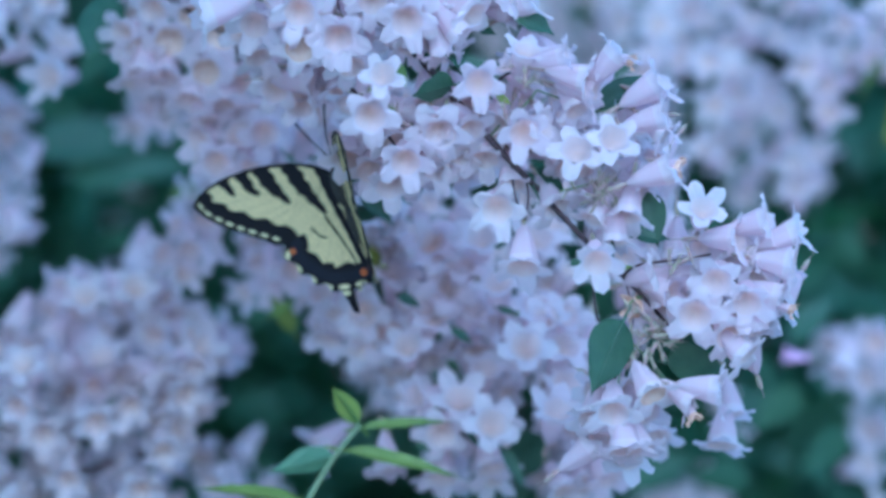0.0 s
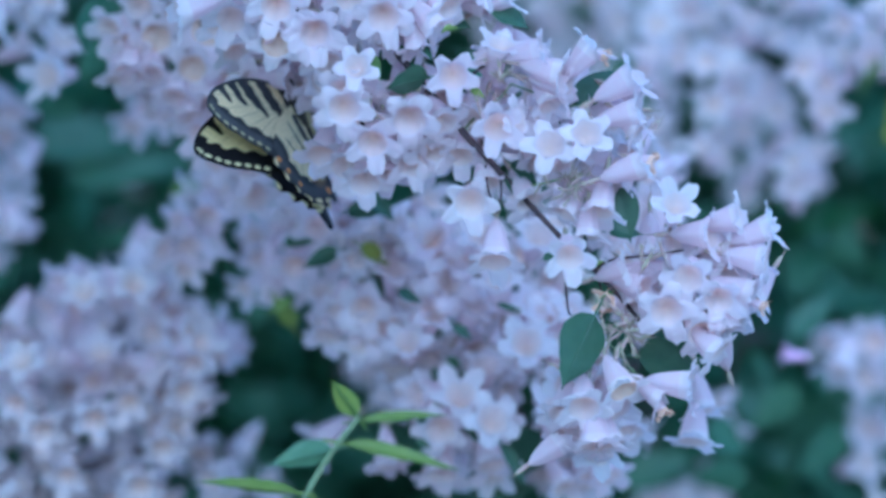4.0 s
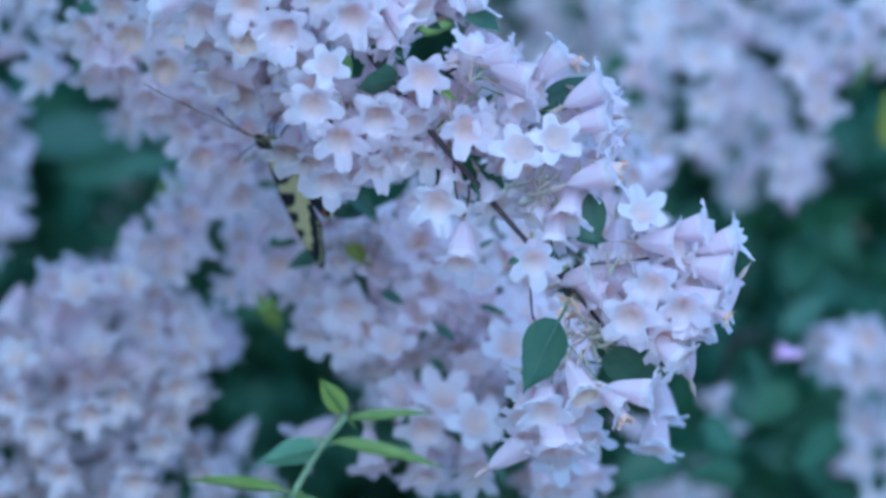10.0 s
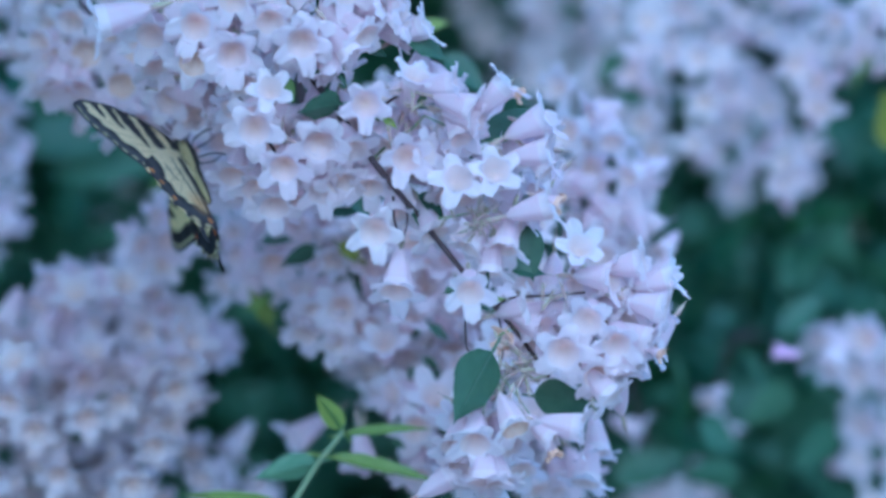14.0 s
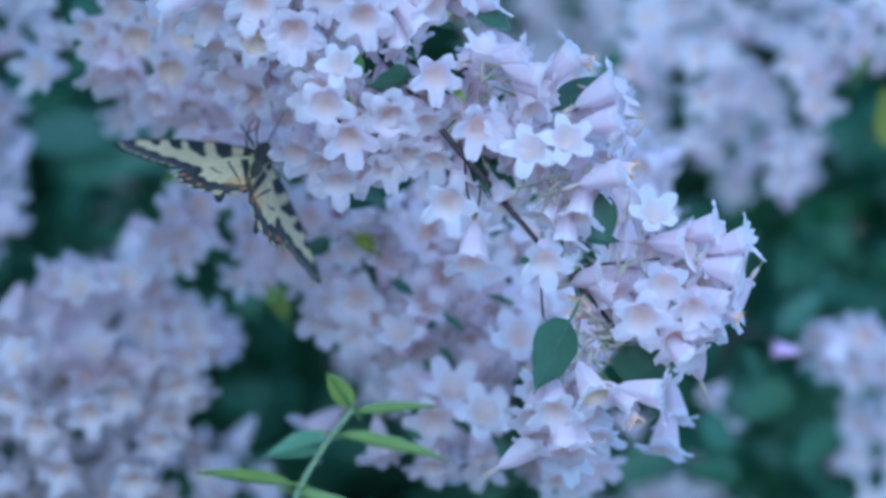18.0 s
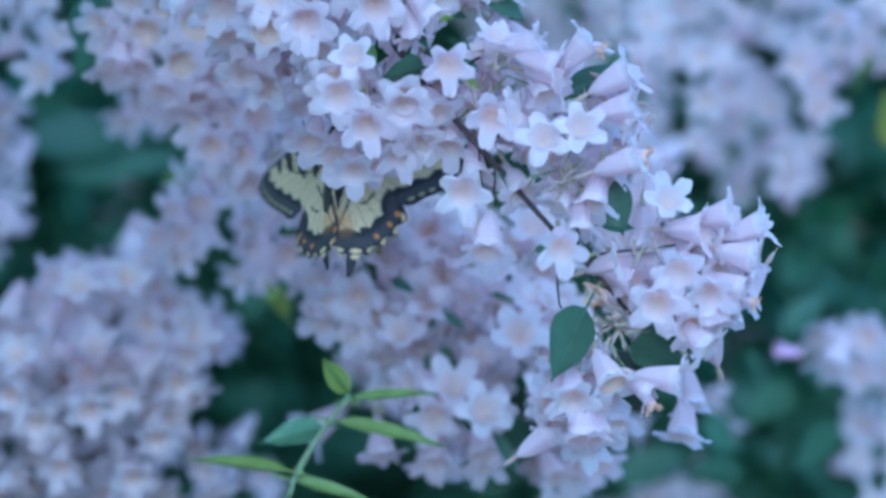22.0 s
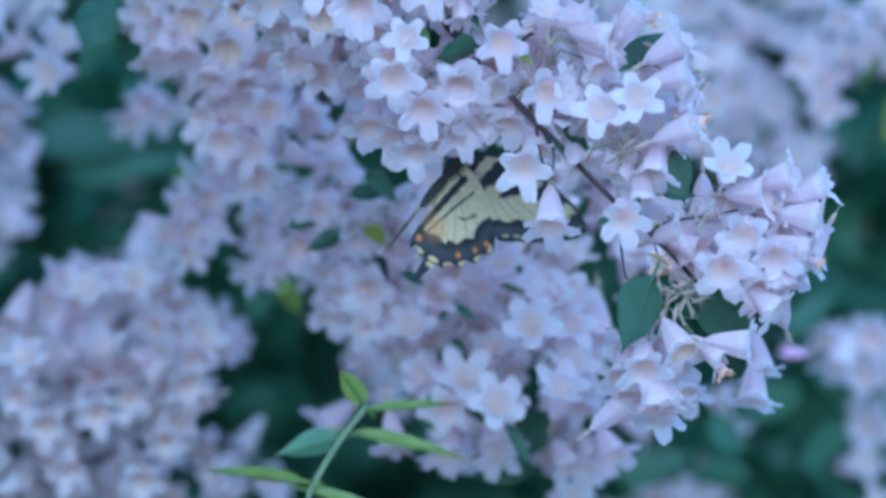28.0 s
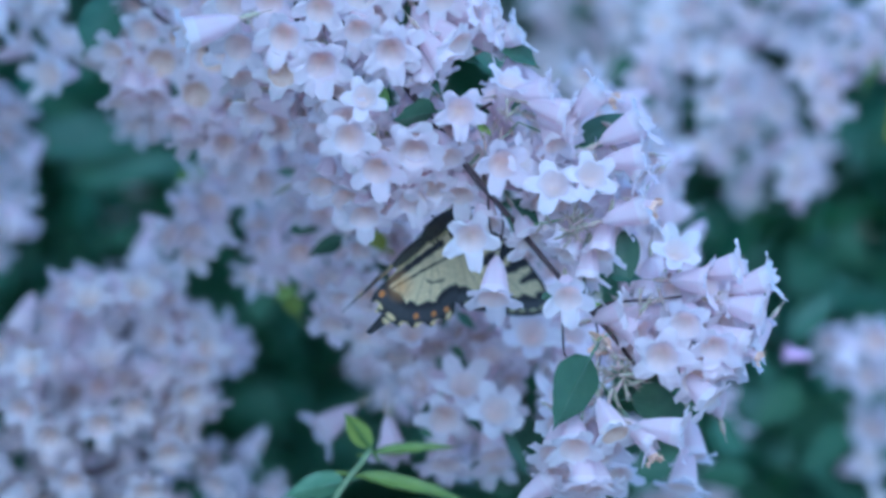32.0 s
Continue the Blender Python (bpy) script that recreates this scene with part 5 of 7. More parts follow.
leaf(tr_branch, (-0.0195, 0.0200, -0.0500), (-0.0330, 0.0000, -0.0290), FARLIT, 60)
leaf(tr_branch, (-0.0321, 0.0200, -0.0204), (-0.0445, 0.0000, -0.0318), FARYOUNG, 60)
leaf(left_branch, (0.0274, 0.1100, -0.0289), (0.0840, 0.1200, -0.0214), FARTEAL, 70)
leaf(left_branch, (0.0409, 0.1200, -0.0402), (0.0887, 0.1300, -0.0323), FARTEAL, 70)
leaf(left_branch, (0.0637, 0.1000, -0.0105), (0.0866, 0.1100, -0.0061), FARTEAL, 70)
leaf(left_branch, (0.0477, 0.1400, -0.0165), (0.0240, 0.1500, -0.0131), FARTEAL, 70)
flower(left_branch, 0.0779, 0.0200, -0.0179, -90, 40, 1.00, "plain")
flower(left_branch, 0.0853, 0.0200, -0.0210, -60, 50, 1.00, "plain")
flower(left_branch, 0.0727, 0.0200, -0.0236, -120, 45, 1.00, "plain")
leaf(left_branch, (0.0241, 0.2000, -0.0138), (0.0587, 0.2300, -0.0043), FAR, 70)
leaf(tl_branch, (0.0215, 0.0400, -0.0372), (0.0063, 0.0400, -0.0543), FAR, 50)
leaf(tl_branch, (0.0165, -0.0500, -0.0473), (0.0294, -0.0400, -0.0225), FAR, 60)
leaf(rear, (-0.0409, 0.1000, -0.0788), (-0.0277, 0.1000, -0.0732), FARYOUNG, 60)
leaf(rear, (0.0015, 0.0700, -0.1236), (-0.0059, 0.0700, -0.1106), YELLOW, 60)
leaf(ur_branch, (-0.0184, 0.0600, -0.0657), (-0.0428, 0.0500, -0.0617), FAR, 70)
leaf(ur_branch, (-0.0359, 0.0600, -0.0526), (-0.0232, 0.0500, -0.0769), FAR, 70)
leaf(right_branch, (-0.0379, 0.1400, 0.0114), (-0.0620, 0.1600, -0.0021), FAR, 60)
leaf(right_branch, (-0.0549, 0.1400, -0.0098), (-0.0363, 0.1600, -0.0236), FAR, 60)
leaf(rdrop_branch, (0.0012, 0.0200, -0.0084), (0.0167, 0.0400, -0.0251), FAR, 60)
leaf(rlow_branch, (-0.0308, 0.0000, 0.0287), (-0.0021, 0.0000, 0.0411), FAR, 60)
leaf(rdrop2_branch, (0.0176, 0.0400, -0.0009), (0.0307, 0.0600, -0.0257), FAR, 60)
leaf(rlow_branch, (-0.0036, -0.0700, 0.0518), (0.0164, -0.0500, 0.0431), FAR, 75)
leaf(rlow_branch, (0.0122, -0.0700, 0.0340), (-0.0091, -0.0600, 0.0355), FAR, 75)
leaf(right_branch, (-0.0627, 0.0300, 0.0208), (-0.0801, 0.0400, 0.0064), FAR, 70)
leaf(right_branch, (-0.0660, 0.0400, 0.0386), (-0.0499, 0.0400, 0.0546), FAR, 70)
leaf(right_branch, (-0.0475, 0.0200, 0.0071), (-0.0627, 0.0300, -0.0092), FAR, 75)
flower(right_branch, -0.0708, -0.0300, 0.0340, 170, 80, 0.5, "pinkbud")


# ---- the butterfly ----
SPAN = 0.0112


def smooth_line(ctrl, n):
    """n points along a closed smooth line through the control points."""
    c = np.array(ctrl, float)
    m = len(c)
    per = max(2, n // m)
    out = []
    for i in range(m):
        a, b, d, e = c[i - 1], c[i], c[(i + 1) % m], c[(i + 2) % m]
        for k in range(per):
            t = k / per
            out.append(0.5 * ((2 * b) + (d - a) * t + (2 * a - 5 * b + 4 * d - e) * t * t + (3 * b - a - 3 * d + e) * t ** 3))
    return np.array(out)


def reach(p, line):
    """Distance of the points p to an open line, and how far along it they lie."""
    best, where = np.full(len(p), 1e9), np.zeros(len(p))
    run = 0.0
    for a, b in zip(line[:-1], line[1:]):
        a, b = np.array(a, float), np.array(b, float)
        ab = b - a
        ln = np.linalg.norm(ab)
        t = np.clip(((p - a) @ ab) / (ln * ln + 1e-12), 0, 1)
        d = np.linalg.norm(p - a - t[:, None] * ab, axis=1)
        hit = d < best
        best[hit], where[hit] = d[hit], run + t[hit] * ln
        run += ln
    return best, where, run


def soft(d, w, blur=0.035):
    return np.clip(0.5 + (w - d) / blur, 0, 1)


def lay(col, mask, c):
    return col + (np.array(c) - col) * mask[:, None]


def streak(p, line, w0, w1):
    d, at, run = reach(p, line)
    return soft(d, (w0 + (w1 - w0) * (at / run) ** 2) * 0.5 * (1 + 0.12 * np.sin(at * 17)))


YELLOW_TOP, YELLOW_LOW = (0.76, 0.66, 0.34), (0.80, 0.69, 0.42)
BLACK_TOP, BLACK_LOW = (0.010, 0.009, 0.011), (0.048, 0.048, 0.052)
FORE = [(0.06, 0.30), (0.30, 0.70), (0.95, 1.08), (1.98, 1.36), (3.0, 1.42), (3.8, 1.32), (4.32, 1.02), (4.2, 0.66), (3.75, 0.2), (3.25, -0.18), (2.75, -0.52), (2.25, -0.86), (1.5, -0.76), (0.8, -0.52), (0.3, -0.32), (0.06, -0.2)]
HIND = [(0.05, 0.1), (0.6, 0.2), (1.3, -0.05), (1.9, -0.5), (2.22, -0.82), (2.34, -1.12), (2.10, -1.38), (2.12, -1.66), (1.83, -1.82), (1.80, -2.10), (1.48, -2.22), (1.40, -2.46), (1.17, -2.55), (1.08, -2.9), (1.02, -3.2), (0.88, -3.24), (0.84, -2.9), (0.78, -2.62), (0.62, -2.74), (0.48, -2.52), (0.28, -2.68), (0.14, -2.4), (0.12, -1.8), (0.04, -0.8)]


def fore_colours(p, upper):
    edge = [FORE[i] for i in (6, 7, 8, 9, 10, 11)]
    costa = [FORE[i] for i in (0, 1, 2, 3, 4, 5, 6)]
    black = BLACK_TOP if upper else BLACK_LOW
    col = np.tile(np.array(YELLOW_TOP if upper else YELLOW_LOW), (len(p), 1))
    for tip in ((2.5, -0.7), (3.0, -0.35), (3.5, 0.0), (4.0, 0.4), (4.25, 0.8), (3.9, 1.25)):
        col = lay(col, (0.16 if upper else 0.35) * streak(p, [(0.5, 0.2), (1.5, (0.2 + tip[1]) * 0.45 + 0.1), tip], 0.03, 0.03), black)
    for line, w0, w1 in (([(0.45, 0.80), (0.40, 0.4), (0.34, -0.3)], 0.34, 0.24), ([(1.30, 1.18), (1.12, 0.5), (0.90, 0.0), (0.66, -0.5)], 0.48, 0.08),
                         ([(2.12, 1.38), (1.95, 0.75), (1.62, 0.18)], 0.48, 0.13), ([(2.72, 1.42), (2.55, 0.85), (2.40, 0.70)], 0.38, 0.14), ([(3.28, 1.40), (3.10, 0.90)], 0.30, 0.12)):
        col = lay(col, streak(p, line, w0, w1), black)
    d, at, run = reach(p, edge)
    col = lay(col, soft(d, 0.56 + 0.05 * np.sin(at * 9)), black)
    if not upper:
        col = lay(col, 0.5 * soft(np.abs(d - 0.27), 0.13, 0.08), (0.15, 0.155, 0.16))
    beat = np.abs((at / run * 8) % 1 - 0.5) * run / 8
    col = lay(col, (1.0 if upper else 0.6) * soft(np.hypot(beat / 0.12, (d - 0.14) / 0.055), 1.0, 0.4), (0.80, 0.74, 0.42))
    dc = reach(p, costa)[0]
    col = lay(col, soft(dc, 0.075), black)
    return lay(col, soft(p[:, 0], 0.16), black)


def hind_colours(p, upper):
    edge = [HIND[i] for i in (4, 5, 7, 9, 11, 17, 20)]
    black = BLACK_TOP if upper else BLACK_LOW
    col = np.tile(np.array(YELLOW_TOP if upper else YELLOW_LOW), (len(p), 1))
    for tip in ((2.2, -1.1), (2.0, -1.7), (1.6, -2.2), (1.0, -2.5), (0.5, -2.5)):
        col = lay(col, (0.15 if upper else 0.4) * streak(p, [(0.4, -0.4), tip], 0.03, 0.03), black)
    for line, w0, w1 in (([(0.86, -0.2), (0.62, -1.1), (0.42, -2.0)], 0.07, 0.05), ([(1.30, -0.62), (1.12, -0.95), (0.98, -1.02)], 0.06, 0.05), ([(0.42, -0.1), (0.30, -1.0), (0.22, -2.0)], 0.20, 0.18)):
        col = lay(col, streak(p, line, w0, w1), black)
    d, at, run = reach(p, edge)
    col = lay(col, soft(d, 0.70 + 0.05 * np.sin(at * 8)), black)
    col = lay(col, (0.05 if upper else 0.4) * soft(np.abs(d - 0.36), 0.15, 0.12), (0.12, 0.16, 0.30) if upper else (0.14, 0.145, 0.15))
    col = lay(col, soft(np.minimum(p[:, 1] + 2.72, 9), 0.0), black)
    beat = np.abs((at / run * 6) % 1 - 0.5) * run / 6
    col = lay(col, soft(np.hypot(beat / 0.17, (d - 0.09) / 0.07), 1.0, 0.4), (0.80, 0.74, 0.42) if upper else (0.80, 0.66, 0.36))
    for x, y, r in ((2.04, -1.02, 0.085), (0.34, -2.30, 0.10)) + (() if upper else ((1.86, -1.40, 0.08), (1.55, -1.85, 0.08))):
        col = lay(col, soft(np.hypot(p[:, 0] - x, p[:, 1] - y), r), (0.55, 0.16, 0.04) if upper else (0.66, 0.28, 0.08))
    if not upper:
        col = lay(col, 0.7 * soft(np.hypot(p[:, 0] - 0.55, p[:, 1] + 1.75), 0.25, 0.5), (0.72, 0.40, 0.14))
    return lay(col, soft(p[:, 0], 0.10), black)


def wing_mesh(name, ctrl, centre, colours, side, lift):
    rim = smooth_line(ctrl, 240)
    n, rings = len(rim), 44
    c = np.array(centre)
    flat = np.vstack([c + (rim - c) * (j / rings) ** 0.8 for j in range(1, rings + 1)] + [c[None]])
    m = len(flat)
    bow = -0.05 * (flat[:, 0] / 4) ** 2 + 0.012 * np.sin(flat[:, 0] * 5 + flat[:, 1] * 3)
    verts, cols = [], []
    for upper in (True, False):
        z = bow + lift + (0.004 if upper else -0.004)
        verts.append(np.column_stack([side * flat[:, 0], flat[:, 1], z]) * SPAN)
        cols.append(colours(flat, upper))
    verts, cols = np.vstack(verts), np.vstack(cols)
    faces = []
    for up in (0, 1):
        o = up * m
        turn = (side > 0) == (up == 0)
        for j in range(rings - 1):
            for k in range(n):
                k2 = (k + 1) % n
                f = (o + j * n + k, o + j * n + k2, o + (j + 1) * n + k2, o + (j + 1) * n + k)
                faces.append(f if turn else f[::-1])
        for k in range(n):
            f = (o + m - 1, o + (k + 1) % n, o + k)
            faces.append(f if turn else f[::-1])
    e = (rings - 1) * n
    for k in range(n):
        faces.append((e + k, e + (k + 1) % n, m + e + (k + 1) % n, m + e + k))
    me = mesh_from(name, verts.tolist(), faces, [SCALES])
    layer = me.color_attributes.new("scales", "FLOAT_COLOR", "POINT")
    layer.data.foreach_set("color", np.column_stack([cols, np.ones(len(cols))]).ravel())
    return me


def lathe(name, prof, mats, pick=None, sides=14, squash=1.0):
    """A round body along y; prof holds (y, radius, z); pick(angle, y) chooses the material."""
    verts, faces, fm = [], [], []
    for y, r, z in prof:
        for k in range(sides):
            a = 2 * math.pi * k / sides
            verts.append((r * math.cos(a) * SPAN, y * SPAN, (z + r * squash * math.sin(a)) * SPAN))
    for j in range(len(prof) - 1):
        for k in range(sides):
            k2 = (k + 1) % sides
            faces.append((j * sides + k, (j + 1) * sides + k, (j + 1) * sides + k2, j * sides + k2))
            fm.append(pick(2 * math.pi * (k + 0.5) / sides, prof[j][0]) if pick else 0)
    faces += [tuple(range(sides)), tuple((len(prof) - 1) * sides + k for k in range(sides - 1, -1, -1))]
    return mesh_from(name, verts, faces, mats, fm + [0, 0])


butterfly = thing("butterfly", pose(0, 0.04, 1.4), "yellow swallowtail butterfly with black tiger stripes feeding on flowers", "butterfly")


def flank(a, y):
    return 1 if abs(math.sin(a)) < 0.45 else 0


part("thorax", lathe("thorax", [(-0.5, 0.10, 0), (-0.38, 0.20, 0), (-0.1, 0.27, 0.01), (0.2, 0.28, 0.02), (0.5, 0.22, 0.02), (0.68, 0.12, 0.0)], [BODY, FLANK], flank), butterfly, None, "furry black thorax with yellow sides")
part("abdomen", lathe("abdomen", [(-1.62, 0.03, -0.06), (-1.55, 0.10, -0.05), (-1.25, 0.155, -0.03), (-0.9, 0.175, -0.01), (-0.55, 0.16, 0), (-0.42, 0.10, 0)], [BODY, FLANK], flank), butterfly, None, "black abdomen with yellow side stripes")
head = part("head", lathe("head", [(0.62, 0.08, 0), (0.70, 0.16, 0), (0.84, 0.18, 0), (0.97, 0.13, -0.01), (1.05, 0.05, -0.03)], [BODY]), butterfly)
for s in (-1, 1):
    part("eye", lathe("eye", [(0.78, 0.03, 0.02), (0.82, 0.07, 0.02), (0.88, 0.08, 0.02), (0.94, 0.03, 0.02)], [BODY], None, 8), head, pose(s * 0.14 * SPAN, 0, 0.02 * SPAN))
    part("antenna", tube_mesh("antenna", [tuple(SPAN * v for v in p) for p in ((s * 0.07, 0.95, 0.08), (s * 0.35, 1.5, 0.25), (s * 0.7, 2.1, 0.33), (s * 0.82, 2.3, 0.33))], 0.00018, 0.0004, BODY, 6), butterfly)
    for y, out, fwd in ((0.4, 0.5, 0.45), (0.15, 0.7, 0.1), (-0.15, 0.65, -0.5)):
        part("leg", tube_mesh("leg", [tuple(SPAN * v for v in p) for p in ((s * 0.12, y, -0.15), (s * out * 0.7, y + fwd * 0.4, -0.25), (s * out, y + fwd * 0.8, -0.65), (s * out * 0.8, y + fwd, -0.95))], 0.0003, 0.00015, BODY, 6), butterfly)
part("proboscis", tube_mesh("proboscis", [tuple(SPAN * v for v in p) for p in ((0, 1.0, -0.06), (0, 1.15, -0.35), (0, 1.1, -0.7), (0, 1.2, -1.0))], 0.00018, 0.00012, BODY, 6), butterfly)
forewing_l = part("forewing", wing_mesh("forewing", FORE, (0.6, 0.15), fore_colours, -1, 0.015), butterfly, None, "yellow forewing with black stripes and margin")
forewing_r = part("forewing", wing_mesh("forewing", FORE, (0.6, 0.15), fore_colours, 1, 0.015), butterfly, None, "yellow forewing with black stripes and margin")
hindwing_l = part("hindwing", wing_mesh("hindwing", HIND, (0.6, -1.1), hind_colours, -1, -0.015), butterfly, None, "tailed yellow hindwing with orange and blue spots")
hindwing_r = part("hindwing", wing_mesh("hindwing", HIND, (0.6, -1.1), hind_colours, 1, -0.015), butterfly, None, "tailed yellow hindwing with orange and blue spots")


# ---- what moves ----
def motions():
    walk(branch, [
        (0.0, pose(-0.0810, 0.0000, 1.5157, 0, 0.00, 0)),
        (0.5, pose(-0.0898, 0.0000, 1.5148, 0, 2.21, 0)),
        (1.0, pose(-0.0798, 0.0000, 1.5145, 0, -0.27, 0)),
        (1.5, pose(-0.0883, 0.0000, 1.5161, 0, 0.79, 0)),
        (2.0, pose(-0.0882, 0.0000, 1.5134, 0, 0.86, 0)),
        (2.5, pose(-0.0804, 0.0000, 1.5160, 0, 0.07, 0)),
        (3.0, pose(-0.0892, 0.0000, 1.5147, 0, 1.27, 0)),
        (3.5, pose(-0.0889, 0.0000, 1.5164, 0, 0.63, 0)),
        (5.5, pose(-0.0829, 0.0000, 1.5205, 0, 1.26, 0)),
        (6.0, pose(-0.0857, 0.0000, 1.5183, 0, 1.79, 0)),
        (6.5, pose(-0.0854, 0.0000, 1.5201, 0, 1.13, 0)),
        (7.0, pose(-0.0877, 0.0000, 1.5179, 0, 1.63, 0)),
        (7.5, pose(-0.0864, 0.0000, 1.5182, 0, 1.48, 0)),
        (8.0, pose(-0.0898, 0.0000, 1.5182, 0, 1.84, 0)),
        (8.5, pose(-0.0908, 0.0000, 1.5167, 0, 2.43, 0)),
        (9.0, pose(-0.0912, 0.0000, 1.5173, 0, 2.52, 0)),
        (9.5, pose(-0.0937, 0.0000, 1.5190, 0, 2.72, 0)),
        (10.0, pose(-0.0923, 0.0000, 1.5199, 0, 2.33, 0)),
        (10.5, pose(-0.0930, 0.0000, 1.5187, 0, 2.90, 0)),
        (11.0, pose(-0.0955, 0.0000, 1.5171, 0, 3.20, 0)),
        (11.5, pose(-0.0914, 0.0000, 1.5155, 0, 3.17, 0)),
        (12.0, pose(-0.0977, 0.0000, 1.5165, 0, 4.82, 0)),
        (12.5, pose(-0.1117, 0.0000, 1.5178, 0, 6.46, 0)),
        (13.0, pose(-0.1101, 0.0000, 1.5115, 0, 8.54, 0)),
        (13.5, pose(-0.1161, 0.0000, 1.5099, 0, 7.13, 0)),
        (14.0, pose(-0.1061, 0.0000, 1.5150, 0, 4.33, 0)),
        (14.5, pose(-0.1029, 0.0000, 1.5103, 0, 3.36, 0)),
        (16.5, pose(-0.0836, 0.0000, 1.5195, 0, 1.33, 0)),
        (17.0, pose(-0.0842, 0.0000, 1.5193, 0, 1.28, 0)),
        (17.5, pose(-0.0852, 0.0000, 1.5210, 0, 1.62, 0)),
        (18.0, pose(-0.0876, 0.0000, 1.5196, 0, 2.56, 0)),
        (18.5, pose(-0.0832, 0.0000, 1.5219, 0, 0.46, 0)),
        (19.0, pose(-0.0852, 0.0000, 1.5225, 0, 1.11, 0)),
        (19.5, pose(-0.0836, 0.0000, 1.5211, 0, 1.71, 0)),
        (20.0, pose(-0.0841, 0.0000, 1.5221, 0, 1.39, 0)),
        (20.5, pose(-0.0849, 0.0000, 1.5206, 0, 1.93, 0)),
        (21.0, pose(-0.0829, 0.0000, 1.5210, 0, 1.73, 0)),
        (21.5, pose(-0.0847, 0.0000, 1.5209, 0, 1.78, 0)),
        (22.0, pose(-0.0855, 0.0000, 1.5218, 0, 1.76, 0)),
        (22.5, pose(-0.0838, 0.0000, 1.5208, 0, 1.82, 0)),
        (23.0, pose(-0.0847, 0.0000, 1.5211, 0, 2.08, 0)),
        (23.5, pose(-0.0850, 0.0000, 1.5193, 0, 1.79, 0)),
        (24.0, pose(-0.0827, 0.0000, 1.5185, 0, 1.01, 0)),
        (24.5, pose(-0.0880, 0.0000, 1.5169, 0, 2.96, 0)),
        (25.0, pose(-0.0823, 0.0000, 1.5176, 0, 1.35, 0)),
        (25.5, pose(-0.0841, 0.0000, 1.5161, 0, 2.64, 0)),
        (27.5, pose(-0.0739, 0.0000, 1.5192, 0, 0.13, 0)),
        (28.0, pose(-0.0751, 0.0000, 1.5238, 0, -1.33, 0)),
        (28.5, pose(-0.0729, 0.0000, 1.5235, 0, 0.01, 0)),
        (29.0, pose(-0.0736, 0.0000, 1.5259, 0, 0.31, 0)),
        (29.5, pose(-0.0752, 0.0000, 1.5269, 0, 0.78, 0)),
        (30.0, pose(-0.0705, 0.0000, 1.5198, 0, 0.11, 0)),
        (30.5, pose(-0.0725, 0.0000, 1.5179, 0, 0.45, 0)),
        (31.0, pose(-0.0722, 0.0000, 1.5162, 0, 0.17, 0)),
        (31.5, pose(-0.0784, 0.0000, 1.5100, 0, 0.78, 0)),
        (32.0, pose(-0.0824, 0.0000, 1.5121, 0, 3.49, 0)),
    ])
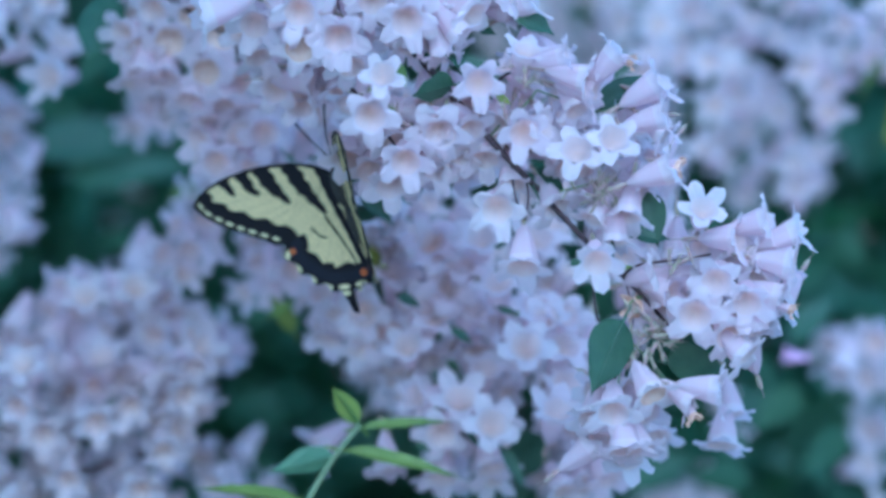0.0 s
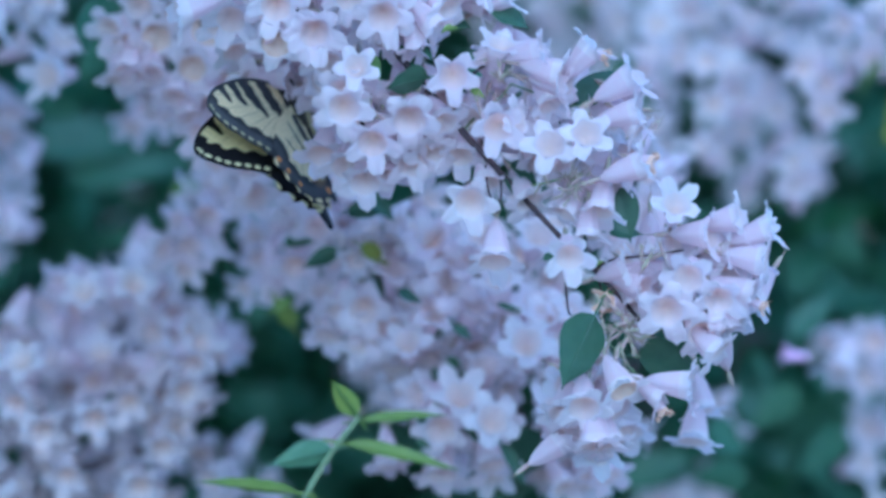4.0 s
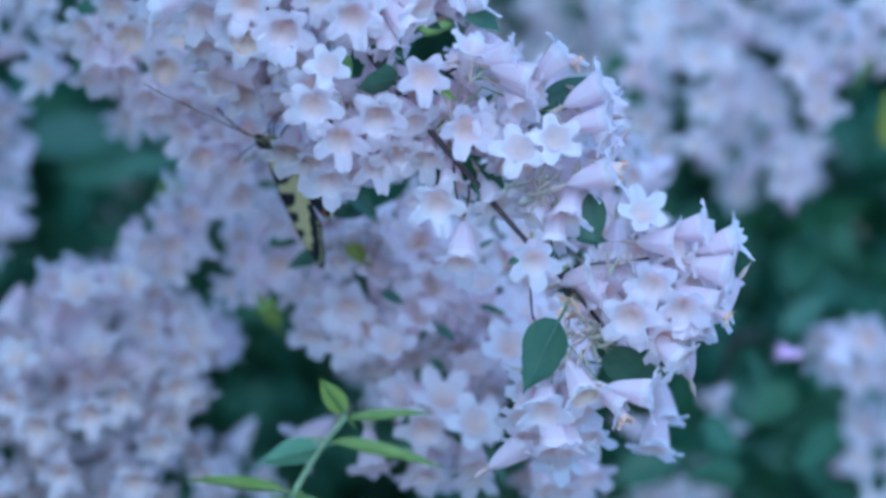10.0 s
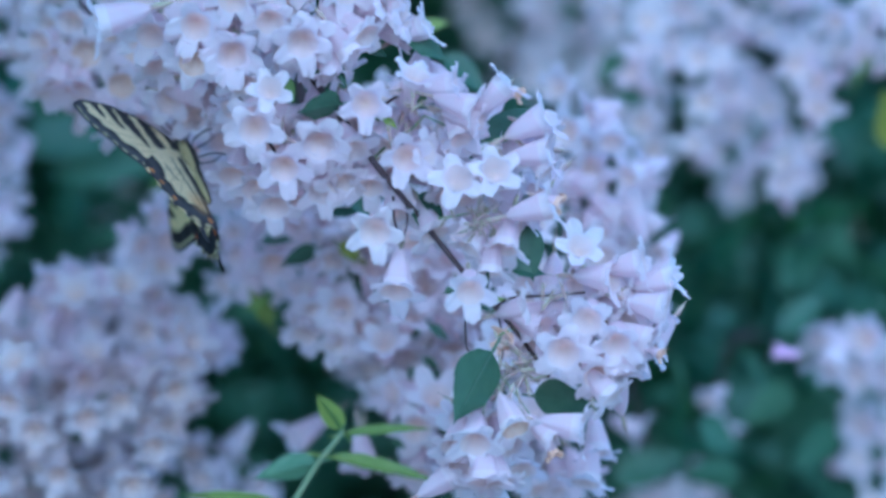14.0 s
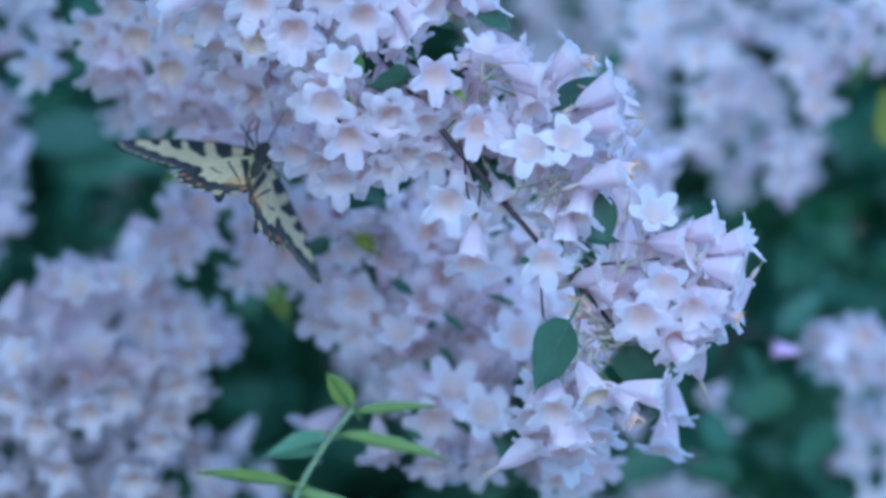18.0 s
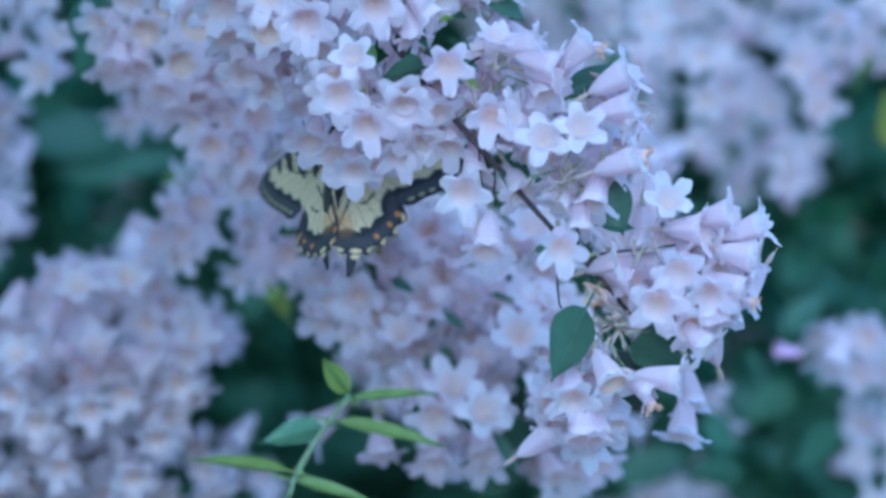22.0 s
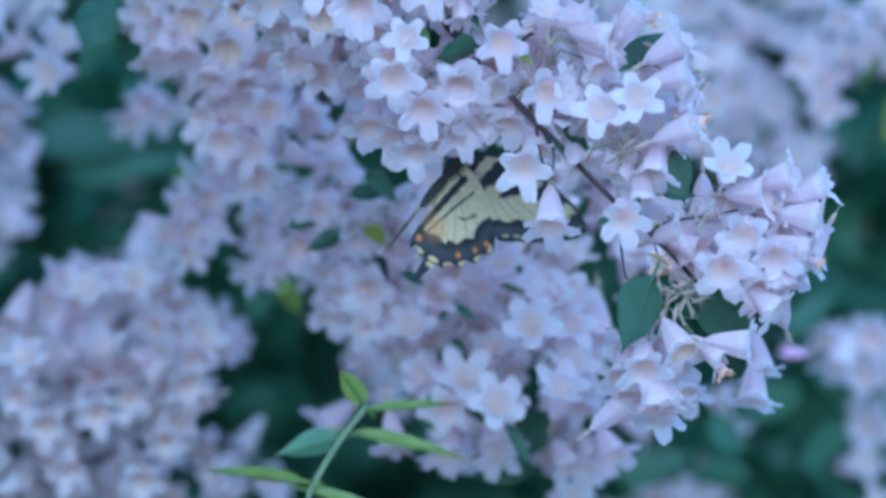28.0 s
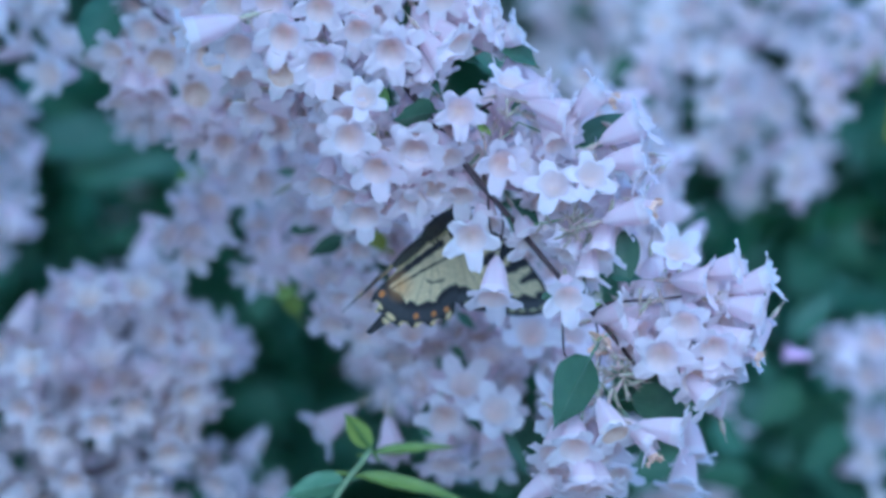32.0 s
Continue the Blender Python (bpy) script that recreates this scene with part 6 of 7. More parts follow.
    walk(twig, [
        (0.0, pose(-0.0379, 0.0150, 1.4644, 0, 0.00, 0)),
        (0.5, pose(-0.0487, 0.0150, 1.4616, 0, 1.01, 0)),
        (1.0, pose(-0.0371, 0.0150, 1.4625, 0, -1.84, 0)),
        (1.5, pose(-0.0461, 0.0150, 1.4632, 0, -1.12, 0)),
        (2.0, pose(-0.0454, 0.0150, 1.4648, 0, 3.59, 0)),
        (2.5, pose(-0.0376, 0.0150, 1.4673, 0, 1.59, 0)),
        (3.0, pose(-0.0480, 0.0150, 1.4674, 0, 4.98, 0)),
        (3.5, pose(-0.0459, 0.0150, 1.4703, 0, 5.43, 0)),
        (5.5, pose(-0.0413, 0.0150, 1.4731, 0, 3.40, 0)),
        (6.0, pose(-0.0460, 0.0150, 1.4685, 0, 1.89, 0)),
        (6.5, pose(-0.0440, 0.0150, 1.4728, 0, 3.28, 0)),
        (7.0, pose(-0.0480, 0.0150, 1.4679, 0, 2.61, 0)),
        (7.5, pose(-0.0463, 0.0150, 1.4692, 0, 2.94, 0)),
        (8.0, pose(-0.0496, 0.0150, 1.4691, 0, 3.62, 0)),
        (8.5, pose(-0.0517, 0.0150, 1.4668, 0, 2.59, 0)),
        (9.0, pose(-0.0515, 0.0150, 1.4685, 0, 5.75, 0)),
        (9.5, pose(-0.0549, 0.0150, 1.4690, 0, 4.07, 0)),
        (10.0, pose(-0.0508, 0.0150, 1.4723, 0, 6.20, 0)),
        (10.5, pose(-0.0544, 0.0150, 1.4685, 0, 3.43, 0)),
        (11.0, pose(-0.0574, 0.0150, 1.4664, 0, 3.33, 0)),
        (11.5, pose(-0.0530, 0.0150, 1.4651, 0, 3.83, 0)),
        (12.0, pose(-0.0596, 0.0150, 1.4640, 0, 5.11, 0)),
        (12.5, pose(-0.0766, 0.0150, 1.4635, 0, 5.29, 0)),
        (13.0, pose(-0.0784, 0.0150, 1.4555, 0, 6.34, 0)),
        (13.5, pose(-0.0817, 0.0150, 1.4561, 0, 6.73, 0)),
        (14.0, pose(-0.0688, 0.0150, 1.4627, 0, 3.10, 0)),
        (14.5, pose(-0.0644, 0.0150, 1.4594, 0, 2.78, 0)),
        (16.5, pose(-0.0451, 0.0150, 1.4706, 0, 0.55, 0)),
        (17.0, pose(-0.0463, 0.0150, 1.4703, 0, -0.14, 0)),
        (17.5, pose(-0.0473, 0.0150, 1.4716, 0, 0.54, 0)),
        (18.0, pose(-0.0505, 0.0150, 1.4697, 0, 1.31, 0)),
        (18.5, pose(-0.0439, 0.0150, 1.4742, 0, -0.49, 0)),
        (19.0, pose(-0.0461, 0.0150, 1.4741, 0, 0.48, 0)),
        (19.5, pose(-0.0451, 0.0150, 1.4723, 0, 0.63, 0)),
        (20.0, pose(-0.0452, 0.0150, 1.4737, 0, 0.30, 0)),
        (20.5, pose(-0.0462, 0.0150, 1.4721, 0, 1.32, 0)),
        (21.0, pose(-0.0441, 0.0150, 1.4726, 0, 0.97, 0)),
        (21.5, pose(-0.0461, 0.0150, 1.4721, 0, 0.01, 0)),
        (22.0, pose(-0.0464, 0.0150, 1.4736, 0, 0.95, 0)),
        (22.5, pose(-0.0447, 0.0150, 1.4722, 0, 0.98, 0)),
        (23.0, pose(-0.0459, 0.0150, 1.4719, 0, 1.34, 0)),
        (23.5, pose(-0.0457, 0.0150, 1.4698, 0, 0.74, 0)),
        (24.0, pose(-0.0426, 0.0150, 1.4695, 0, 0.13, 0)),
        (24.5, pose(-0.0499, 0.0150, 1.4660, 0, 2.01, 0)),
        (25.0, pose(-0.0422, 0.0150, 1.4682, 0, 0.96, 0)),
        (25.5, pose(-0.0458, 0.0150, 1.4650, 0, 1.04, 0)),
        (27.5, pose(-0.0311, 0.0150, 1.4733, 0, 2.83, 0)),
        (28.0, pose(-0.0305, 0.0150, 1.4792, 0, 1.95, 0)),
        (28.5, pose(-0.0303, 0.0150, 1.4774, 0, 2.09, 0)),
        (29.0, pose(-0.0305, 0.0150, 1.4800, 0, 3.43, 0)),
        (29.5, pose(-0.0336, 0.0150, 1.4801, 0, 3.30, 0)),
        (30.0, pose(-0.0281, 0.0150, 1.4740, 0, 2.18, 0)),
        (30.5, pose(-0.0299, 0.0150, 1.4719, 0, 2.62, 0)),
        (31.0, pose(-0.0294, 0.0150, 1.4715, 0, 2.70, 0)),
        (31.5, pose(-0.0366, 0.0150, 1.4643, 0, 2.37, 0)),
        (32.0, pose(-0.0432, 0.0150, 1.4634, 0, 4.83, 0)),
    ])
    walk(upper, [
        (0.0, pose(-0.0562, 0.0100, 1.5080, 0, 0.00, 0)),
        (0.5, pose(-0.0639, 0.0100, 1.5052, 0, 2.21, 0)),
        (1.0, pose(-0.0544, 0.0100, 1.5068, 0, -0.27, 0)),
        (1.5, pose(-0.0621, 0.0100, 1.5075, 0, 0.79, 0)),
        (2.0, pose(-0.0623, 0.0100, 1.5042, 0, 0.86, 0)),
        (2.5, pose(-0.0550, 0.0100, 1.5077, 0, 0.07, 0)),
        (3.0, pose(-0.0633, 0.0100, 1.5057, 0, 1.27, 0)),
        (3.5, pose(-0.0632, 0.0100, 1.5080, 0, 0.63, 0)),
        (5.5, pose(-0.0589, 0.0100, 1.5103, 0, 1.26, 0)),
        (6.0, pose(-0.0622, 0.0100, 1.5073, 0, 1.79, 0)),
        (6.5, pose(-0.0612, 0.0100, 1.5110, 0, 1.13, 0)),
        (7.0, pose(-0.0635, 0.0100, 1.5085, 0, 1.63, 0)),
        (7.5, pose(-0.0622, 0.0100, 1.5090, 0, 1.48, 0)),
        (8.0, pose(-0.0656, 0.0100, 1.5084, 0, 1.84, 0)),
        (8.5, pose(-0.0668, 0.0100, 1.5067, 0, 2.43, 0)),
        (9.0, pose(-0.0671, 0.0100, 1.5070, 0, 2.52, 0)),
        (9.5, pose(-0.0700, 0.0100, 1.5083, 0, 2.72, 0)),
        (10.0, pose(-0.0683, 0.0100, 1.5095, 0, 2.33, 0)),
        (10.5, pose(-0.0692, 0.0100, 1.5079, 0, 2.90, 0)),
        (11.0, pose(-0.0717, 0.0100, 1.5063, 0, 3.20, 0)),
        (11.5, pose(-0.0679, 0.0100, 1.5051, 0, 3.17, 0)),
        (12.0, pose(-0.0731, 0.0100, 1.5039, 0, 4.82, 0)),
        (12.5, pose(-0.0875, 0.0100, 1.5041, 0, 6.46, 0)),
        (13.0, pose(-0.0878, 0.0100, 1.4972, 0, 8.54, 0)),
        (13.5, pose(-0.0920, 0.0100, 1.4966, 0, 7.13, 0)),
        (14.0, pose(-0.0810, 0.0100, 1.5036, 0, 4.33, 0)),
        (14.5, pose(-0.0776, 0.0100, 1.5000, 0, 3.36, 0)),
        (16.5, pose(-0.0596, 0.0100, 1.5099, 0, 1.33, 0)),
        (17.0, pose(-0.0603, 0.0100, 1.5098, 0, 1.28, 0)),
        (17.5, pose(-0.0615, 0.0100, 1.5107, 0, 1.62, 0)),
        (18.0, pose(-0.0642, 0.0100, 1.5088, 0, 2.56, 0)),
        (18.5, pose(-0.0591, 0.0100, 1.5121, 0, 0.46, 0)),
        (19.0, pose(-0.0610, 0.0100, 1.5121, 0, 1.11, 0)),
        (19.5, pose(-0.0598, 0.0100, 1.5109, 0, 1.71, 0)),
        (20.0, pose(-0.0602, 0.0100, 1.5123, 0, 1.39, 0)),
        (20.5, pose(-0.0613, 0.0100, 1.5108, 0, 1.93, 0)),
        (21.0, pose(-0.0593, 0.0100, 1.5112, 0, 1.73, 0)),
        (21.5, pose(-0.0610, 0.0100, 1.5108, 0, 1.78, 0)),
        (22.0, pose(-0.0620, 0.0100, 1.5118, 0, 1.76, 0)),
        (22.5, pose(-0.0604, 0.0100, 1.5109, 0, 1.82, 0)),
        (23.0, pose(-0.0614, 0.0100, 1.5109, 0, 2.08, 0)),
        (23.5, pose(-0.0611, 0.0100, 1.5095, 0, 1.79, 0)),
        (24.0, pose(-0.0588, 0.0100, 1.5095, 0, 1.01, 0)),
        (24.5, pose(-0.0644, 0.0100, 1.5061, 0, 2.96, 0)),
        (25.0, pose(-0.0586, 0.0100, 1.5082, 0, 1.35, 0)),
        (25.5, pose(-0.0607, 0.0100, 1.5061, 0, 2.64, 0)),
        (27.5, pose(-0.0502, 0.0100, 1.5100, 0, 0.13, 0)),
        (28.0, pose(-0.0505, 0.0100, 1.5152, 0, -1.33, 0)),
        (28.5, pose(-0.0488, 0.0100, 1.5138, 0, 0.01, 0)),
        (29.0, pose(-0.0495, 0.0100, 1.5158, 0, 0.31, 0)),
        (29.5, pose(-0.0518, 0.0100, 1.5158, 0, 0.78, 0)),
        (30.0, pose(-0.0466, 0.0100, 1.5103, 0, 0.11, 0)),
        (30.5, pose(-0.0483, 0.0100, 1.5082, 0, 0.45, 0)),
        (31.0, pose(-0.0479, 0.0100, 1.5070, 0, 0.17, 0)),
        (31.5, pose(-0.0537, 0.0100, 1.5012, 0, 0.78, 0)),
        (32.0, pose(-0.0586, 0.0100, 1.5008, 0, 3.49, 0)),
    ])
    walk(left_spray, [
        (0.0, pose(-0.1082, 0.0300, 1.5009, 0, 0.00, 0)),
        (0.5, pose(-0.1146, 0.0300, 1.4982, 0, 1.10, 0)),
        (1.0, pose(-0.1060, 0.0300, 1.5000, 0, -0.14, 0)),
        (1.5, pose(-0.1122, 0.0300, 1.5011, 0, 0.40, 0)),
        (2.0, pose(-0.1129, 0.0300, 1.4985, 0, 0.43, 0)),
        (2.5, pose(-0.1060, 0.0300, 1.5008, 0, 0.04, 0)),
        (3.0, pose(-0.1139, 0.0300, 1.4983, 0, 0.64, 0)),
        (3.5, pose(-0.1132, 0.0300, 1.5008, 0, 0.31, 0)),
        (5.5, pose(-0.1089, 0.0300, 1.5026, 0, 0.63, 0)),
        (6.0, pose(-0.1121, 0.0300, 1.5005, 0, 0.90, 0)),
        (6.5, pose(-0.1104, 0.0300, 1.5021, 0, 0.56, 0)),
        (7.0, pose(-0.1128, 0.0300, 1.5002, 0, 0.81, 0)),
        (7.5, pose(-0.1115, 0.0300, 1.5006, 0, 0.74, 0)),
        (8.0, pose(-0.1147, 0.0300, 1.5004, 0, 0.92, 0)),
        (8.5, pose(-0.1162, 0.0300, 1.4992, 0, 1.21, 0)),
        (9.0, pose(-0.1165, 0.0300, 1.4992, 0, 1.26, 0)),
        (9.5, pose(-0.1192, 0.0300, 1.5000, 0, 1.36, 0)),
        (10.0, pose(-0.1179, 0.0300, 1.5009, 0, 1.16, 0)),
        (10.5, pose(-0.1189, 0.0300, 1.4999, 0, 1.45, 0)),
        (11.0, pose(-0.1212, 0.0300, 1.4986, 0, 1.60, 0)),
        (11.5, pose(-0.1179, 0.0300, 1.4979, 0, 1.59, 0)),
        (12.0, pose(-0.1229, 0.0300, 1.4967, 0, 2.41, 0)),
        (12.5, pose(-0.1363, 0.0300, 1.4965, 0, 3.23, 0)),
        (13.0, pose(-0.1389, 0.0300, 1.4923, 0, 4.27, 0)),
        (13.5, pose(-0.1412, 0.0300, 1.4908, 0, 3.56, 0)),
        (14.0, pose(-0.1301, 0.0300, 1.4966, 0, 2.17, 0)),
        (14.5, pose(-0.1270, 0.0300, 1.4936, 0, 1.68, 0)),
        (16.5, pose(-0.1098, 0.0300, 1.5005, 0, 0.66, 0)),
        (17.0, pose(-0.1105, 0.0300, 1.5004, 0, 0.64, 0)),
        (17.5, pose(-0.1118, 0.0300, 1.5007, 0, 0.81, 0)),
        (18.0, pose(-0.1148, 0.0300, 1.4996, 0, 1.28, 0)),
        (18.5, pose(-0.1089, 0.0300, 1.5027, 0, 0.23, 0)),
        (19.0, pose(-0.1110, 0.0300, 1.5023, 0, 0.56, 0)),
        (19.5, pose(-0.1104, 0.0300, 1.5015, 0, 0.86, 0)),
        (20.0, pose(-0.1106, 0.0300, 1.5022, 0, 0.70, 0)),
        (20.5, pose(-0.1125, 0.0300, 1.5012, 0, 0.97, 0)),
        (21.0, pose(-0.1106, 0.0300, 1.5015, 0, 0.86, 0)),
        (21.5, pose(-0.1122, 0.0300, 1.5012, 0, 0.89, 0)),
        (22.0, pose(-0.1129, 0.0300, 1.5023, 0, 0.88, 0)),
        (22.5, pose(-0.1116, 0.0300, 1.5013, 0, 0.91, 0)),
        (23.0, pose(-0.1130, 0.0300, 1.5016, 0, 1.04, 0)),
        (23.5, pose(-0.1128, 0.0300, 1.5007, 0, 0.89, 0)),
        (24.0, pose(-0.1101, 0.0300, 1.5007, 0, 0.51, 0)),
        (24.5, pose(-0.1164, 0.0300, 1.4983, 0, 1.48, 0)),
        (25.0, pose(-0.1107, 0.0300, 1.4997, 0, 0.67, 0)),
        (25.5, pose(-0.1128, 0.0300, 1.4981, 0, 1.32, 0)),
        (27.5, pose(-0.1021, 0.0300, 1.5017, 0, 0.07, 0)),
        (28.0, pose(-0.1015, 0.0300, 1.5057, 0, -0.66, 0)),
        (28.5, pose(-0.1000, 0.0300, 1.5049, 0, 0.00, 0)),
        (29.0, pose(-0.1005, 0.0300, 1.5060, 0, 0.15, 0)),
        (29.5, pose(-0.1035, 0.0300, 1.5060, 0, 0.39, 0)),
        (30.0, pose(-0.0987, 0.0300, 1.5022, 0, 0.05, 0)),
        (30.5, pose(-0.0998, 0.0300, 1.5003, 0, 0.23, 0)),
        (31.0, pose(-0.0997, 0.0300, 1.4994, 0, 0.09, 0)),
        (31.5, pose(-0.1051, 0.0300, 1.4947, 0, 0.39, 0)),
        (32.0, pose(-0.1102, 0.0300, 1.4942, 0, 1.75, 0)),
    ])
    walk(rear, [
        (0.0, pose(-0.0504, 0.0900, 1.4960, 0, 0.00, 0)),
        (0.5, pose(-0.0480, 0.0900, 1.4965, 0, 0.55, 0)),
        (1.0, pose(-0.0489, 0.0900, 1.4975, 0, -0.07, 0)),
        (1.5, pose(-0.0483, 0.0900, 1.4982, 0, 0.20, 0)),
        (2.0, pose(-0.0484, 0.0900, 1.4976, 0, 0.21, 0)),
        (2.5, pose(-0.0473, 0.0900, 1.4980, 0, 0.02, 0)),
        (3.0, pose(-0.0487, 0.0900, 1.4970, 0, 0.32, 0)),
        (3.5, pose(-0.0495, 0.0900, 1.4968, 0, 0.16, 0)),
        (5.5, pose(-0.0491, 0.0900, 1.4974, 0, 0.32, 0)),
        (6.0, pose(-0.0488, 0.0900, 1.4973, 0, 0.45, 0)),
        (6.5, pose(-0.0491, 0.0900, 1.4976, 0, 0.28, 0)),
        (7.0, pose(-0.0488, 0.0900, 1.4974, 0, 0.41, 0)),
        (7.5, pose(-0.0486, 0.0900, 1.4973, 0, 0.37, 0)),
        (8.0, pose(-0.0496, 0.0900, 1.4968, 0, 0.46, 0)),
        (8.5, pose(-0.0506, 0.0900, 1.4960, 0, 0.61, 0)),
        (9.0, pose(-0.0504, 0.0900, 1.4959, 0, 0.63, 0)),
        (9.5, pose(-0.0510, 0.0900, 1.4961, 0, 0.68, 0)),
        (10.0, pose(-0.0518, 0.0900, 1.4960, 0, 0.58, 0)),
        (10.5, pose(-0.0522, 0.0900, 1.4957, 0, 0.72, 0)),
        (11.0, pose(-0.0525, 0.0900, 1.4952, 0, 0.80, 0)),
        (11.5, pose(-0.0513, 0.0900, 1.4950, 0, 0.79, 0)),
        (12.0, pose(-0.0543, 0.0900, 1.4934, 0, 1.20, 0)),
        (12.5, pose(-0.0578, 0.0900, 1.4908, 0, 1.61, 0)),
        (13.0, pose(-0.0586, 0.0900, 1.4902, 0, 2.13, 0)),
        (13.5, pose(-0.0539, 0.0900, 1.4918, 0, 1.78, 0)),
        (14.0, pose(-0.0521, 0.0900, 1.4968, 0, 1.08, 0)),
        (14.5, pose(-0.0512, 0.0900, 1.4958, 0, 0.84, 0)),
        (16.5, pose(-0.0477, 0.0900, 1.4991, 0, 0.33, 0)),
        (17.0, pose(-0.0476, 0.0900, 1.4985, 0, 0.32, 0)),
        (17.5, pose(-0.0475, 0.0900, 1.4978, 0, 0.41, 0)),
        (18.0, pose(-0.0478, 0.0900, 1.4983, 0, 0.64, 0)),
        (18.5, pose(-0.0478, 0.0900, 1.4984, 0, 0.12, 0)),
        (19.0, pose(-0.0475, 0.0900, 1.4989, 0, 0.28, 0)),
        (19.5, pose(-0.0478, 0.0900, 1.4988, 0, 0.43, 0)),
        (20.0, pose(-0.0481, 0.0900, 1.4986, 0, 0.35, 0)),
        (20.5, pose(-0.0484, 0.0900, 1.4985, 0, 0.48, 0)),
        (21.0, pose(-0.0481, 0.0900, 1.4985, 0, 0.43, 0)),
        (21.5, pose(-0.0485, 0.0900, 1.4985, 0, 0.44, 0)),
        (22.0, pose(-0.0489, 0.0900, 1.4992, 0, 0.44, 0)),
        (22.5, pose(-0.0489, 0.0900, 1.4984, 0, 0.45, 0)),
        (23.0, pose(-0.0492, 0.0900, 1.4986, 0, 0.52, 0)),
        (23.5, pose(-0.0496, 0.0900, 1.4986, 0, 0.45, 0)),
        (24.0, pose(-0.0492, 0.0900, 1.4987, 0, 0.25, 0)),
        (24.5, pose(-0.0485, 0.0900, 1.4994, 0, 0.74, 0)),
        (25.0, pose(-0.0500, 0.0900, 1.4986, 0, 0.34, 0)),
        (25.5, pose(-0.0492, 0.0900, 1.4988, 0, 0.66, 0)),
        (27.5, pose(-0.0488, 0.0900, 1.4989, 0, 0.03, 0)),
        (28.0, pose(-0.0489, 0.0900, 1.5013, 0, -0.33, 0)),
        (28.5, pose(-0.0478, 0.0900, 1.5014, 0, 0.00, 0)),
        (29.0, pose(-0.0477, 0.0900, 1.5024, 0, 0.08, 0)),
        (29.5, pose(-0.0471, 0.0900, 1.5042, 0, 0.20, 0)),
        (30.0, pose(-0.0460, 0.0900, 1.5041, 0, 0.03, 0)),
        (30.5, pose(-0.0476, 0.0900, 1.5017, 0, 0.11, 0)),
        (31.0, pose(-0.0474, 0.0900, 1.5007, 0, 0.04, 0)),
        (31.5, pose(-0.0482, 0.0900, 1.4993, 0, 0.19, 0)),
        (32.0, pose(-0.0471, 0.0900, 1.5005, 0, 0.87, 0)),
    ])
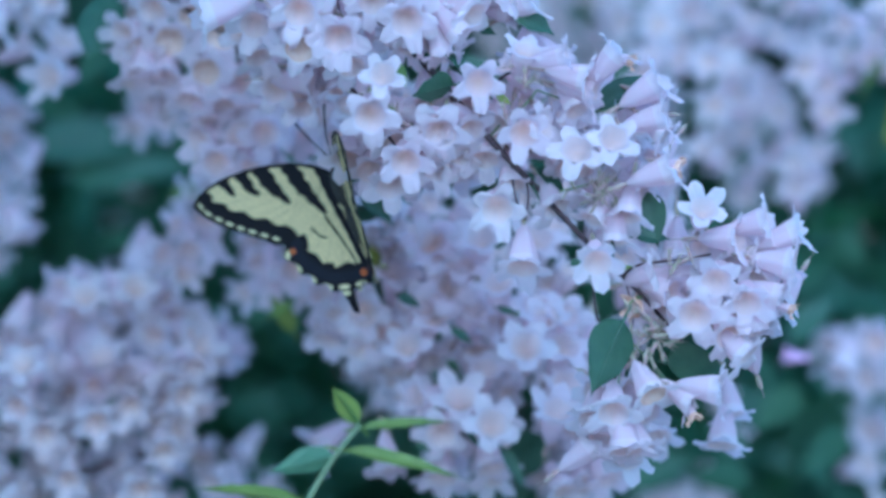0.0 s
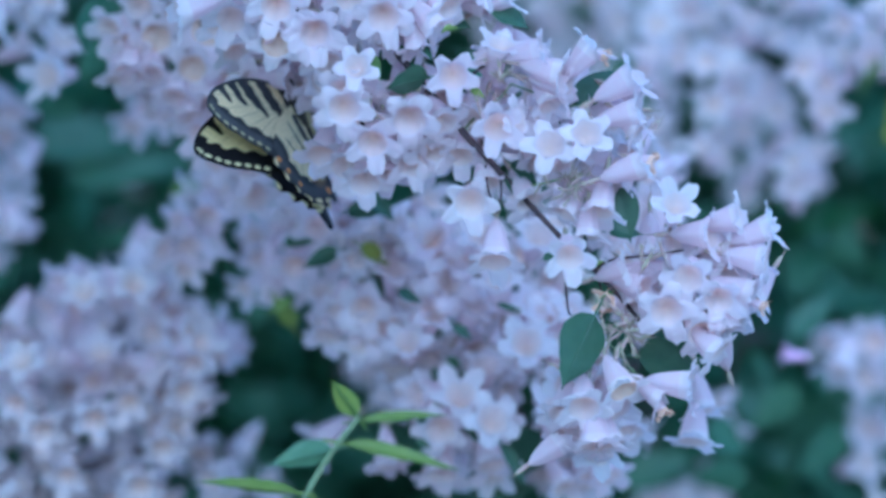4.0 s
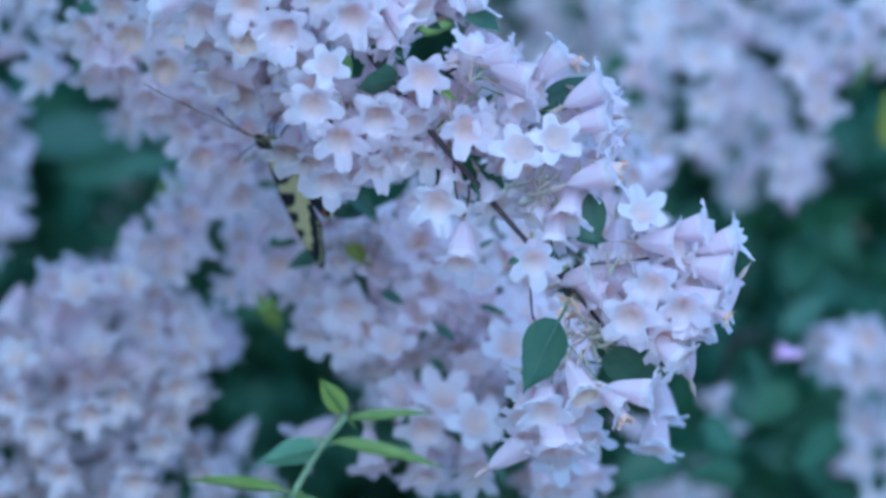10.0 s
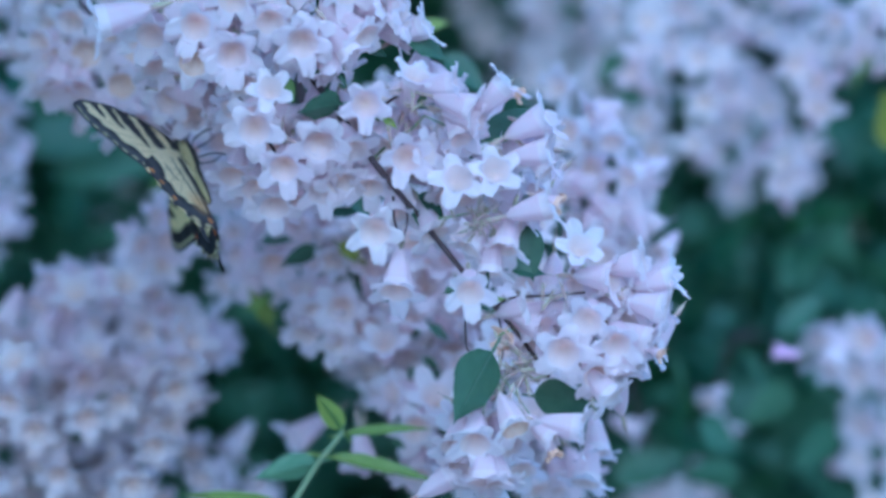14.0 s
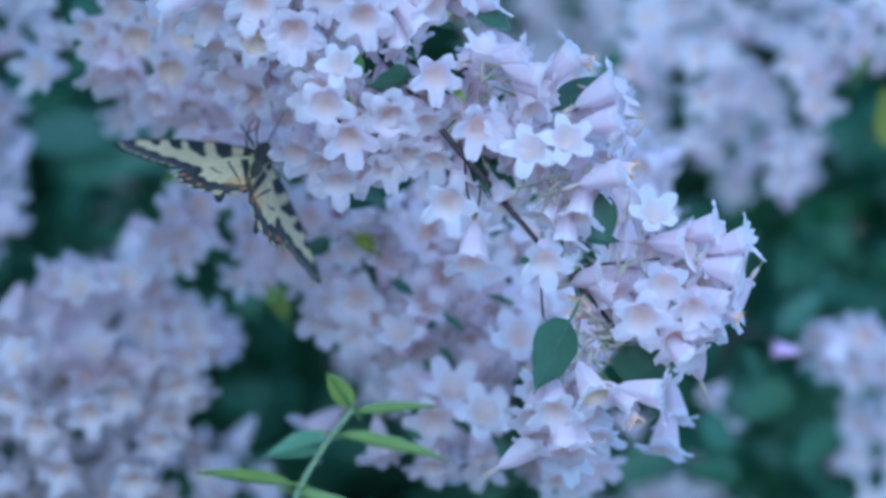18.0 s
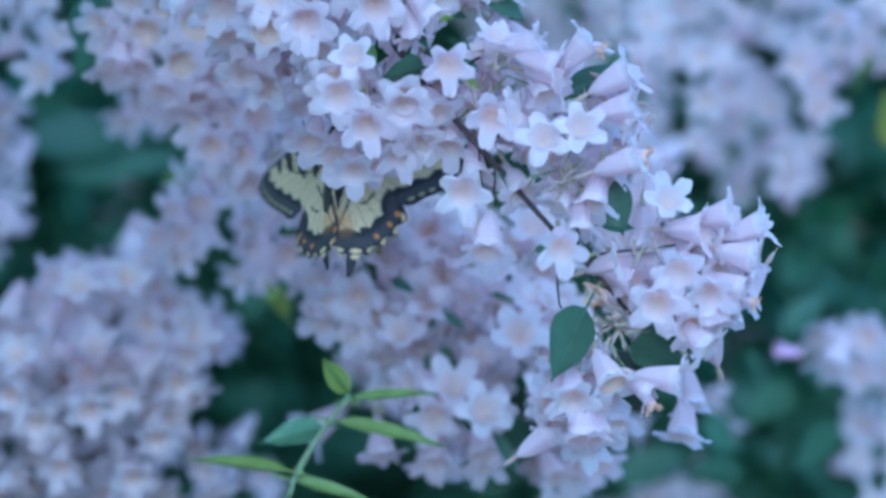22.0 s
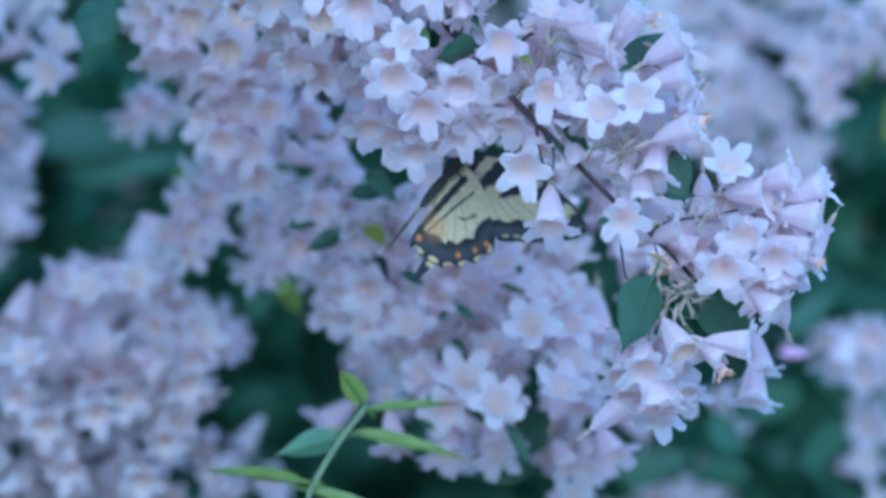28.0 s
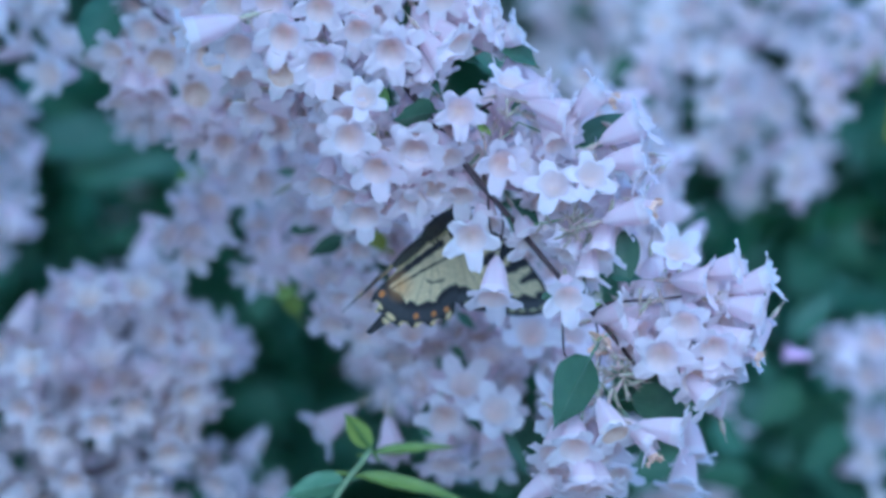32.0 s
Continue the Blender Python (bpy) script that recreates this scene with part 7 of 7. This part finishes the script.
    walk(sprig, [
        (0.0, pose(-0.0464, 0.0750, 1.3105, 0, 0.00, 0)),
        (0.5, pose(-0.0466, 0.0750, 1.3113, 0, 0.00, 0)),
        (1.0, pose(-0.0469, 0.0750, 1.3105, 0, 0.00, 0)),
        (1.5, pose(-0.0464, 0.0750, 1.3099, 0, 0.00, 0)),
        (2.0, pose(-0.0461, 0.0750, 1.3097, 0, 0.00, 0)),
        (2.5, pose(-0.0462, 0.0750, 1.3111, 0, 0.00, 0)),
        (3.0, pose(-0.0459, 0.0750, 1.3110, 0, 0.00, 0)),
        (3.5, pose(-0.0464, 0.0750, 1.3121, 0, 0.00, 0)),
        (5.5, pose(-0.0464, 0.0750, 1.3123, 0, 0.00, 0)),
        (6.0, pose(-0.0469, 0.0750, 1.3117, 0, 0.00, 0)),
        (6.5, pose(-0.0465, 0.0750, 1.3122, 0, 0.00, 0)),
        (7.0, pose(-0.0465, 0.0750, 1.3122, 0, 0.00, 0)),
        (7.5, pose(-0.0462, 0.0750, 1.3124, 0, 0.00, 0)),
        (8.0, pose(-0.0461, 0.0750, 1.3121, 0, 0.00, 0)),
        (8.5, pose(-0.0470, 0.0750, 1.3103, 0, 0.00, 0)),
        (9.0, pose(-0.0471, 0.0750, 1.3105, 0, 0.00, 0)),
        (9.5, pose(-0.0473, 0.0750, 1.3119, 0, 0.00, 0)),
        (10.0, pose(-0.0483, 0.0750, 1.3121, 0, 0.00, 0)),
        (10.5, pose(-0.0476, 0.0750, 1.3125, 0, 0.00, 0)),
        (11.0, pose(-0.0476, 0.0750, 1.3116, 0, 0.00, 0)),
        (11.5, pose(-0.0475, 0.0750, 1.3101, 0, 0.00, 0)),
        (12.0, pose(-0.0471, 0.0750, 1.3075, 0, 0.00, 0)),
        (12.5, pose(-0.0484, 0.0750, 1.3048, 0, 0.00, 0)),
        (13.0, pose(-0.0486, 0.0750, 1.3069, 0, 0.00, 0)),
        (13.5, pose(-0.0499, 0.0750, 1.3068, 0, 0.00, 0)),
        (14.0, pose(-0.0484, 0.0750, 1.3073, 0, 0.00, 0)),
        (14.5, pose(-0.0466, 0.0750, 1.3095, 0, 0.00, 0)),
        (16.5, pose(-0.0441, 0.0750, 1.3125, 0, 0.00, 0)),
        (17.0, pose(-0.0451, 0.0750, 1.3115, 0, 0.00, 0)),
        (17.5, pose(-0.0453, 0.0750, 1.3121, 0, 0.00, 0)),
        (18.0, pose(-0.0452, 0.0750, 1.3134, 0, 0.00, 0)),
        (18.5, pose(-0.0451, 0.0750, 1.3140, 0, 0.00, 0)),
        (19.0, pose(-0.0453, 0.0750, 1.3147, 0, 0.00, 0)),
        (19.5, pose(-0.0457, 0.0750, 1.3148, 0, 0.00, 0)),
        (20.0, pose(-0.0458, 0.0750, 1.3147, 0, 0.00, 0)),
        (20.5, pose(-0.0464, 0.0750, 1.3155, 0, 0.00, 0)),
        (21.0, pose(-0.0461, 0.0750, 1.3148, 0, 0.00, 0)),
        (21.5, pose(-0.0458, 0.0750, 1.3156, 0, 0.00, 0)),
        (22.0, pose(-0.0471, 0.0750, 1.3179, 0, 0.00, 0)),
        (22.5, pose(-0.0474, 0.0750, 1.3159, 0, 0.00, 0)),
        (23.0, pose(-0.0465, 0.0750, 1.3141, 0, 0.00, 0)),
        (23.5, pose(-0.0454, 0.0750, 1.3122, 0, 0.00, 0)),
        (24.0, pose(-0.0462, 0.0750, 1.3133, 0, 0.00, 0)),
        (24.5, pose(-0.0464, 0.0750, 1.3141, 0, 0.00, 0)),
        (25.0, pose(-0.0463, 0.0750, 1.3125, 0, 0.00, 0)),
        (25.5, pose(-0.0456, 0.0750, 1.3126, 0, 0.00, 0)),
        (27.5, pose(-0.0441, 0.0750, 1.3107, 0, 0.00, 0)),
        (28.0, pose(-0.0437, 0.0750, 1.3147, 0, 0.00, 0)),
        (28.5, pose(-0.0436, 0.0750, 1.3191, 0, 0.00, 0)),
        (29.0, pose(-0.0444, 0.0750, 1.3222, 0, 0.00, 0)),
        (29.5, pose(-0.0450, 0.0750, 1.3212, 0, 0.00, 0)),
        (30.0, pose(-0.0443, 0.0750, 1.3140, 0, 0.00, 0)),
        (30.5, pose(-0.0437, 0.0750, 1.3097, 0, 0.00, 0)),
        (31.0, pose(-0.0441, 0.0750, 1.3088, 0, 0.00, 0)),
        (31.5, pose(-0.0421, 0.0750, 1.2997, 0, 0.00, 0)),
        (32.0, pose(-0.0430, 0.0750, 1.3020, 0, 0.00, 0)),
    ])
    walk(low_bush, [
        (0.0, pose(-0.1677, 0.2000, 1.2935, 0, 0.00, 0)),
        (0.5, pose(-0.1677, 0.2000, 1.2937, 0, 0.00, 0)),
        (1.0, pose(-0.1677, 0.2000, 1.2941, 0, 0.00, 0)),
        (1.5, pose(-0.1677, 0.2000, 1.2940, 0, 0.00, 0)),
        (2.0, pose(-0.1674, 0.2000, 1.2937, 0, 0.00, 0)),
        (2.5, pose(-0.1676, 0.2000, 1.2940, 0, 0.00, 0)),
        (3.0, pose(-0.1674, 0.2000, 1.2940, 0, 0.00, 0)),
        (3.5, pose(-0.1677, 0.2000, 1.2943, 0, 0.00, 0)),
        (5.5, pose(-0.1677, 0.2000, 1.2943, 0, 0.00, 0)),
        (6.0, pose(-0.1677, 0.2000, 1.2945, 0, 0.00, 0)),
        (6.5, pose(-0.1679, 0.2000, 1.2944, 0, 0.00, 0)),
        (7.0, pose(-0.1676, 0.2000, 1.2947, 0, 0.00, 0)),
        (7.5, pose(-0.1675, 0.2000, 1.2947, 0, 0.00, 0)),
        (8.0, pose(-0.1674, 0.2000, 1.2946, 0, 0.00, 0)),
        (8.5, pose(-0.1672, 0.2000, 1.2942, 0, 0.00, 0)),
        (9.0, pose(-0.1670, 0.2000, 1.2941, 0, 0.00, 0)),
        (9.5, pose(-0.1674, 0.2000, 1.2944, 0, 0.00, 0)),
        (10.0, pose(-0.1677, 0.2000, 1.2946, 0, 0.00, 0)),
        (10.5, pose(-0.1674, 0.2000, 1.2948, 0, 0.00, 0)),
        (11.0, pose(-0.1672, 0.2000, 1.2946, 0, 0.00, 0)),
        (11.5, pose(-0.1668, 0.2000, 1.2942, 0, 0.00, 0)),
        (12.0, pose(-0.1671, 0.2000, 1.2934, 0, 0.00, 0)),
        (12.5, pose(-0.1673, 0.2000, 1.2934, 0, 0.00, 0)),
        (13.0, pose(-0.1677, 0.2000, 1.2936, 0, 0.00, 0)),
        (13.5, pose(-0.1677, 0.2000, 1.2933, 0, 0.00, 0)),
        (14.0, pose(-0.1676, 0.2000, 1.2937, 0, 0.00, 0)),
        (14.5, pose(-0.1674, 0.2000, 1.2937, 0, 0.00, 0)),
        (16.5, pose(-0.1664, 0.2000, 1.2940, 0, 0.00, 0)),
        (17.0, pose(-0.1663, 0.2000, 1.2943, 0, 0.00, 0)),
        (17.5, pose(-0.1662, 0.2000, 1.2939, 0, 0.00, 0)),
        (18.0, pose(-0.1666, 0.2000, 1.2943, 0, 0.00, 0)),
        (18.5, pose(-0.1665, 0.2000, 1.2945, 0, 0.00, 0)),
        (19.0, pose(-0.1667, 0.2000, 1.2943, 0, 0.00, 0)),
        (19.5, pose(-0.1667, 0.2000, 1.2947, 0, 0.00, 0)),
        (20.0, pose(-0.1667, 0.2000, 1.2948, 0, 0.00, 0)),
        (20.5, pose(-0.1670, 0.2000, 1.2949, 0, 0.00, 0)),
        (21.0, pose(-0.1668, 0.2000, 1.2950, 0, 0.00, 0)),
        (21.5, pose(-0.1669, 0.2000, 1.2950, 0, 0.00, 0)),
        (22.0, pose(-0.1674, 0.2000, 1.2956, 0, 0.00, 0)),
        (22.5, pose(-0.1674, 0.2000, 1.2954, 0, 0.00, 0)),
        (23.0, pose(-0.1676, 0.2000, 1.2952, 0, 0.00, 0)),
        (23.5, pose(-0.1676, 0.2000, 1.2944, 0, 0.00, 0)),
        (24.0, pose(-0.1675, 0.2000, 1.2947, 0, 0.00, 0)),
        (24.5, pose(-0.1676, 0.2000, 1.2948, 0, 0.00, 0)),
        (25.0, pose(-0.1677, 0.2000, 1.2946, 0, 0.00, 0)),
        (25.5, pose(-0.1676, 0.2000, 1.2944, 0, 0.00, 0)),
        (27.5, pose(-0.1667, 0.2000, 1.2943, 0, 0.00, 0)),
        (28.0, pose(-0.1667, 0.2000, 1.2950, 0, 0.00, 0)),
        (28.5, pose(-0.1669, 0.2000, 1.2954, 0, 0.00, 0)),
        (29.0, pose(-0.1671, 0.2000, 1.2961, 0, 0.00, 0)),
        (29.5, pose(-0.1676, 0.2000, 1.2965, 0, 0.00, 0)),
        (30.0, pose(-0.1673, 0.2000, 1.2957, 0, 0.00, 0)),
        (30.5, pose(-0.1672, 0.2000, 1.2946, 0, 0.00, 0)),
        (31.0, pose(-0.1670, 0.2000, 1.2944, 0, 0.00, 0)),
        (31.5, pose(-0.1662, 0.2000, 1.2924, 0, 0.00, 0)),
        (32.0, pose(-0.1665, 0.2000, 1.2922, 0, 0.00, 0)),
    ])
    walk(butterfly, [
        (0.00, pose(-0.0304, 0.0450, 1.4182, 103.8, -11.9, -54.8)),
        (0.50, pose(-0.0416, 0.0450, 1.4150, 95.8, -13.5, -56.3)),
        (1.00, pose(-0.0297, 0.0450, 1.4169, 105.7, -10.8, -56.8)),
        (1.50, pose(-0.0377, 0.0450, 1.4184, 112.1, -24.4, -57.3)),
        (2.00, pose(-0.0461, 0.0450, 1.4285, 98.2, -36.1, -56.5)),
        (2.50, pose(-0.0350, 0.0450, 1.4340, 101.9, -32.7, -56.3)),
        (3.00, pose(-0.0496, 0.0450, 1.4344, 75.9, -37.7, -45.1)),
        (3.50, pose(-0.0467, 0.0450, 1.4437, 106.3, -12.1, -45.5)),
        (5.50, pose(-0.0393, 0.0450, 1.4311, 89.9, -57.2, -13.0)),
        (6.00, pose(-0.0467, 0.0450, 1.4343, 125.5, -47.3, -93.7)),
        (6.50, pose(-0.0433, 0.0450, 1.4310, 77.9, -63.8, -29.0)),
        (7.00, pose(-0.0528, 0.0450, 1.4357, 107.2, -48.0, -42.7)),
        (7.50, pose(-0.0505, 0.0450, 1.4391, 100.2, -25.6, -50.7)),
        (8.00, pose(-0.0565, 0.0450, 1.4427, 97.8, -39.1, -70.5)),
        (8.50, pose(-0.0529, 0.0450, 1.4291, 139.7, -44.1, -81.4)),
        (9.00, pose(-0.0477, 0.0450, 1.4243, 117.2, -52.4, -96.5)),
        (9.50, pose(-0.0512, 0.0450, 1.4272, 128.8, -60.1, -112.5)),
        (10.00, pose(-0.0492, 0.0450, 1.4300, 152.8, -59.6, -126.6)),
        (10.50, pose(-0.0485, 0.0450, 1.4300, 137.9, -45.7, -98.6)),
        (11.00, pose(-0.0537, 0.0450, 1.4311, 133.2, -39.0, -98.9)),
        (11.50, pose(-0.0541, 0.0450, 1.4346, 125.9, -45.1, -96.2)),
        (12.00, pose(-0.0601, 0.0450, 1.4315, 115.9, -52.0, -96.3)),
        (12.50, pose(-0.0780, 0.0450, 1.4279, 134.7, -52.5, -103.4)),
        (13.00, pose(-0.0783, 0.0450, 1.4220, 150.7, -51.3, -140.0)),
        (13.50, pose(-0.0929, 0.0450, 1.4166, 117.9, -32.9, -101.2)),
        (14.00, pose(-0.0744, 0.0450, 1.4258, 115.7, -34.9, -99.9)),
        (14.50, pose(-0.0651, 0.0450, 1.4205, 130.8, -32.3, -101.4)),
        (15.50, pose(-0.0523, 0.0435, 1.4229, 143.4, -25.8, -139.2)),
        (16.50, pose(-0.0395, 0.0420, 1.4254, 147.3, -14.3, -172.0)),
        (17.00, pose(-0.0523, 0.0409, 1.4284, 163.0, -37.2, 162.8)),
        (17.50, pose(-0.0494, 0.0397, 1.4266, 145.3, -21.6, -167.8)),
        (18.00, pose(-0.0524, 0.0386, 1.4255, 155.7, -28.2, 184.7)),
        (18.50, pose(-0.0393, 0.0374, 1.4264, 141.5, -14.6, -159.7)),
        (19.00, pose(-0.0415, 0.0363, 1.4267, 156.5, -35.1, -148.9)),
        (20.00, pose(-0.0349, 0.0340, 1.4206, 163.8, -5.5, 157.6)),
        (20.50, pose(-0.0359, 0.0340, 1.4171, 155.5, -9.4, 151.6)),
        (21.00, pose(-0.0342, 0.0340, 1.4211, 130.8, -1.2, 166.9)),
        (21.50, pose(-0.0388, 0.0340, 1.4232, 128.4, 1.0, 158.5)),
        (22.00, pose(-0.0311, 0.0340, 1.4253, 113.4, 10.3, 148.8)),
        (22.50, pose(-0.0325, 0.0340, 1.4268, 120.5, 5.1, 157.1)),
        (23.00, pose(-0.0329, 0.0340, 1.4202, 132.6, -3.7, 155.4)),
        (23.50, pose(-0.0277, 0.0340, 1.4237, 118.2, -14.3, 157.2)),
        (24.00, pose(-0.0276, 0.0340, 1.4218, 78.0, -9.4, 157.9)),
        (24.50, pose(-0.0404, 0.0340, 1.4133, 146.9, -15.7, 147.6)),
        (25.00, pose(-0.0291, 0.0340, 1.4176, 134.5, -13.1, 159.7)),
        (25.50, pose(-0.0341, 0.0340, 1.4132, 144.2, -19.9, 149.8)),
        (27.50, pose(0.0089, 0.0340, 1.4172, 130.4, -7.0, 165.3)),
        (28.00, pose(0.0045, 0.0340, 1.4238, 128.6, -24.0, 153.1)),
        (28.50, pose(0.0130, 0.0340, 1.4213, 132.2, -7.4, 166.7)),
        (29.00, pose(0.0046, 0.0340, 1.4236, 135.7, -18.3, 141.7)),
        (29.50, pose(0.0024, 0.0340, 1.4238, 147.3, -22.6, 133.9)),
        (30.00, pose(0.0100, 0.0340, 1.4195, 137.0, -23.9, 146.5)),
        (30.50, pose(0.0134, 0.0340, 1.4206, 148.1, -17.2, 148.2)),
        (31.00, pose(0.0135, 0.0340, 1.4126, 137.3, -22.9, 148.9)),
        (31.50, pose(0.0103, 0.0340, 1.4081, 142.3, -20.8, 153.2)),
        (32.00, pose(-0.0023, 0.0340, 1.4053, 125.3, -37.7, 153.0)),
    ])
    # wings: seconds, how far the left and the right pair are raised, and how far each wing is swung forward
    beats = (
        (0.00, 34, 32, -1, -4, 0, -1),
        (0.50, 28, 31, 1, 4, 0, 0),
        (1.00, 24, 30, -6, 2, 0, -4),
        (1.50, 34, 25, 1, 5, -7, -5),
        (2.00, 58, 58, -11, -4, -10, -3),
        (2.50, 27, 29, -9, -4, -8, 0),
        (3.00, 10, 65, -5, -8, -12, -7),
        (3.50, 86, 79, -11, -3, 2, 2),
        (5.50, 89, 90, 2, -1, -1, -3),
        (6.00, 72, 93, 14, 3, 6, -1),
        (6.50, 89, 86, 8, 4, 2, -10),
        (7.00, 88, 92, -6, 0, -2, 7),
        (7.50, 70, 90, -1, 0, -2, -7),
        (8.00, 32, 92, 7, 4, 0, -3),
        (8.50, -15, 49, -6, 1, 2, 3),
        (9.00, -19, 39, 1, -9, -27, 0),
        (9.50, 5, 53, -2, -6, -9, -1),
        (10.00, -5, 41, 0, -11, -11, -4),
        (10.50, 3, 35, -7, -8, -19, -9),
        (11.00, 13, 38, -12, -9, -6, 0),
        (11.50, 20, 33, -10, 2, -26, -12),
        (12.00, 39, 53, -12, -4, -15, 5),
        (12.50, 25, 27, -6, 1, -16, -5),
        (13.00, 28, 45, -10, 2, 6, 4),
        (13.50, 10, 34, -13, -3, -16, -8),
        (14.00, 15, 35, -4, 1, -9, -3),
        (14.50, 8, 34, -7, 2, -1, -1),
        (15.50, 24, 52, 0, 1, -2, -2),
        (16.50, 39, 69, 7, 0, -2, -3),
        (17.00, 35, 41, 3, -1, 0, -6),
        (17.50, 57, 32, 3, -3, 1, -3),
        (18.00, 43, 31, 3, 0, 4, -6),
        (18.50, 22, 17, 1, -5, -5, -4),
        (19.00, 14, 26, -23, -8, -26, -12),
        (20.00, 1, 24, -19, 3, 4, -12),
        (20.50, 0, 10, -16, -5, -5, -12),
        (21.00, 4, 40, -8, -6, 7, -18),
        (21.50, 49, 28, 3, -3, 2, -14),
        (22.00, 54, 28, 1, -4, -1, -21),
        (22.50, 61, 42, 6, 2, 13, -4),
        (23.00, 35, 17, -4, -7, 3, -17),
        (23.50, 69, 34, 19, -3, -6, -2),
        (24.00, -3, 43, -1, -15, -19, 5),
        (24.50, -1, 20, -2, -4, 6, -9),
        (25.00, 38, 36, -6, -13, 19, 15),
        (25.50, 34, 26, -2, -9, 11, 14),
        (27.50, 35, 25, 14, -2, 1, 3),
        (28.00, 48, 61, 8, 3, 20, 9),
        (28.50, 45, -1, 17, 1, 1, 1),
        (29.00, 50, 46, 3, 5, 18, 7),
        (29.50, 55, 88, 8, 6, 4, 1),
        (30.00, 46, 55, 3, 2, 18, 4),
        (30.50, 52, 67, 6, 1, 6, 6),
        (31.00, 52, 51, -4, -4, 23, 7),
        (31.50, 65, 40, 4, -5, 6, 4),
        (32.00, 51, 65, 6, 0, 10, 0),
    )
    for wing, lift, swing, side in ((forewing_l, 1, 3, 1), (hindwing_l, 1, 4, 1), (forewing_r, 2, 5, -1), (hindwing_r, 2, 6, -1)):
        walk(wing, [(b[0], pose(0, 0, 0, 0, side * b[lift], 0) @ pose(0, 0, 0, 0, 0, -side * b[swing])) for b in beats])


motions()
